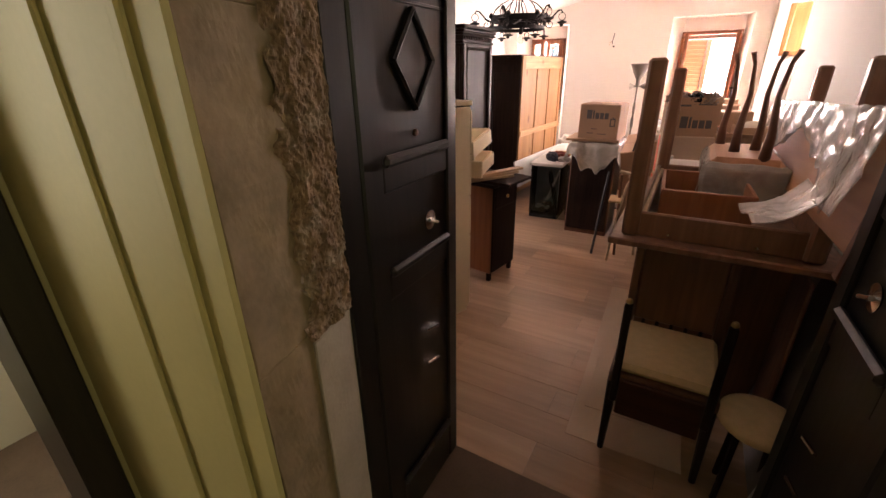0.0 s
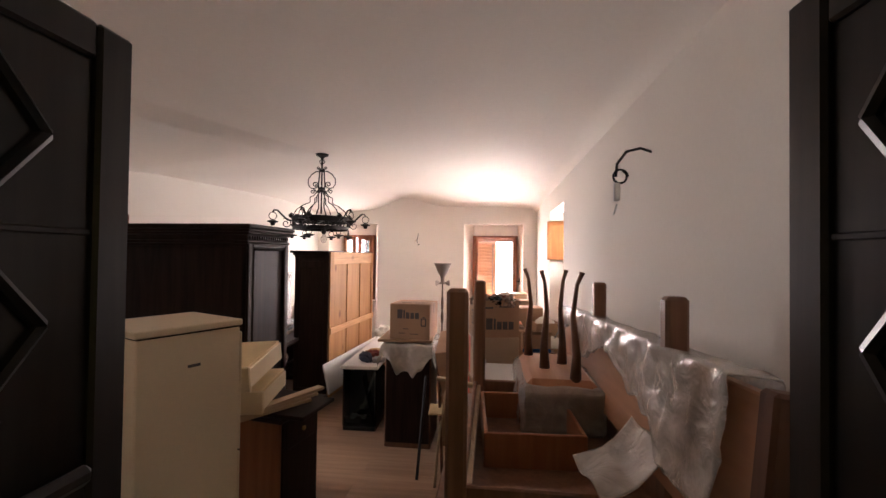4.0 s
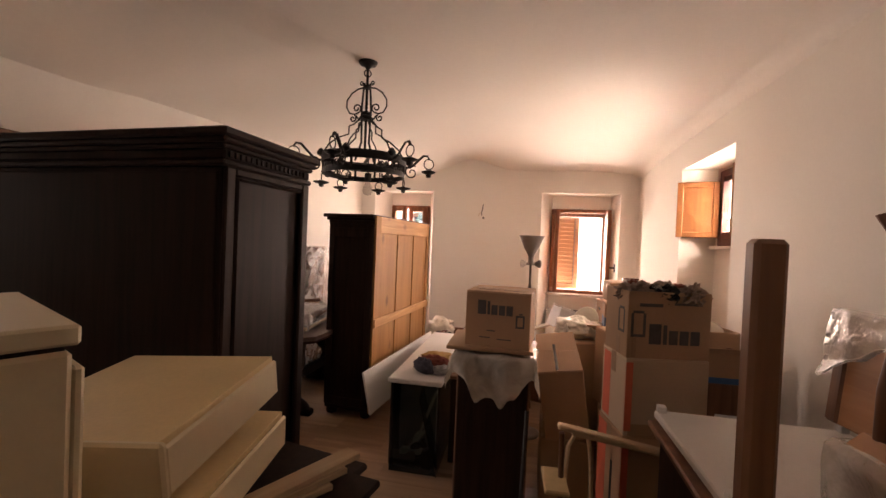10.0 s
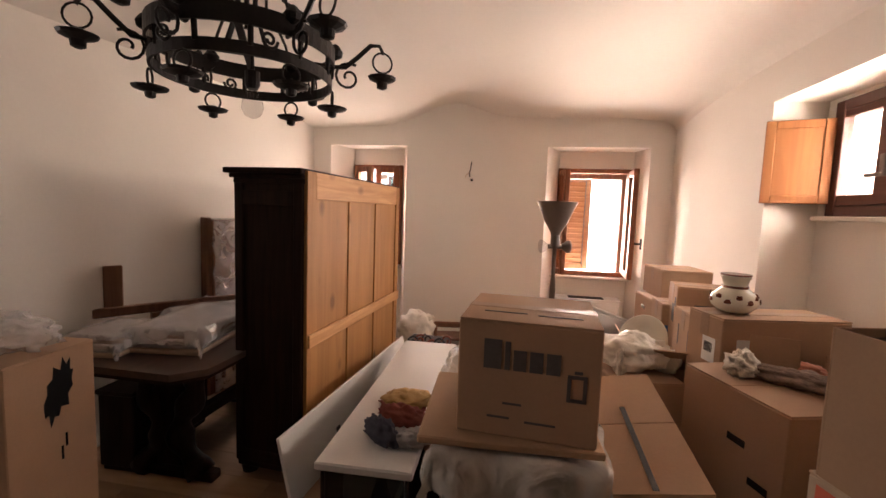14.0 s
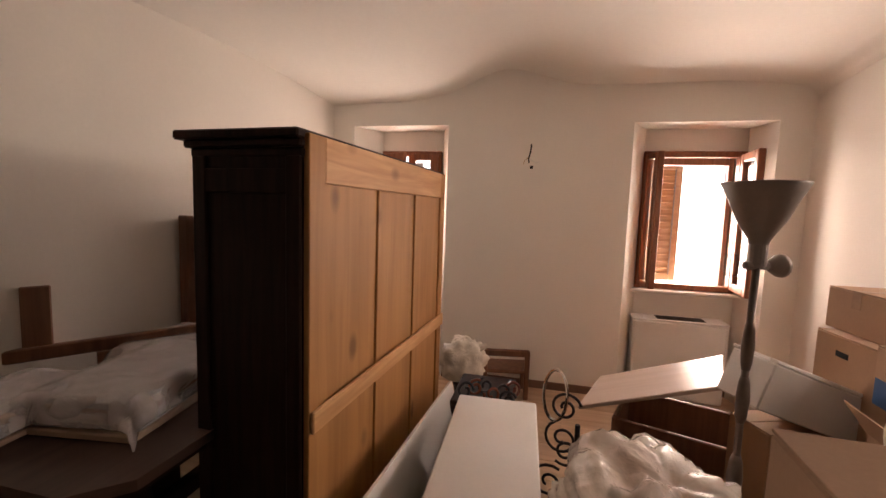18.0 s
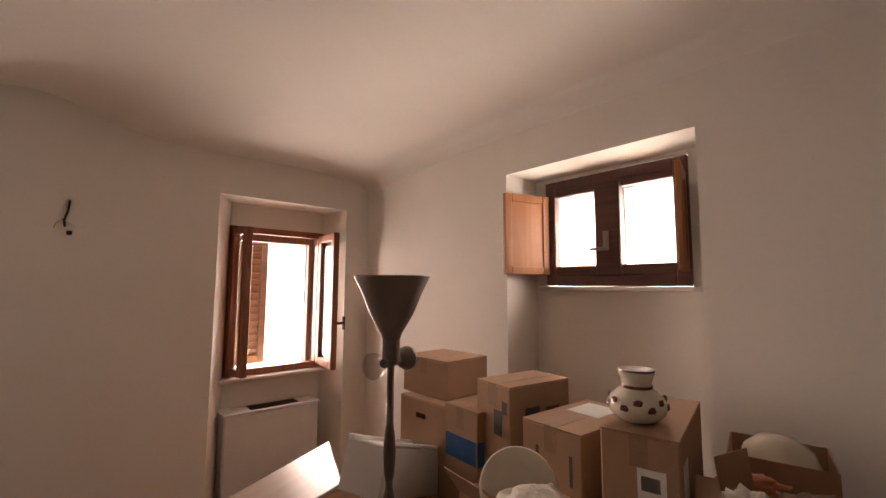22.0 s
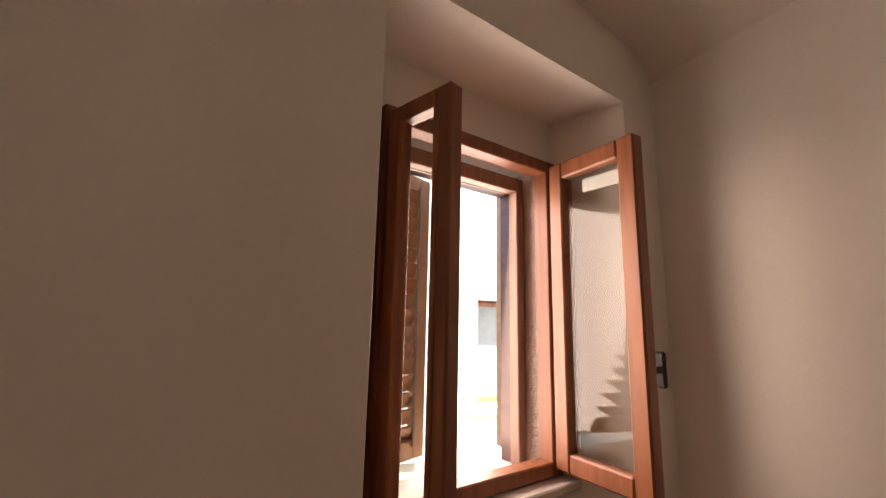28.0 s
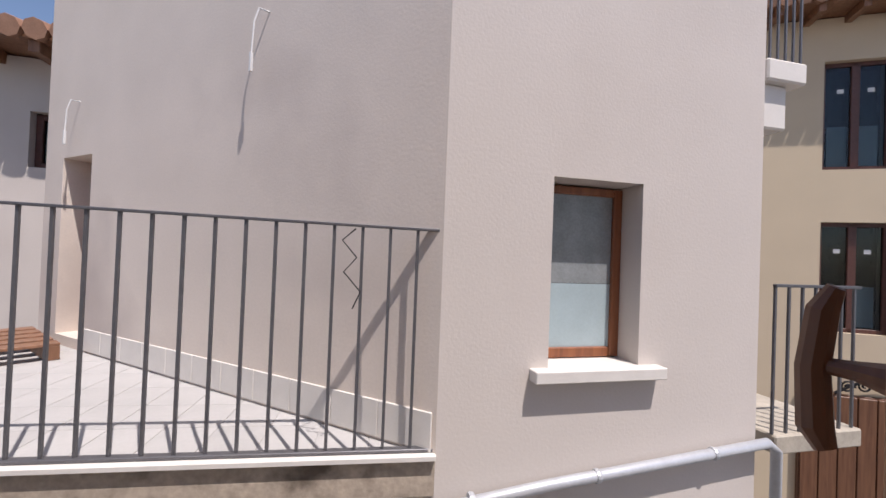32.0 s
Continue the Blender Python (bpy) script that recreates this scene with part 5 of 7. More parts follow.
        # No cut is made: a black patch paints the shade inside the hole.
        part("hand_hole", b, BLACKM, c, "hand hole with its shade painted black")
    return c


def logo(face, u, v, s, flip=False):
    """Five upright bars and a bag-shaped ring, standing for the maker's printed mark."""
    out = []
    o = 0.0
    for wdt, hgt in ((0.058, 0.098), (0.018, 0.094), (0.042, 0.068), (0.042, 0.068), (0.044, 0.068)):
        out.append((face, u + o * s, v + (0.0 if not flip else 0.02 * s), wdt * s, hgt * s, INK))
        o += wdt + 0.010
    r = u + (o + 0.012) * s
    for du, dv, a, b in ((0, -0.07, 0.012, 0.07), (0.048, -0.07, 0.012, 0.07), (0, -0.08, 0.06, 0.012), (0, -0.004, 0.06, 0.012), (0.02, 0.012, 0.025, 0.010)):
        out.append((face, r + du * s, v + dv * s, a * s, b * s, INK))
    return out


carton(-0.645, 6.09, 0.978, -4, 0.37, 0.36, 0.315, "printed detergent carton closed with tape on the wrapped cabinet", marks=logo("s", -0.115, 0.185, 0.82) + [("s", -0.06, 0.09, 0.05, 0.006, INK), ("s", -0.10, 0.05, 0.06, 0.006, INK), ("s", 0.0, 0.045, 0.08, 0.006, INK), ("t", -0.13, -0.09, 0.12, 0.008, INK), ("t", 0.02, -0.10, 0.12, 0.008, INK)])
# The slot's dark is a black strip painted across the closed flaps.
carton(-0.246, 6.25, 0.525, 0, 0.245, 0.54, 0.42, "long plain carton with a dark slot between its flaps", tape=False, marks=[("t", -0.022, -0.26, 0.016, 0.34, BLACKM)], rx=11, ry=-9)
carton(-0.25, 6.27, 0.0, 0, 0.27, 0.54, 0.46, "dark brown carton in shadow below another", material=CARD_IN, tape=False)

# stack with the second printed carton
carton(0.09, 5.635, 0.0, 12, 0.37, 0.27, 0.755, "large carton with a red striped corner under a stack", marks=[("w", 0.03, 0.2, 0.10, 0.54, INK_RED), ("s", -0.183, 0.2, 0.03, 0.54, INK_RED), ("w", -0.05, 0.4, 0.02, 0.20, INK)])
carton(0.09, 5.63, 0.7585, 12, 0.36, 0.26, 0.335, "pale carton with a red striped corner in a stack", material=CARD_PALE, marks=[("w", 0.03, 0.02, 0.08, 0.30, INK_RED), ("s", -0.178, 0.02, 0.03, 0.30, INK_RED), ("s", -0.16, 0.001, 0.35, 0.05, CARD_IN)])
bagmark = lambda f, u, v, k: [(f, u, v, 0.012 * k, 0.10 * k, INK), (f, u + 0.055 * k, v, 0.012 * k, 0.10 * k, INK), (f, u, v - 0.008 * k, 0.067 * k, 0.012 * k, INK), (f, u + 0.008 * k, v + 0.10 * k, 0.05 * k, 0.012 * k, INK)]
carton(0.09, 5.625, 1.0975, 12.5, 0.36, 0.24, 0.290, "printed detergent carton upside down and open, full of rags", open_top="bare", marks=logo("s", -0.085, 0.045, 0.9, True)[:5] + bagmark("s", -0.165, 0.10, 0.95) + bagmark("w", -0.09, 0.11, 0.95) + [("s", -0.13, 0.225, 0.10, 0.014, INK), ("s", 0.02, 0.235, 0.12, 0.010, INK), ("s", -0.16, 0.001, 0.02, 0.09, TAPE), ("w", -0.05, 0.001, 0.04, 0.08, TAPE)])
for k in range(7):
    rg = thing("rag", -0.02 + 0.04 * k - 0.02 * (k % 3), 5.57 + 0.045 * (k % 3), 1.335, 40 * k, "crumpled patterned rag sticking out of the carton", "rag", "rags in the carton")
    part("cloth", lump(0.070, 0.05, 0.042, 2.0 + k, 0.75, 26, 14, 3.6), (CLOTH, GLAZE, CLOTH, BLACKM, CLOTH, REDCLOTH, CLOTH)[k], rg)
carton(0.205, 6.35, 0.56, 17, 0.40, 0.42, 0.48, "carton with hand holes and a bag of rags on top", handle=(("w", -0.04, 0.32), ("w", -0.13, 0.22)), tape=False)
carton(0.22, 6.25, 0.0, 2, 0.48, 0.34, 0.555, "plain carton at the foot of a stack", tape=False)
carton(0.50, 5.925, 0.0, 0, 0.24, 0.11, 0.91, "brown wooden crate beside the stack of cartons", tape=False, material=MIDWOOD, marks=[("s", -0.05, 0.60, 0.10, 0.16, PAPER)])
carton(0.46, 5.925, 0.914, 4, 0.24, 0.11, 0.15, "small open carton with a blue base", open_top=True, marks=[("s", -0.12, 0.0, 0.24, 0.03, BLUE)])
fl2 = thing("cardboard_flap", 0.235, 6.47, 1.043, -15, "loose cardboard flap standing on the carton", "cardboard", "", -8)
moulded_box(fl2, "sheet", -0.075, 0.075, -0.002, 0.002, 0, 0.125, CARD, 0.001)
rg = thing("scarf", 0.235, 6.335, 1.042, -38, "crumpled patterned scarf on the carton", "scarf")
part("cloth", lump(0.17, 0.045, 0.030, 5.1, 0.45, 48, 22, 3.0), CLOTH, rg, "", True)
rg = thing("bag", 0.10, 6.41, 1.042, 60, "crumpled pink and cream bag on the carton", "bag")
part("film", lump(0.065, 0.045, 0.045, 9.3, 0.45, 40, 22, 2.6), BAG, rg, "", True)

# cartons in the north-east corner
carton(0.37, 7.83, 1.068, 2, 0.30, 0.34, 0.185, "small closed carton on top of the corner stack")
carton(0.34, 7.76, 0.66, 3, 0.36, 0.36, 0.405, "plain carton with a hand hole in the corner stack", handle=(("w", 0.02, 0.33),), tape=False)
carton(0.34, 7.76, 0.0, 0, 0.40, 0.38, 0.655, "large carton at the foot of the corner stack")
carton(0.33, 7.47, 0.60, -3, 0.36, 0.22, 0.49, "carton banded with blue tape", marks=[("w", -0.10, 0.27, 0.2, 0.10, BLUE), ("s", -0.18, 0.27, 0.08, 0.10, BLUE)])
carton(0.35, 7.29, 0.86, -8, 0.35, 0.21, 0.36, "printed carton with round grey marks", marks=[("w", -0.06, 0.16, 0.05, 0.10, INK), ("s", -0.09, 0.17, 0.08, 0.10, INK), ("s", 0.03, 0.18, 0.08, 0.08, INK), ("w", -0.09, 0.25, 0.03, 0.05, INK)])
carton(0.34, 7.33, 0.0, 0, 0.40, 0.50, 0.595, "large plain carton under the others", tape=False)
carton(0.36, 7.28, 0.60, -2, 0.34, 0.16, 0.255, "plain carton between the others")
carton(0.33, 6.985, 0.60, -3, 0.42, 0.25, 0.535, "carton with a grey triangle and papers on top", marks=[("w", -0.02, 0.24, 0.05, 0.05, INK), ("w", -0.09, 0.36, 0.012, 0.10, INK), ("w", 0.05, 0.36, 0.012, 0.10, INK), ("t", 0.0, -0.06, 0.16, 0.14, PAPER)])
carton(0.33, 6.99, 0.0, 0, 0.44, 0.27, 0.595, "plain carton at the foot of a stack", tape=False)
carton(0.335, 6.725, 0.55, 12, 0.52, 0.21, 0.65, "tall brown carton with a white label", marks=[("w", -0.07, 0.46, 0.075, 0.10, PAPER), ("w", -0.055, 0.50, 0.05, 0.04, INK), ("w", 0.03, 0.36, 0.02, 0.04, INK), ("w", 0.0, 0.36, 0.02, 0.04, INK), ("w", -0.03, 0.36, 0.02, 0.04, INK), ("s", -0.20, 0.46, 0.08, 0.11, PAPER)])
carton(0.33, 6.72, 0.0, 10, 0.50, 0.22, 0.545, "plain carton under the tall carton", tape=False)
vase = thing("vase", 0.205, 6.725, 1.2045, 0, "cream ceramic vase painted with brown flowers", "vase")
part("body", lathe(bmesh.new(), [(0.045, 0), (0.058, 0.005), (0.081, 0.026), (0.088, 0.048), (0.080, 0.070), (0.058, 0.091), (0.046, 0.101), (0.044, 0.116), (0.049, 0.138), (0.054, 0.143), (0.054, 0.157), (0.047, 0.157), (0.040, 0.13), (0.038, 0.11)], 32), CERAMIC, vase, "", True)
part("band", lathe(bmesh.new(), [(0.0465, 0.100), (0.0480, 0.103), (0.0470, 0.110), (0.0440, 0.110)], 28), GLAZE, vase)
part("band", lathe(bmesh.new(), [(0.0540, 0.152), (0.0556, 0.154), (0.0550, 0.158), (0.0500, 0.158)], 28), GLAZE, vase)
for k in range(14):
    a = k * 0.449
    rr, zz = (0.0885, 0.052) if k % 2 else (0.0835, 0.070)
    bm = lump(0.012, 0.004, 0.010, k * 0.7, 0.6, 10, 6)
    o = part("painted_flower", bm, GLAZE, vase)
    o.matrix_basis = pose(rr * math.cos(a), rr * math.sin(a), zz - 0.01, 0, 0, math.degrees(a) + 90)

# open carton with plates and a carrier bag in front of the corner
carton(0.10, 7.06, 0.50, -6, 0.36, 0.38, 0.385, "open carton holding plates", open_top=True)
carton(0.10, 7.06, 0.0, -6, 0.30, 0.34, 0.495, "carton under the open carton", material=CARD_IN, tape=False)
pl = thing("plate", 0.03, 7.06, 0.78, 0, "large cream oval plate standing in the carton", "plate", "", 62, 0)
pl.matrix_basis = pose(-0.05, 7.00, 0.975, 66, 0, -46)
part("dish", lathe(bmesh.new(), [(0.004, 0.0), (0.07, 0.002), (0.12, 0.016), (0.125, 0.019), (0.12, 0.021), (0.07, 0.008), (0.004, 0.006)], 36), CERAMIC, pl, "", True)
bag = thing("carrier_bag", -0.13, 6.87, 0.88, 25, "full white plastic carrier bag on cartons", "bag")
part("film", lump(0.17, 0.13, 0.085, 4.4, 0.30, 72, 30, 1.6, None, 0.022), BAG, bag, "", True)
for hx, hy, hr in ((0.10, -0.085, 35), (-0.12, -0.06, -40)):
    o = part("handle", lump(0.022, 0.05, 0.06, hx * 9 + 5, 0.5, 36, 18, 1.6, None, 0.12), BAG, bag, "limp plastic handle", True)
    o.matrix_basis = pose(hx, hy, 0.0, 0, 0, hr)
carton(-0.13, 6.83, 0.0, 10, 0.30, 0.30, 0.875, "tall carton under the carrier bag", tape=False)

# things by the east wall
carton(0.60, 6.45, 0.725, 12, 0.25, 0.27, 0.37, "open dark-lined carton with a round bowl", open_top="bare")
carton(0.605, 6.43, 0.0, 3, 0.29, 0.36, 0.72, "plain carton by the east wall", tape=False)
gl = thing("bowl", 0.60, 6.45, 1.0, 0, "upturned round grey bowl in the carton", "bowl")
part("shell", lathe(bmesh.new(), [(0.112, 0), (0.110, 0.05), (0.092, 0.10), (0.05, 0.135), (0.004, 0.145)], 30), CERAMIC, gl, "", True)
tu = thing("tureen_lid", 0.60, 6.10, 0.93, 0, "cream ceramic lid with a brown knob", "lid")
part("dome", lathe(bmesh.new(), [(0.135, 0), (0.14, 0.008), (0.12, 0.04), (0.08, 0.07), (0.03, 0.085), (0.004, 0.088)], 34), CERAMIC, tu, "", True)
part("knob", lathe(bmesh.new(), [(0.012, 0.085), (0.010, 0.095), (0.022, 0.104), (0.018, 0.116), (0.003, 0.12)], 16), GLAZE, tu, "", True)
carton(0.61, 6.10, 0.0, 0, 0.34, 0.24, 0.925, "carton by the east wall under a ceramic lid", tape=False)
op = thing("packet", 0.33, 6.47, 1.042, 115, "orange plastic packet on the carton", "packet")
part("film", lump(0.075, 0.032, 0.026, 6.6, 0.4, 30, 18, 2.4), PINKORANGE, op, "", True)

# bubble-wrapped heap behind the wrapped cabinet
dkc = thing("low_cabinet", -0.78, 6.78, 0, 0, "low dark cabinet hidden under bubble wrap", "cabinet")
moulded_box(dkc, "carcass", -0.23, 0.20, -0.36, 0.30, 0, 0.60, DARKWOOD)
moulded_box(dkc, "top", -0.25, 0.22, -0.37, 0.32, 0.60, 0.625, MIDWOOD)
hp = thing("bubble_wrap", -0.77, 6.74, 0.628, 10, "heap of crumpled bubble wrap", "bubble wrap")
part("crumpled_sheet", lump(0.245, 0.35, 0.165, 1.7, 0.30, 96, 52, 2.4), BUBBLE, hp, "", True)

# floor lamp
fl = thing("floor_lamp", -0.50, 7.07, 0, 0, "grey metal torchiere floor lamp with side spots", "floor lamp")
part("base", lathe(bmesh.new(), [(0.13, 0), (0.135, 0.012), (0.11, 0.025), (0.03, 0.04), (0.015, 0.06)], 28), GREYM, fl, "", True)
part("pole", tube(bmesh.new(), [(0, 0, 0.04), (0, 0, 1.42)], 0.010, 12), POLE, fl, "", True)
for z0, r in ((0.62, 0.017), (0.78, 0.021), (1.02, 0.018), (1.18, 0.017)):
    part("turned_knop", lathe(bmesh.new(), [(0.011, z0 - 0.07), (r * 0.85, z0 - 0.05), (r, z0), (r * 0.8, z0 + 0.05), (0.011, z0 + 0.07)], 16), POLE, fl, "", True)
part("socket", lathe(bmesh.new(), [(0.02, 1.41), (0.024, 1.42), (0.024, 1.49), (0.018, 1.50)], 16), GREYM, fl)
part("bowl_shade", lathe(bmesh.new(), [(0.022, 1.47), (0.028, 1.49), (0.06, 1.545), (0.082, 1.60), (0.104, 1.645), (0.104, 1.648), (0.098, 1.645), (0.075, 1.60), (0.05, 1.55), (0.010, 1.50)], 36), GREYM, fl, "grey metal bowl shade", True)
for s, ang in ((-1, 200), (1, 20)):
    a = radians(ang)
    u = Vector((math.cos(a), math.sin(a), 0))
    part("side_arm", tube(bmesh.new(), [(0, 0, 1.415), u * 0.035 + Vector((0, 0, 1.415))], 0.012, 10), GREYM, fl)
    m = Matrix.Translation(u * 0.035 + Vector((0, 0, 1.415))) @ u.to_track_quat("Z", "Y").to_matrix().to_4x4()
    part("spot_bulb", lathe(bmesh.new(), [(0.012, 0), (0.02, 0.012), (0.033, 0.035), (0.034, 0.045), (0.004, 0.052)], 18, m=m), BULB if s < 0 else GREYM, fl, "clear spot bulb" if s < 0 else "", True)

# chest with a lifted lid, white case, round stool
ch = thing("chest", -0.34, 8.02, 0, -20, "orange-brown wooden chest with its pale lid lifted askew", "chest")
for x0, x1, y0, y1 in ((-0.30, 0.32, -0.22, -0.20), (-0.30, 0.32, 0.20, 0.22), (-0.30, -0.28, -0.20, 0.20), (0.30, 0.32, -0.20, 0.20)):
    moulded_box(ch, "side", x0, x1, y0, y1, 0, 0.52, MIDWOOD)
moulded_box(ch, "bottom", -0.28, 0.28, -0.20, 0.20, 0.02, 0.04, MIDWOOD, 0)
lid = part("lid", box(-0.02, 0.66, -0.25, 0.25, 0, 0.02, 0.004), LIDWOOD, ch, "smooth brown lid")
lid.matrix_basis = pose(-0.44, 0.0, 0.53, 0, -24, 0)
sc = carton(-0.07, 7.70, 0.0, 20, 0.30, 0.20, 0.70, "dark tall carton behind the lamp", material=CARD_IN, tape=False)
ws = thing("white_case", -0.066, 7.665, 0.735, 21, "white laminated box lying tilted on the pile", "box", "", 0, 20)
moulded_box(ws, "body", -0.27, 0.27, -0.10, 0.10, 0.0, 0.19, WHITE2)
moulded_box(ws, "edge_strip", -0.272, 0.272, -0.103, -0.07, 0.19, 0.205, PAPER, 0.003)
moulded_box(ws, "edge_strip", -0.272, 0.272, 0.07, 0.103, 0.19, 0.205, PAPER, 0.003)
rs = thing("round_stool", -0.60, 7.555, 0, 0, "round stool with a smooth red-brown wooden seat", "stool")
part("seat", lathe(bmesh.new(), [(0.004, 0.46), (0.205, 0.46), (0.215, 0.468), (0.215, 0.482), (0.205, 0.49), (0.004, 0.49)], 40), REDWOOD, rs, "", True)
for k in range(4):
    a = k * math.pi / 2 + 0.5
    part("leg", tube(bmesh.new(), [(0.11 * math.cos(a), 0.11 * math.sin(a), 0.46), (0.16 * math.cos(a), 0.16 * math.sin(a), 0)], 0.016), MIDWOOD, rs)

# iron scrollwork, carved mirror, washbasin pedestal with a bag, small chair
ir = thing("iron_headboard", -1.00, 7.72, 0, -12, "black wrought-iron scroll headboard standing on the floor", "headboard")
for x in (-0.11, 0.12):
    part("post", tube(bmesh.new(), [(x, 0, 0), (x, 0, 0.56)], 0.012), IRON, ir)
for k, (cx, cz, r, st) in enumerate(((0.06, 0.63, 0.075, 0.3), (0.05, 0.47, 0.085, 2.0), (0.07, 0.40, 0.07, 4.0), (0.0, 0.24, 0.09, 1.0), (0.08, 0.18, 0.06, 3.0), (-0.18, 0.52, 0.07, 2.4), (-0.22, 0.60, 0.05, 0.5))):
    part("scroll", tube(bmesh.new(), spiral((cx, 0.01 * (k % 3), cz), r, 1.5, st, ((1, 0, 0), (0, 0, 1)), 26, 0.2), 0.007, 7), IRON, ir)
part("top_hoop", tube(bmesh.new(), spiral((0.01, 0, 0.68), 0.05, 1.0, 0, ((1.1, 0, 0), (0, 0, 2.5)), 32, 1.0), 0.008, 8), CHROME, ir, "bare metal hoop")
pd = thing("pedestal", -1.60, 8.66, 0, 0, "dark turned wooden pedestal", "pedestal")
part("column", lathe(bmesh.new(), [(0.13, 0), (0.13, 0.03), (0.07, 0.06), (0.055, 0.2), (0.075, 0.28), (0.09, 0.30), (0.09, 0.32)], 20), DARKWOOD, pd, "", True)
bg = thing("plastic_bag", -1.60, 8.64, 0.321, 30, "knotted cream plastic bag on the pedestal", "bag")
part("film", lump(0.165, 0.15, 0.165, 5.2, 0.28, 40, 26, 2.4), BAG, bg, "", True)
part("knot", lump(0.03, 0.025, 0.025, 1.2, 0.5, 12, 8), BAG, part("neck", tube(bmesh.new(), [(0.09, -0.03, 0.22), (0.16, -0.05, 0.25)], [0.03, 0.018]), BAG, bg))
bc2 = thing("crate", -1.36, 8.05, 0.0, 0, "dark crate holding green and bronze metal ornaments", "crate")
moulded_box(bc2, "body", -0.17, 0.16, -0.20, 0.20, 0, 0.52, DARKWOOD)
for k in range(6):
    part("ornament", tube(bmesh.new(), spiral((-0.10 + 0.05 * k, -0.12 + 0.05 * (k % 3), 0.55), 0.045, 1.3, k, ((1, 0.3, 0), (0, 0.4, 1)), 16, 0.3), 0.008, 6), (IRON, GLAZE)[k % 2], bc2)
sch = thing("chair", -1.32, 9.10, 0, 10, "low brown wooden chair frame by the wall", "chair")
for x in (-0.17, 0.17):
    part("leg", box(x - 0.02, x + 0.02, -0.02, 0.02, 0, 0.40, 0.006), MIDWOOD, sch)
    part("leg", box(x - 0.02, x + 0.02, 0.20, 0.24, 0, 0.24, 0.006), MIDWOOD, sch)
part("top_rail", box(-0.19, 0.19, -0.018, 0.018, 0.36, 0.42, 0.012), MIDWOOD, sch)
part("seat", box(-0.19, 0.19, -0.02, 0.25, 0.22, 0.25, 0.008), MIDWOOD, sch)

# ---- upturned table by the east wall and what lies in it ----
ut = thing("table", 0.0, 0.0, 0.0, 0, "brown wooden table lying upside down, legs in the air", "table")
moulded_box(ut, "tabletop", -0.10, 0.70, 3.38, 4.62, 0.915, 0.945, LEGWOOD)
for x0, x1, y0, y1 in ((-0.02, 0.62, 3.45, 3.472), (-0.02, 0.62, 4.528, 4.55), (-0.02, 0.002, 3.472, 4.528), (0.598, 0.62, 3.472, 4.528)):
    moulded_box(ut, "apron", x0, x1, y0, y1, 0.945, 1.05, LEGWOOD)
for x0, x1, y0, y1 in ((0.002, 0.598, 3.472, 3.49), (0.002, 0.02, 3.49, 4.51)):
    moulded_box(ut, "slide_rail", x0, x1, y0, y1, 0.99, 1.03, PALEWOOD, 0.003)
for x, y, top in ((-0.025, 3.455, 1.635), (0.010, 4.53, 1.60), (0.59, 3.450, 1.625), (0.65, 4.53, 1.60)):
    part("leg", box(x - 0.032, x + 0.032, y - 0.026, y + 0.026, 0.945, top, 0.010), LEGWOOD, ut)
for x in (0.12, 0.42):
    part("screw", lathe(bmesh.new(), [(0.003, 0), (0.007, 0.001), (0.006, 0.004), (0.001, 0.005)], 8, m=Matrix.Translation((x, 3.45, 0.965)) @ Matrix.Rotation(radians(90), 4, "X")), CHROME, ut)
dk = thing("desk", 0.36, 4.05, 0, 0, "dark cabinet carrying the upturned table", "cabinet")
moulded_box(dk, "carcass", -0.32, 0.32, -0.28, 0.52, 0, 0.885, MIDWOOD)
moulded_box(dk, "top", -0.36, 0.34, -0.32, 0.56, 0.885, 0.912, DARKWOOD)
moulded_box(dk, "side_panel", 0.25, 0.265, -0.60, -0.34, 0.05, 0.86, MIDWOOD)
tr = thing("drawer", 0.22, 4.02, 0.947, 3, "empty brown wooden drawer lying in the upturned table", "drawer")
for x0, x1, y0, y1 in ((-0.18, 0.2, -0.24, -0.225), (-0.18, 0.2, 0.225, 0.24), (-0.18, -0.165, -0.225, 0.225), (0.185, 0.2, -0.225, 0.225)):
    moulded_box(tr, "side", x0, x1, y0, y1, 0.0, 0.13, REDWOOD, 0.003)
moulded_box(tr, "bottom", -0.165, 0.185, -0.225, 0.225, 0.002, 0.01, MIDWOOD, 0.001)

us = thing("chair", 0.39, 4.38, 0.95, 0, "upturned chair with dark curved legs, its seat in bubble wrap", "chair")
moulded_box(us, "seat", -0.16, 0.16, -0.28, 0.28, 0.13, 0.235, HEADWOOD, 0.03)
moulded_box(us, "backrest", -0.16, -0.13, -0.25, 0.25, 0.0, 0.16, MIDWOOD, 0.01)
for k, (x, y) in enumerate(((-0.106, 0.212), (0.048, 0.042), (-0.050, -0.057), (0.064, -0.234))):
    sx, sy = (-1 if x < 0 else 1), (1 if y > 0 else -1)
    part("leg", tube(bmesh.new(), [(x, y, 0.22), (x + sx * 0.004, y + sy * 0.004, 0.34), (x - sx * 0.010, y - sy * 0.010, 0.52), (x + sx * 0.004, y + sy * 0.002, 0.66), (x + sx * 0.020, y + sy * 0.018, 0.705), (x + sx * 0.022, y + sy * 0.020, 0.715)], [0.027, 0.019, 0.012, 0.0085, 0.0105, 0.0125], 12), MIDWOOD, us, "", True)
wr = thing("bubble_wrap", 0.39, 4.37, 0.955, 0, "bubble wrap taped round the upturned chair seat", "bubble wrap")
b2 = box(-0.185, 0.185, -0.305, 0.305, -0.004, 0.205, 0.02)
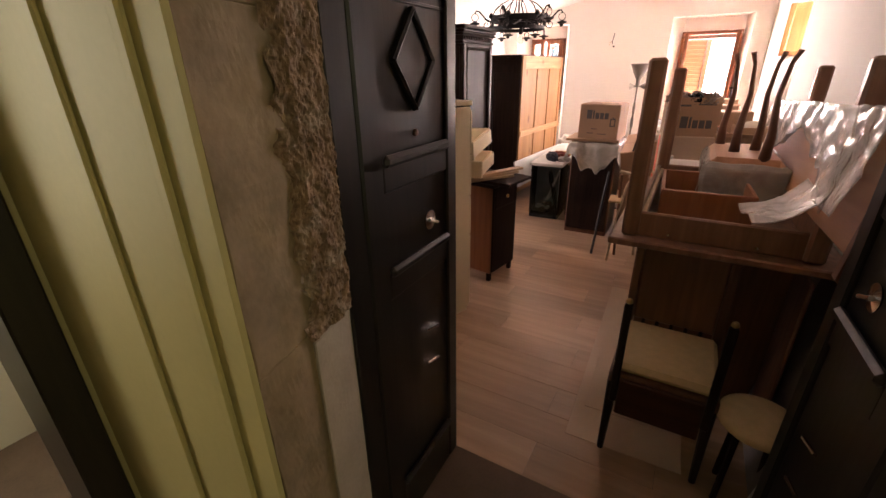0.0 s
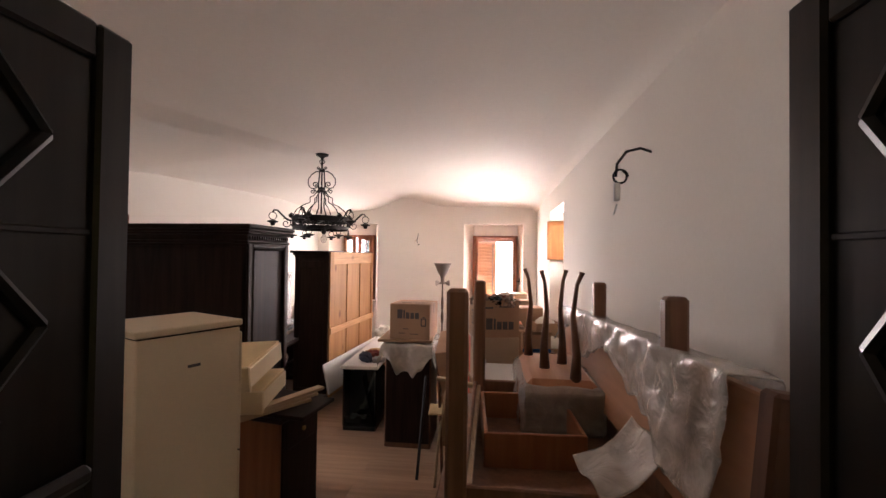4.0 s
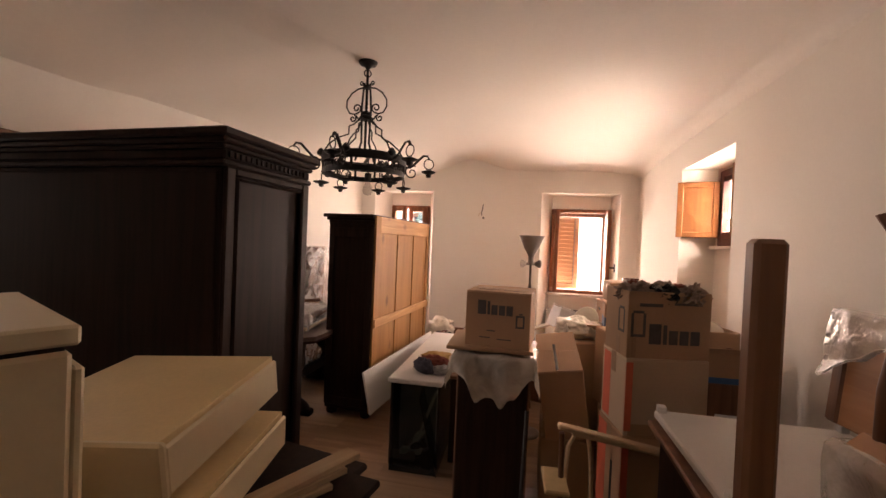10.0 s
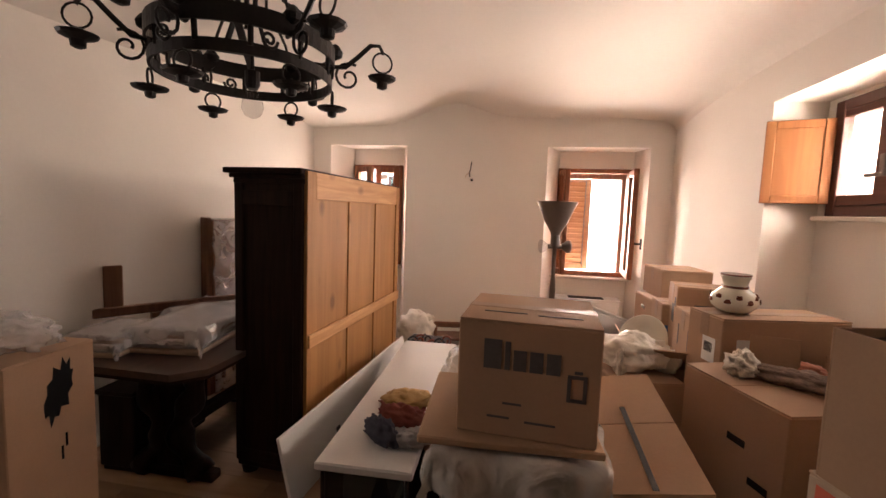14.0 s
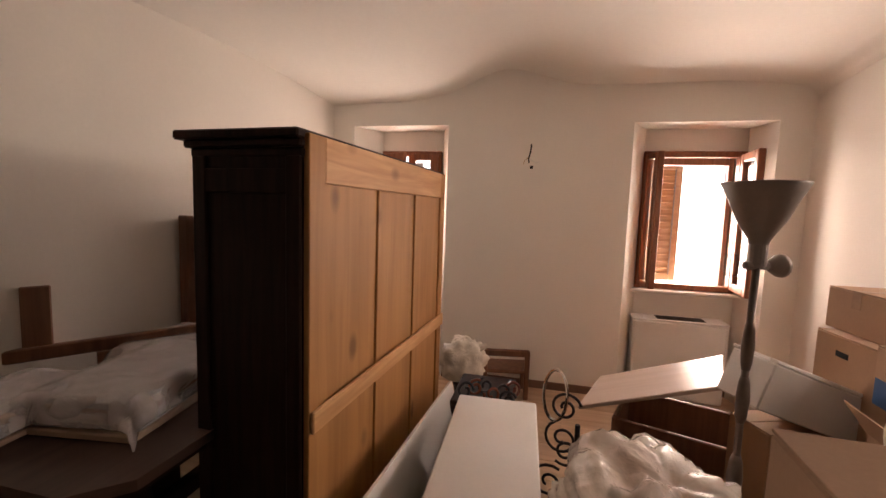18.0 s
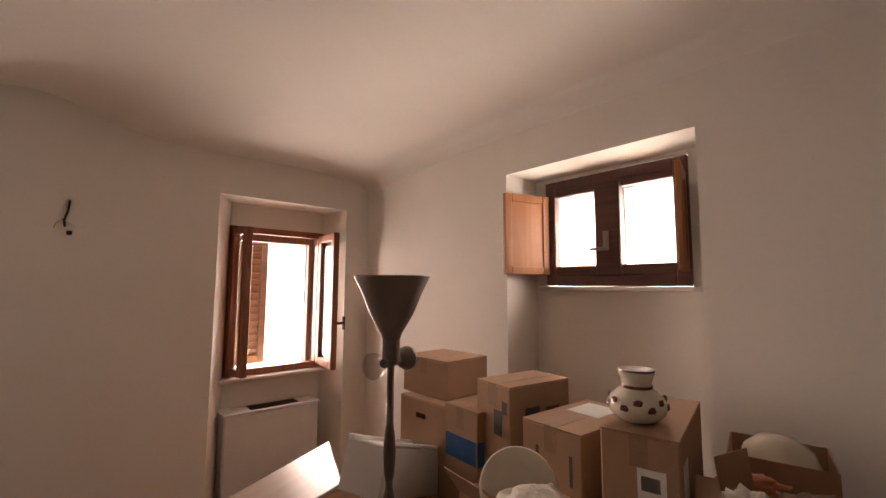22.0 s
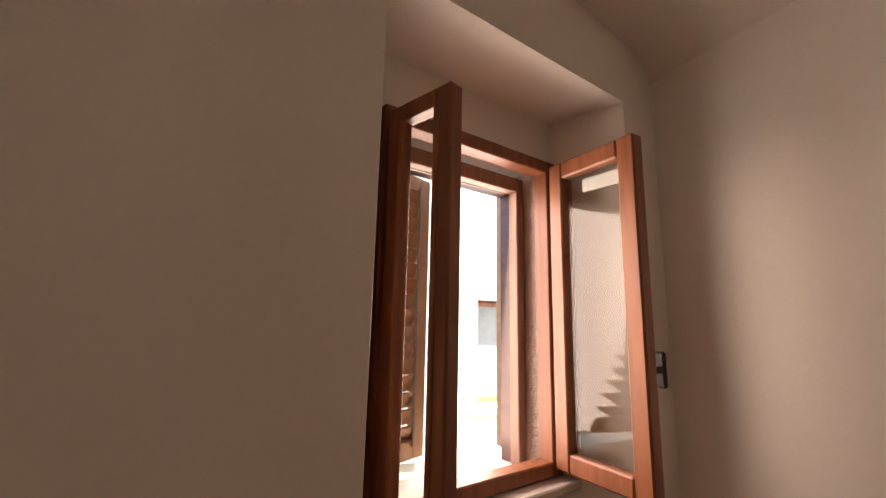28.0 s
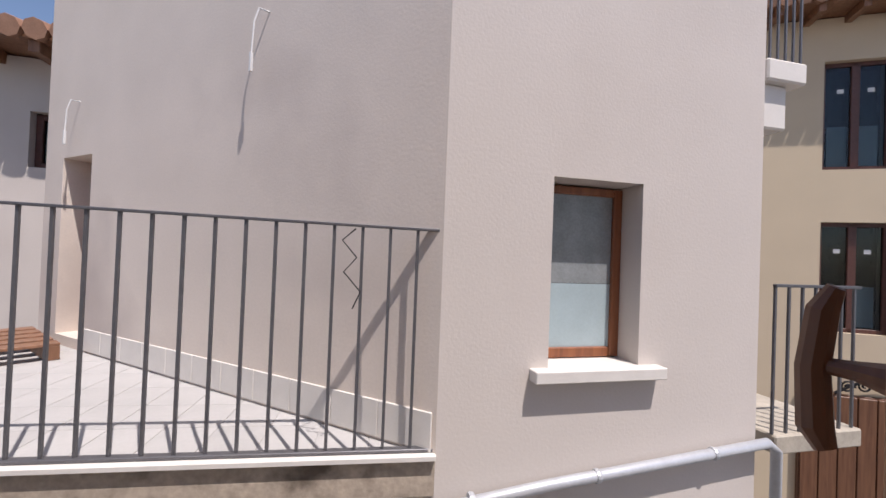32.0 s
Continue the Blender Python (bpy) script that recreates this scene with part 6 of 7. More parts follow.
bmesh.ops.subdivide_edges(b2, edges=b2.edges, cuts=9, use_grid_fill=True)
for v in b2.verts:
    q = v.co * 11
    v.co += Vector((noise.noise(q), noise.noise(q + Vector((7, 0, 0))), 0.6 * noise.noise(q + Vector((0, 9, 0))))) * 0.014
part("sheet", b2, BUBBLE, wr, "", True)

# padded panel in bubble wrap on the upturned table
pn = thing("headboard", 0.565, 3.02, 1.055, -0.6, "wooden headboard panel half unwrapped from bubble wrap", "headboard", "", -3, 7)
moulded_box(pn, "panel", -0.02, 0.02, 0.0, 2.22, 0.06, 0.42, HEADWOOD, 0.005)
moulded_box(pn, "end_post", -0.028, 0.028, -0.02, 0.035, -0.005, 0.435, MIDWOOD, 0.008)
moulded_box(pn, "end_post", -0.028, 0.028, 2.18, 2.24, 0.06, 0.435, MIDWOOD, 0.008)
wr2 = thing("bubble_wrap", 0.56, 4.17, 0.985, -0.6, "bubble wrap hanging over the headboard", "bubble wrap", "", -3, 7)


def hang(x, y):
    k = noise.noise((x * 6, y * 5, 2.2)) * 0.03 + noise.noise((x * 17, y * 15, 4.2)) * 0.012
    z = 0.46 - max(0, abs(x) - 0.03)
    drop = 0.15 + 0.24 * min(1, max(0, (-0.72 - y) / 0.20)) + 0.06 * math.sin(y * 7.0) + 0.05 * noise.noise((y * 9, 0, 7))
    px = math.copysign(min(abs(x), 0.03) + 0.02 + abs(k) + (0.10 * max(0, abs(x) - 0.2) if x < 0 else 0), x)
    return px, y, max(z, 0.46 - drop) + k * 0.3


part("sheet", sheet(0.66, 2.16, 48, 90, hang, 0.004), BUBBLE, wr2, "", True)
wr3 = thing("bubble_wrap", 0.46, 3.52, 0.99, 20, "torn flap of bubble wrap curling forward", "bubble wrap")
part("sheet", sheet(0.22, 0.24, 26, 26, lambda x, y: (x + 0.05 * math.sin(y * 5), y, 0.10 + 0.9 * (x + 0.12) ** 2 * 1.6 + 0.30 * max(0, x) + noise.noise((x * 9, y * 9, 1)) * 0.025), 0.004), BUBBLE, wr3, "", True)

# chairs in front of the upturned table
def dining_chair(x, y, rz, seat_mat, label):
    c = thing("dining_chair", x, y, 0, rz, label, "chair", "dark dining chairs")
    part("seat", box(-0.19, 0.19, -0.19, 0.20, 0.43, 0.475, 0.018), seat_mat, c, "cream upholstered seat")
    part("seat_frame", box(-0.20, 0.20, -0.20, 0.21, 0.375, 0.43, 0.008), MIDWOOD, c)
    for sx in (-1, 1):
        part("leg", tube(bmesh.new(), [(sx * 0.18, -0.18, 0.38), (sx * 0.185, -0.19, 0.0)], [0.022, 0.014], 8), DARKWOOD, c)
        part("leg", box(sx * 0.185 - 0.018, sx * 0.185 + 0.018, 0.18, 0.215, 0, 0.90, 0.006), MIDWOOD, c)
        part("finial", lathe(bmesh.new(), [(0.004, 0.0), (0.015, 0.008), (0.012, 0.022), (0.002, 0.028)], 10, (sx * 0.185, 0.197, 0.897)), BRASS, c)
        part("front_post", box(sx * 0.17 - 0.015, sx * 0.17 + 0.015, -0.225, -0.195, 0.30, 0.77, 0.006), DARKWOOD, c)
        part("finial", lathe(bmesh.new(), [(0.004, 0.0), (0.014, 0.008), (0.011, 0.020), (0.002, 0.026)], 10, (sx * 0.17, -0.21, 0.768)), BRASS, c)
    part("backrest", box(-0.167, 0.167, 0.188, 0.206, 0.49, 0.86, 0.008), MIDWOOD, c)
    part("apron", box(-0.155, 0.155, -0.222, -0.202, 0.24, 0.42, 0.006), REDBROWN, c, "dark red-brown front board")
    for k in range(5):
        part("spindle", tube(bmesh.new(), [(-0.12 + 0.06 * k, 0.197, 0.44), (-0.12 + 0.06 * k, 0.197, 0.57)], 0.008, 7), DARKWOOD, c)
    part("stretcher", box(-0.18, 0.18, -0.01, 0.01, 0.16, 0.185, 0.004), DARKWOOD, c)
    return c


dining_chair(0.21, 3.37, 0, CREAM, "dark dining chair with a cream upholstered seat")
st = thing("stool", 0.545, 3.20, 0, 0, "low round stool with a cream padded seat", "stool")
part("seat", lathe(bmesh.new(), [(0.004, 0.36), (0.125, 0.36), (0.14, 0.375), (0.135, 0.40), (0.11, 0.412), (0.004, 0.418)], 26), CREAM, st, "", True)
for k in range(4):
    a = k * math.pi / 2 + 0.7
    part("leg", tube(bmesh.new(), [(0.08 * math.cos(a), 0.08 * math.sin(a), 0.37), (0.10 * math.cos(a), 0.10 * math.sin(a), 0)], 0.012), DARKWOOD, st)
cs = thing("cardboard_sheet", 0.03, 3.90, 0.001, 2, "flat sheet of pale cardboard on the floor", "cardboard")
moulded_box(cs, "sheet", -0.19, 0.30, -0.72, 0.92, 0, 0.004, CARD_PALE, 0.001)
moulded_box(cs, "sheet", -0.14, 0.22, -0.50, 0.40, 0.0045, 0.008, CARD_PALE, 0.001)
lp = thing("board", 0.60, 3.42, 0.002, 0, "grey-green board leaning against the wall side", "board", "", 0, 9)
moulded_box(lp, "panel", -0.008, 0.008, -0.22, 0.34, 0, 0.86, GREYM, 0.002)
moulded_box(lp, "edge_strip", -0.012, 0.010, -0.228, -0.221, 0, 0.86, WHITE2, 0.002)

# white tray-table upside down and pale folding bars behind the table
wt = thing("coffee_table", 0.31, 4.96, 0.932, 1, "white coffee table top upside down with small corner blocks", "table")
moulded_box(wt, "panel", -0.30, 0.32, -0.30, 0.30, 0, 0.03, WHITE2)
for sx, sy in ((-0.28, 0.28), (0.30, 0.28), (0.02, 0.285), (-0.28, -0.28)):
    moulded_box(wt, "corner_block", sx - 0.015, sx + 0.015, sy - 0.015, sy + 0.015, 0.03, 0.055, PLASTICWHITE, 0.003)
sp = thing("low_cabinet", 0.30, 4.97, 0, 0, "dark brown low cabinet under the white tabletop", "cabinet")
moulded_box(sp, "carcass", -0.28, 0.30, -0.26, 0.25, 0, 0.905, DARKWOOD)
moulded_box(sp, "top", -0.32, 0.33, -0.29, 0.27, 0.905, 0.929, MIDWOOD)
fc = thing("folding_chair", -0.05, 5.40, 0.0, 4, "pale wooden folding chair standing folded among cartons", "chair", "", 0, 0)
part("rail", box(-0.29, 0.30, -0.022, 0.022, -0.011, 0.011, 0.005), PALEWOOD, fc).matrix_basis = pose(0.0, 0.0, 0.755, 0, 9, 0)
part("rail", box(-0.24, 0.26, -0.016, 0.016, -0.010, 0.010, 0.004), PALEWOOD, fc).matrix_basis = pose(0.02, 0.07, 0.715, 0, 8, 0)
part("bent_back", tube(bmesh.new(), [(-0.29, -0.06, 0.0), (-0.26, 0.0, 0.40), (-0.22, 0.12, 0.66), (-0.17, 0.16, 0.735), (-0.13, 0.17, 0.72), (-0.11, 0.17, 0.60), (-0.08, 0.16, 0.0)], 0.010, 10), PALEWOOD, fc, "", True)
part("seat", box(-0.34, -0.24, -0.10, 0.10, 0.42, 0.44, 0.006), CREAM, fc, "cream seat").matrix_basis = pose(0.0, 0.0, 0.13, 0, 0, 0)
for x in (-0.27, 0.24):
    part("leg", tube(bmesh.new(), [(x, -0.01, 0.78 - 0.15 * (x + 0.3)), (x + 0.03, 0.10, 0.0)], 0.012, 8), PALEWOOD if x > 0 else MIDWOOD, fc)
lb = thing("long_bar", -0.42, 5.55, 0.0, 25, "dark metal bar leaning on the cabinet", "bar")
part("bar", tube(bmesh.new(), [(-0.12, -0.10, 0.0), (0.02, 0.16, 0.72)], 0.012, 8), IRON, lb)

# ---- west side: dark table, wrapped goods ----
tb = thing("dining_table", -2.60, 7.28, 0, 0, "black-brown refectory table with carved pedestal legs", "table")
oct_pts = [(-0.42, -0.66), (-0.30, -0.78), (0.30, -0.78), (0.42, -0.66), (0.42, 0.72), (-0.42, 0.72)]
part("tabletop", slab_poly(oct_pts, 0.715, 0.75), WALNUT, tb)
part("tabletop_edge", slab_poly([(x * 0.96, y * 0.98) for x, y in oct_pts], 0.69, 0.714), DARKWOOD, tb)
for y in (-0.45, 0.45):
    for s in (-1, 1):
        part("carved_leg", tube(bmesh.new(), [(s * (0.105 + 0.05 * math.sin(f * 7.2) + 0.16 * max(0, f - 0.72)), y, 0.69 - 0.66 * f) for f in (k / 18 for k in range(19))], [0.062 + 0.016 * math.sin(k * 1.15) for k in range(19)], 12), DARKWOOD, tb, "", True)
    part("foot_bar", box(-0.29, 0.29, y - 0.04, y + 0.04, 0, 0.06, 0.012), DARKWOOD, tb)
part("stretcher", box(-0.03, 0.03, -0.42, 0.42, 0.22, 0.30, 0.01), DARKWOOD, tb)
for y in (-0.45, 0.45):
    part("carved_panel", box(-0.09, 0.09, y - 0.025, y + 0.025, 0.06, 0.69, 0.012), DARKWOOD, tb)
for nm, x, y, z, rx_, ry_, rz_, sd, lab in (("wrapped_parcel", -2.58, 7.03, 0.751, 0.26, 0.42, 0.072, 2.7, "flat parcel wrapped in milky plastic on the table"),
                                            ("wrapped_parcel", -2.86, 6.75, 0.751, 0.17, 0.22, 0.062, 5.9, "flat parcel wrapped in clear plastic on the table"),
                                            ("wrapped_parcel", -2.86, 7.45, 0.751, 0.22, 0.30, 0.052, 7.3, "parcel wrapped in milky plastic on the table")):
    o = thing(nm, x, y, z, 8, lab, "parcel", "wrapped parcels")
    for j in range(5):
        q = part("wrapped_board", box(-rx_ * 0.74, rx_ * (0.74 - 0.05 * (j % 3)), -ry_ * (0.74 - 0.04 * (j % 2)), ry_ * 0.74, 0, rz_ * 0.33, 0.004), (CARD_PALE, GREYCLOTH, WHITE2, CARD, GREYCLOTH)[j], o)
        q.matrix_basis = pose(0, 0, 0.002 + j * rz_ * 0.385, 0, 0, (0, 3, -2, 4, -3)[j])
    wrap = part("film", drape(rx_ * 1.5, ry_ * 1.5, 0.085, sd, 0.032), FILM, o, "crumpled clear plastic", True)
    wrap.location.z = rz_ * 1.95
# Added dark box that darkens the dim space under the table.
uc = thing("under_table_filler", -2.88, 7.10, 0, 3, "dark box added to fill the vague dark under the table", "chest")
moulded_box(uc, "body", -0.16, 0.06, -0.33, 0.30, 0.03, 0.46, DARKWOOD)
moulded_box(uc, "lid", -0.175, 0.075, -0.345, 0.315, 0.462, 0.485, DARKWOOD)
moulded_box(uc, "plinth", -0.15, 0.05, -0.32, 0.29, 0.0, 0.029, DARKWOOD)
be = thing("bed_rail", -3.10, 7.21, 0.755, -36, "long brown wooden bed rail lying across the parcels", "bed rail", "", 0, 0)
part("rail", box(-0.02, 0.02, -0.42, 0.60, 0.075, 0.135, 0.006), MIDWOOD, be)
part("upright", box(-0.021, 0.004, -0.245, -0.145, 0.10, 0.40, 0.005), LEGWOOD, be)
part("rest_block", box(-0.03, 0.03, 0.3, 0.4, -0.004, 0.075, 0.003), MIDWOOD, be)
part("rest_block", box(-0.03, 0.03, 0.0, 0.08, -0.004, 0.075, 0.003), MIDWOOD, be)
tc = carton(-2.79, 6.19, 0.0, 6, 0.42, 0.38, 0.93, "tall torn carton behind the armoire", tape=False, marks=[("e", 0.04, 0.50, 0.010, 0.06, BLACKM), ("e", 0.02, 0.45, 0.010, 0.06, BLACKM)])
# Ragged black plate paints the darkness inside the tear; the side stays whole.
tear = bmesh.new()
ring = [(a, 1 + 0.35 * noise.noise((3 * math.cos(a), 3 * math.sin(a), 2.0)) + 0.12 * (-1) ** k) for k, a in enumerate(2 * math.pi * j / 22 for j in range(22))]
rims = [[tear.verts.new((x, 0.02 + 0.055 * r * math.cos(a) + 0.03 * math.sin(a), 0.76 + 0.12 * r * math.sin(a))) for a, r in ring] for x in (0.2102, 0.2116)]
for k in range(22):
    tear.faces.new((rims[0][k], rims[0][(k + 1) % 22], rims[1][(k + 1) % 22], rims[1][k]))
tear.faces.new(rims[1])
part("torn_hole", tear, BLACKM, tc, "ragged tear with its dark inside painted black")
o = thing("wrapped_parcel", -2.80, 6.18, 0.936, 12, "parcel in crumpled clear plastic on the carton", "parcel", "wrapped parcels")
part("film", lump(0.19, 0.15, 0.075, 3.9, 0.40, 34, 18, 2.8), FILM, o, "", True)
wm = thing("wrapped_cabinet", west_x(8.05) + 0.12, 8.05, 0, -4.5, "tall narrow cabinet wrapped in milky plastic against the wall", "cabinet")
moulded_box(wm, "side", -0.10, -0.03, -0.31, -0.26, 0, 1.46, MIDWOOD)
moulded_box(wm, "carcass", -0.10, -0.01, -0.26, 0.26, 0, 1.44, MIDWOOD)
part("film", sheet(1.40, 0.66, 60, 40, lambda u, v: (0.005 + 0.055 * max(0, 1 - (abs(v) / 0.31) ** 4) + abs(noise.noise((u * 5, v * 5, 3))) * 0.05, max(-0.30, min(0.30, v)) + noise.noise((u * 4, v * 9, 8)) * 0.012, 0.74 + u), 0.003), FILM, wm, "milky plastic sheet", True)
part("film_top", box(-0.11, 0.05, -0.27, 0.27, 1.442, 1.45, 0.003), FILM, wm)
cw = thing("carton", -2.99, 8.78, 0.0, 0, "small carton on a low shelf by the window", "cardboard box", "cartons")
part("body", box(-0.14, 0.14, -0.12, 0.12, 0.70, 0.92, 0.004), CARD, cw)
part("shelf", box(-0.18, 0.34, -0.2, 0.2, 0.0, 0.698, 0.006), MIDWOOD, cw)


# ---- outside: the alley and the house opposite ----
structure(part("ground", slab_poly([(-120, -120), (120, -120), (120, 160), (-120, 160)], -3.5, -3.3), ASPHALT), "stone-paved street and ground", "ground")
C0 = Vector((1.066, 11.47, 0))
FD = Vector((0.966, -0.258, 0)).normalized()       # along the house front
WD = Vector((-0.549, 0.836, 0)).normalized()       # along the recessed side wall
RD = Vector((-0.937, 0.349, 0)).normalized()       # along the terrace edge


def oblique(origin, along, inward):
    """A frame with x along a wall, y into it, z up."""
    m = Matrix((along, inward, Vector((0, 0, 1)))).transposed().to_4x4()
    m.translation = origin
    return m


F_IN = Vector((0.258, 0.966, 0))
house = new("house")
house.matrix_basis = oblique(C0, FD, F_IN)
tagged(house, "cream rendered house front with a small window and stone sill", "house")
FL, FT = 1.72, 6.4
wx0, wx1, wz0, wz1 = 0.512, 0.99, 0.775, 1.655
sx0, sx1, sz0, sz1 = 0.325, 0.60, 2.66, 2.93
bm = holed(bmesh.new(), 0, FL, -3.3, FT, 0, 0.20, [(wx0, wx1, wz0, wz1), (sx0, sx1, sz0, sz1)])
part("inner_wall", box(0, FL, 0.26, 0.30, -3.3, FT, 0), FACADE, house)
part("end_wall", box(FL - 0.2, FL, 0.201, 3.0, -3.3, FT, 0), FACADE, house)
part("wall", bm, FACADE, house)
bm = bmesh.new()
bx(bm, wx0, wx1, 0.2, 0.24, wz0, wz0 + 0.02)
for a, b, c, d in ((wx0 - 0.03, wx0, wz0, wz1), (wx1, wx1 + 0.03, wz0, wz1)):
    bx(bm, a, b, 0.19, 0.26, c, d)
part("reveal", bm, FACADE, house)
ow = new("window")
ow.parent = house
ow.matrix_basis = pose(wx0, 0.17, wz0 + 0.01)
ww, wh = wx1 - wx0, wz1 - wz0 - 0.02
for a, b, c, d in ((0, 0.035, 0, wh), (ww - 0.05, ww, 0, wh), (0.035, ww - 0.05, 0, 0.05), (0.035, ww - 0.05, wh - 0.04, wh)):
    part("window_frame", box(a, b, -0.02, 0.03, c, d, 0.004), WINWOOD, ow)
part("pane", box(0.035, ww - 0.05, 0.0, 0.006, 0.05, wh - 0.04, 0), DIMGLASS, ow)
part("sticker_or_shade", box(0.02, 0.06, -0.003, -0.001, 0.44, 0.50, 0), PAPER, ow)
part("pane_sheet", box(0.036, ww - 0.051, -0.0035, -0.001, 0.05, 0.37, 0), FROST, ow, "pale blue-grey frosted film")
# Upper pane's reflection is put in as a grey sheet on the glass.
part("pane_sheet", box(0.036, ww - 0.051, -0.0035, -0.001, 0.372, wh - 0.04, 0), PANE_REFLECT, ow, "grey sheet painted as the reflection in the upper pane")
# Black sheet paints the shade of the unlit room behind the pane.
part("room_shade_sheet", box(0.04, ww - 0.06, 0.07, 0.08, 0.06, wh - 0.05, 0), BLACKM, ow)
part("sill", box(wx0 - 0.09, wx1 + 0.11, -0.07, 0.165, wz0 - 0.05, wz0 + 0.005, 0.004), SILLSTONE, house, "pale stone sill")
star = new("air_vent")
star.parent = house
star.matrix_basis = pose((sx0 + sx1) / 2, 0.12, (sz0 + sz1) / 2)
part("vent_back", box(-0.14, 0.14, 0.06, 0.08, -0.14, 0.14, 0), SILLSTONE, star)
for k in range(4):
    o = part("vent_blade", box(-0.19, 0.19, -0.012, 0.012, -0.012, 0.012, 0.003), GREYM, star)
    o.matrix_basis = pose(0, 0, 0, 0, 45 + 90 * k)
part("hub", lathe(bmesh.new(), [(0.003, -0.01), (0.03, -0.008), (0.03, 0.02), (0.003, 0.022)], 12, m=Matrix.Rotation(radians(90), 4, "X")), GREYM, star)
pipe = thing("water_pipe", 0, 0, 0, 0, "galvanised water pipe running down the house front", "pipe")
pipe.matrix_basis = house.matrix_basis.copy()
part("pipe", tube(bmesh.new(), [(-0.35, -0.05, 0.18), (0.5, -0.05, 0.275), (1.74, -0.05, 0.375), (1.80, -0.05, 0.33), (1.80, -0.05, -3.0)], 0.026, 12), GALV, pipe, "", True)
for u in (0.15, 0.75, 1.4):
    part("clip", lathe(bmesh.new(), [(0.03, -0.012), (0.033, 0), (0.03, 0.012)], 12, m=Matrix.Translation((u, -0.05, 0.235 + u * 0.08)) @ Matrix.Rotation(radians(90), 4, "Y")), GALV, pipe)

side = new("house_wing")
side.matrix_basis = oblique(C0, WD, Vector((0.836, 0.549, 0)))
tagged(side, "grey-cream rendered wall of the recessed wing with a brown door", "house")
bm = holed(bmesh.new(), 0, 3.95, -3.3, 6.4, 0, 0.3, [(3.13, 3.62, 0.5, 1.96)])
part("wall", bm, FACADE_OLD, side)
part("door", box(3.13, 3.62, 0.2, 0.24, 0.5, 1.96, 0.004), WINWOOD, side)
for k in range(11):
    part("skirting_tile", box(0.02 + k * 0.282, 0.30 + k * 0.282, -0.012, -0.001, 0.432, 0.60, 0.003), SILLSTONE, side)
for u, z, lab in ((1.155, 2.60, 0.36), (3.37, 2.40, 0.3)):
    h = thing("wall_cable", 0, 0, 0, 0, "white lamp cable hanging from the outer wall", "cable", "cables on the outer wall")
    h.matrix_basis = side.matrix_basis @ Matrix.Translation((u, 0, z))
    part("cable", tube(bmesh.new(), [(0, 0.01, 0), (0.03, -0.05, 0.005), (0.04, -0.07, -0.08), (0.045, -0.075, -0.26)], 0.005), PLASTICWHITE, h)
    part("connector", box(0.036, 0.054, -0.084, -0.066, -0.36, -0.25, 0.003), PLASTICWHITE, h)

ter = new("terrace")
structure(ter, "tiled terrace slab with a stained stone edge", "terrace")
tm = oblique(C0, RD, Vector((0.349, 0.937, 0)))
P = lambda u, v: tuple((tm @ Vector((u, v, 0)))[:2])
part("slab", slab_poly([P(0, 0.0), P(3.4, 0.0), P(3.4, 4.2), P(-0.6, 4.2)], 0.25, 0.411), SLABFACE, ter)
part("support_wall", slab_poly([P(0, 0.1), P(3.4, 0.1), P(3.4, 0.4), P(0, 0.4)], -3.3, 0.27), FACADE, ter)
part("bedding", slab_poly([P(0.05, 0.07), P(3.38, 0.07), P(3.38, 4.1), P(-0.5, 4.1)], 0.4112, 0.4140), TILE, ter)
part("edge_course", slab_poly([P(0.0, -0.03), P(3.4, -0.03), P(3.4, 0.06), P(0, 0.06)], 0.412, 0.43), SILLSTONE, ter)

rail = thing("railing", 0, 0, 0, 0, "grey steel railing with square bars along the terrace", "railing")
rail.matrix_basis = tm.copy()
o = part("top_bar", box(-0.04, 3.3, 0.012, 0.042, -0.006, 0.006, 0.002), STEEL, rail)
o.matrix_basis = pose(0, 0, 1.379, 0, -1.0, 0)
part("bottom_bar", box(-0.02, 3.3, 0.008, 0.045, 0.431, 0.446, 0.002), STEEL, rail)
for k in range(28):
    u = -0.009 + k * 0.1167
    part("bar", box(u - 0.0065, u + 0.0065, 0.021, 0.034, 0.445, 1.374 + 0.0175 * u, 0.001), STEEL, rail)
wire = thing("loose_wire", 0, 0, 0, 0, "thin loose wire tangled on the railing", "wire")
wire.matrix_basis = tm @ Matrix.Translation((0.37, -0.01, 1.37))
part("wire", tube(bmesh.new(), [(0, 0.02, 0), (0.05, -0.01, -0.05), (-0.01, -0.01, -0.12), (0.04, -0.01, -0.18), (-0.03, -0.01, -0.26), (0.0, -0.01, -0.33)], 0.003, 6), IRON, wire)
pal = thing("pallet", 0, 0, 0, 0, "weathered wooden pallet on the terrace", "pallet")
pal.matrix_basis = Matrix.Translation((-1.35, 14.0, 0.42)) @ pose(0, 0, 0, 0, 0, 25)
for k in range(5):
    part("board", box(-0.5, 0.5, -0.4 + k * 0.19, -0.28 + k * 0.19, 0.10, 0.122, 0.003), LEGWOOD, pal)
for k in range(3):
    part("bearer", box(-0.5 + k * 0.46, -0.42 + k * 0.46, -0.4, 0.48, 0.0, 0.10, 0.003), LEGWOOD, pal)


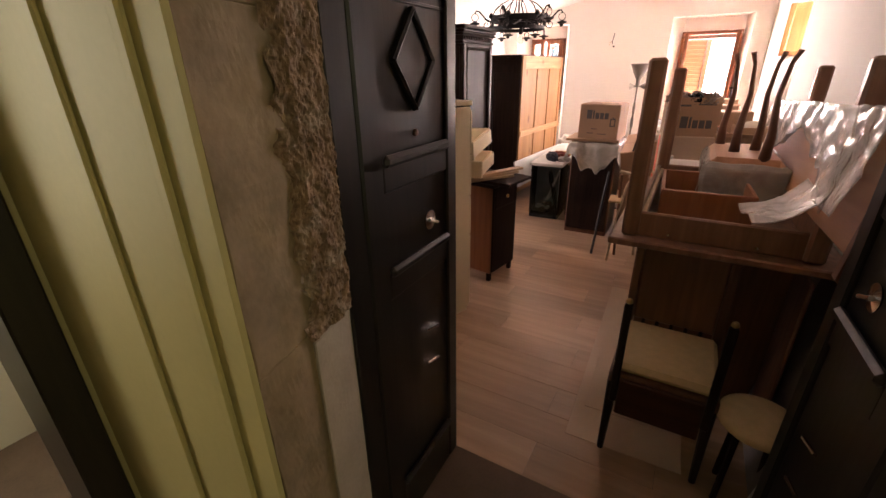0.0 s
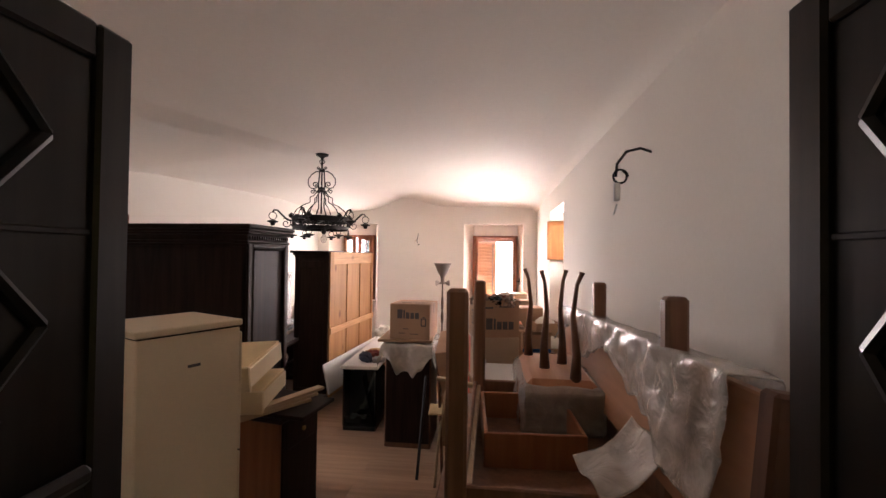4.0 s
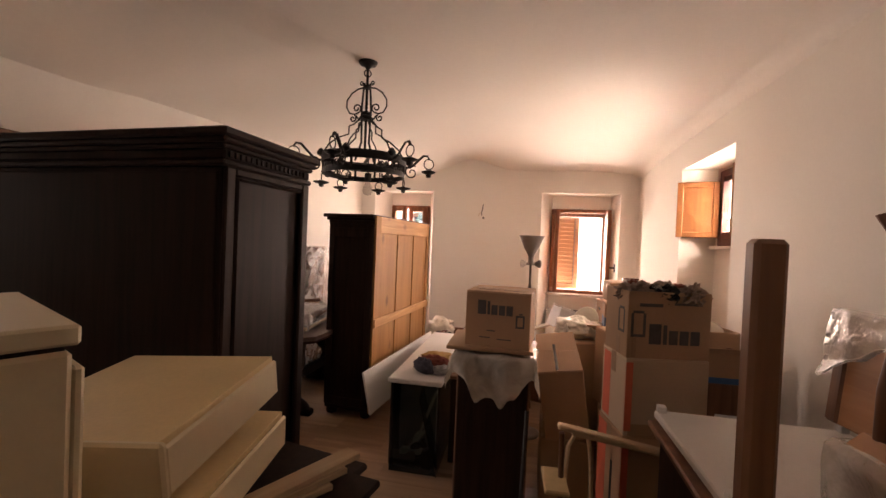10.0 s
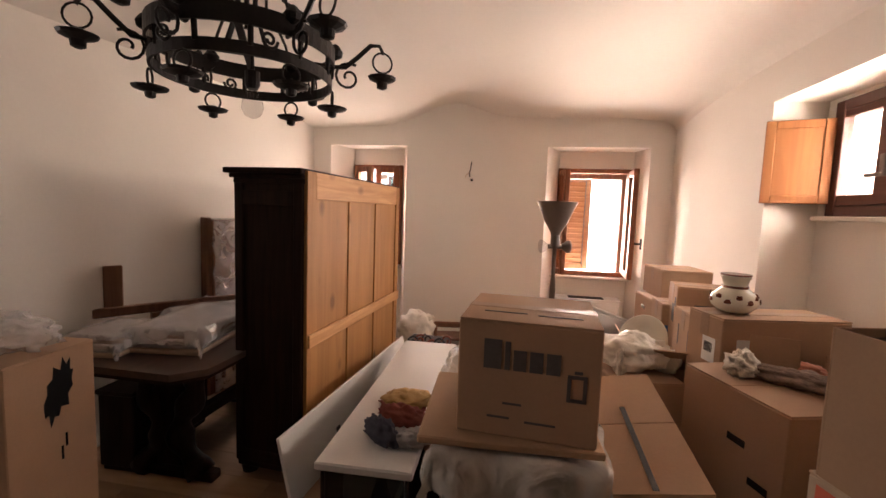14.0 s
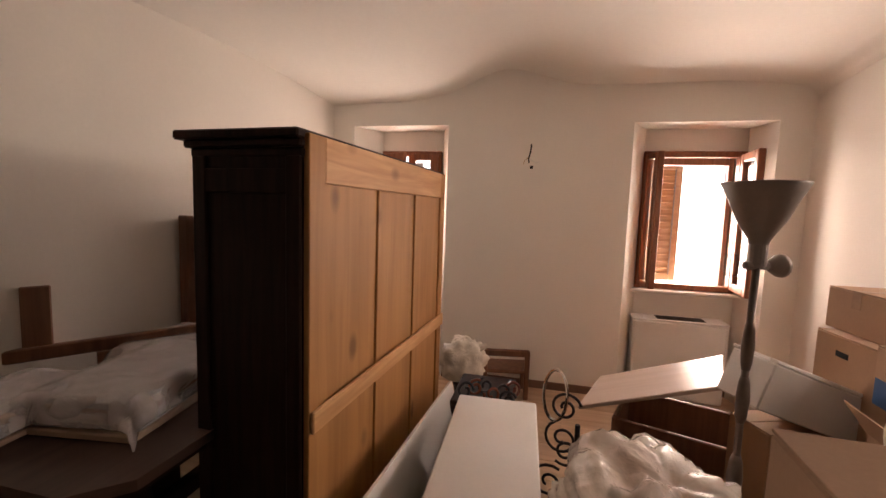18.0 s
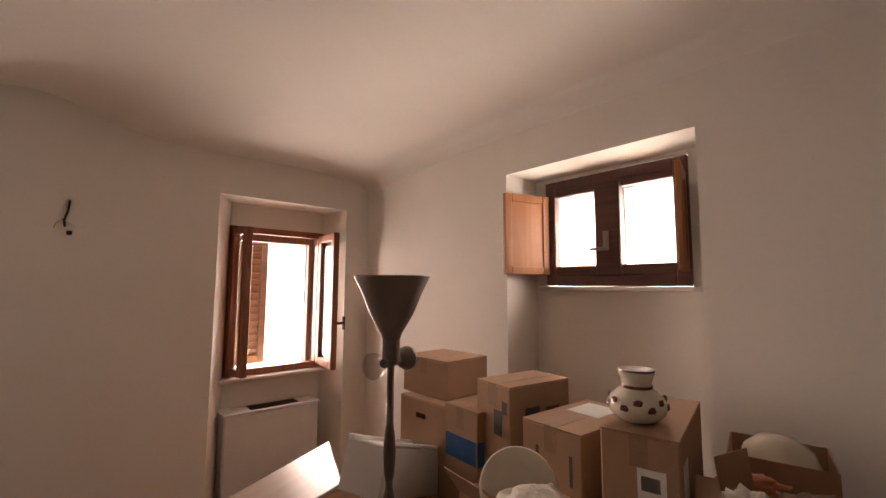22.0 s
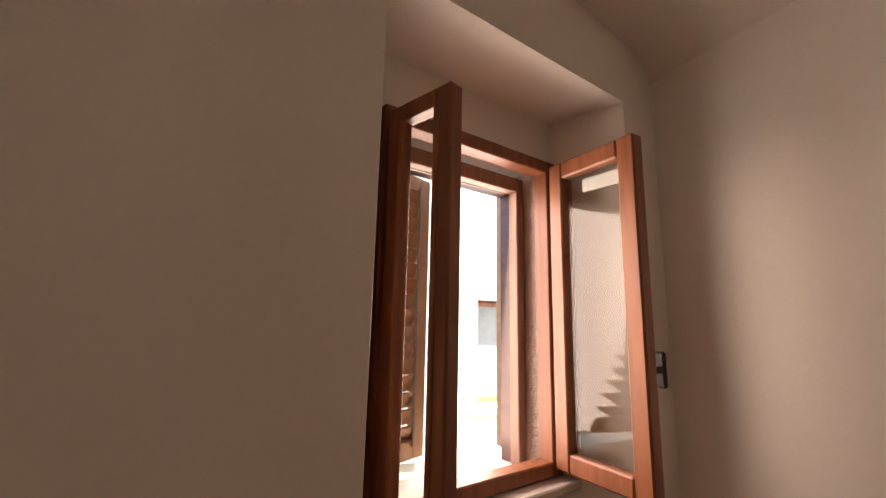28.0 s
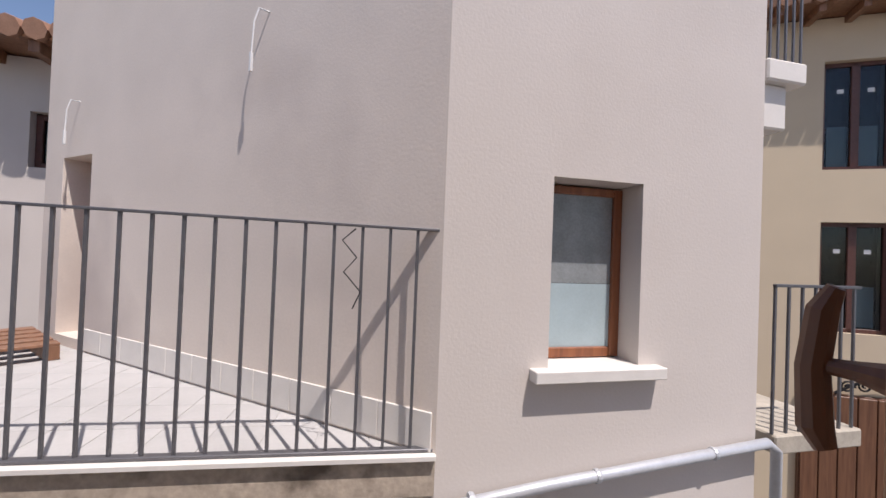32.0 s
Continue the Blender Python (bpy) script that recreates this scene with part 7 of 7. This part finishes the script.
def far_house(name, origin, along, length, z_top, label, material, windows, roof_dir, storey_door=False):
    h = new(name)
    inward = Vector((-along.y, along.x, 0))
    h.matrix_basis = oblique(Vector(origin), along, inward)
    tagged(h, label, "house")
    part("wall", box(0, length, 0.25, 4.0, -3.3, z_top, 0), material, h)
    bm = holed(bmesh.new(), 0, length, -3.3, z_top, 0, 0.249, [(u, u + ww_, z, z + hh) for u, z, ww_, hh in windows])
    part("front", bm, material, h)
    for wu, wz, wwid, whei in windows:
        w = new("window")
        w.parent = h
        w.matrix_basis = pose(wu, 0.12, wz)
        for a, b, c, d in ((0, 0.06, 0, whei), (wwid - 0.06, wwid, 0, whei), (wwid / 2 - 0.05, wwid / 2 + 0.05, 0, whei), (0.06, wwid - 0.06, 0, 0.06), (0.06, wwid - 0.06, whei - 0.06, whei)):
            part("window_frame", box(a, b, -0.03, 0.03, c, d, 0.004), DARKWIN, w)
        part("pane", box(0.06, wwid - 0.06, -0.004, 0.004, 0.06, whei - 0.06, 0), DIMGLASS, w)
        # The room's darkness is a black sheet set behind the glass.
        part("room_shade_sheet", box(0.06, wwid - 0.06, 0.10, 0.115, 0.02, whei - 0.02, 0), BLACKM, w)
        for u in (0.25, 0.68):
            part("sticker_or_shade", box(wwid * u, wwid * u + 0.08, -0.008, -0.005, whei * 0.72, whei * 0.72 + 0.06, 0), PAPER, w)
            part("curtain", box(wwid * u - 0.08, wwid * u + 0.16, 0.06, 0.065, 0.08, whei * 0.42, 0), PAPER, w)
        for a, b, c, d in ((-0.10, 0, -0.1, whei + 0.1), (wwid, wwid + 0.10, -0.1, whei + 0.1), (0, wwid, whei, whei + 0.1), (0, wwid, -0.1, 0)):
            part("surround", box(a, b, -0.025, 0.0, c, d, 0.006), material, h)
    for k in range(int(length / 0.5) + 1):
        part("rafter", box(k * 0.5, k * 0.5 + 0.09, -0.42, 0.3, z_top - 0.09, z_top + 0.02, 0.004), LEGWOOD, h)
    part("eaves_board", box(-0.2, length + 0.2, -0.45, 3.0, z_top + 0.02, z_top + 0.05, 0), LEGWOOD, h)
    for k in range(int(length / 0.2) + 2):
        bm = tube(bmesh.new(), [(-0.2 + k * 0.2, -0.52, z_top + 0.08), (-0.2 + k * 0.2, 3.2, z_top + 0.95)], [0.095, 0.085], 8)
        part("roof_tile", bm, ROOF, h)
    return h


ochre = far_house("house", (6.3, 14.2, 0), Vector((0.70, -0.714, 0)), 5.5, 4.93, "ochre rendered house with tall brown windows and a tiled eave", FACADE2, [(2.28, 0.38, 0.84, 1.58), (2.28, 2.72, 0.84, 1.58), (4.1, 0.38, 0.84, 1.58), (4.1, 2.72, 0.84, 1.58)], 1)
far_house("house", (-8.5, 17.2, 0), Vector((0.97, -0.24, 0)), 7.9, 3.05, "cream house beyond the terrace with a tiled eave", FACADE, [(7.30, 1.98, 0.42, 0.55), (4.3, 1.2, 0.9, 1.3)], 1)
gut = thing("gutter_pipe", 0, 0, 0, 0, "black downpipe on the far cream house", "pipe")
part("pipe", tube(bmesh.new(), [(-2.62, 15.35, 3.5), (-2.70, 15.45, 3.3), (-2.72, 15.5, 0.4)], 0.05, 10), IRON, gut, "", True)
gate = part("gate", box(2.05, 3.6, -0.06, -0.002, -3.3, -0.48, 0.004), MIDWOOD, ochre, "large brown wooden gate")
for k in range(7):
    part("board", box(2.07 + k * 0.22, 2.275 + k * 0.22, -0.085, -0.061, -3.25, -0.5, 0.005), MIDWOOD, gate)
for k in range(5):
    part("fanlight_scroll", tube(bmesh.new(), spiral((2.6 + 0.2 * k, -0.08, -0.36 + 0.03 * (2 - abs(k - 2))), 0.09, 1.6, k, ((1, 0, 0), (0, 0, 1)), 20, 0.2), 0.014, 6), IRON, ochre)
part("fanlight_arch", tube(bmesh.new(), [(2.45, -0.08, -0.46), (2.75, -0.08, -0.27), (3.05, -0.08, -0.21), (3.35, -0.08, -0.27), (3.6, -0.08, -0.46)], 0.02, 8), IRON, ochre)
downpipe = thing("downpipe", 0, 0, 0, 0, "white downpipe on the corner of the house", "pipe")
downpipe.matrix_basis = house.matrix_basis.copy()
part("pipe", tube(bmesh.new(), [(1.755, 0.10, 2.25), (1.76, 0.10, 0.40), (1.76, 0.10, -3.2)], 0.028, 10), PLASTICWHITE, downpipe, "", True)
for z in (1.9, 1.2, 0.6):
    part("bracket", box(1.715, 1.80, 0.09, 0.11, z, z + 0.02, 0.002), GALV, downpipe)
# balcony beyond the house front
bal = thing("balcony", 0, 0, 0, 0, "small stone balcony with a steel railing", "balcony")
bal.matrix_basis = oblique(Vector((3.40, 11.34, -0.21)), Vector((0.966, -0.258, 0)), Vector((0.258, 0.966, 0)))
part("slab", box(0.0, 0.75, -0.15, 1.4, 0.30, 0.42, 0.01), SLAB, bal)
part("top_bar", box(0, 0.75, -0.13, -0.105, 1.36, 1.38, 0.002), STEEL, bal)
for k in range(7):
    part("bar", box(0.0 + k * 0.115, 0.016 + k * 0.115, -0.125, -0.109, 0.42, 1.36, 0.001), STEEL, bal)
up = thing("balcony", 0, 0, 0, 0, "white upper balcony with thin bars on the side of the house", "balcony")
up.matrix_basis = oblique(Vector((2.80, 11.10, 0)), Vector((0.966, -0.258, 0)), Vector((0.258, 0.966, 0)))
part("slab", box(0.02, 0.30, -0.05, 0.9, 2.30, 2.42, 0.01), SILLSTONE, up)
part("bracket", box(0.05, 0.22, 0.0, 0.14, 2.05, 2.30, 0.01), SILLSTONE, up)
for k in range(5):
    part("bar", tube(bmesh.new(), [(0.05 + 0.055 * k, -0.03, 2.42), (0.05 + 0.055 * k, -0.03, 3.2)], 0.008, 6), STEEL, up)
part("top_bar", box(0.02, 0.30, -0.045, -0.02, 3.2, 3.22, 0.002), STEEL, up)

# ---- pieces of the floors, last ----
rng = random.Random(5)
plank_me = None
floor_ob = bpy.data.objects["floor"]
for j in range(34):
    y0 = 2.86 + j * 0.2015
    x = -3.85 + (0.61 * (j % 2)) + rng.uniform(-0.1, 0.1)
    if x > -3.85:
        x -= 1.22
    while x < 1.1:
        if plank_me is None:
            b = box(0, 1.2015, 0, 0.2002, -0.004, 0.0, 0.0007)
            plank_me = bpy.data.meshes.new("plank")
            b.to_mesh(plank_me)
            b.free()
            plank_me.materials.append(PLANK)
        if x + 1.2 > west_x(y0) - 0.1:
            o = new("plank", plank_me)
            o.parent = floor_ob
            o.location = (x, y0, rng.uniform(-0.0004, 0.0))
        x += 1.203
tile_me = None
for i in range(14):
    for j in range(13):
        u, v = 0.05 + i * 0.262 * 0.9, 0.06 + j * 0.30
        if u > 3.2:
            continue
        c = tm @ Vector((u + 0.13, v + 0.15, 0))
        if (c - C0).dot(Vector((0.836, 0.549, 0))) > 0.14:
            continue
        if tile_me is None:
            b = box(0, 0.232, 0, 0.296, 0, 0.006, 0.001)
            tile_me = bpy.data.meshes.new("tile")
            b.to_mesh(tile_me)
            b.free()
            tile_me.materials.append(TILE)
        o = new("tile", tile_me)
        o.parent = ter
        o.matrix_basis = tm @ Matrix.Translation((u, v, 0.4115))
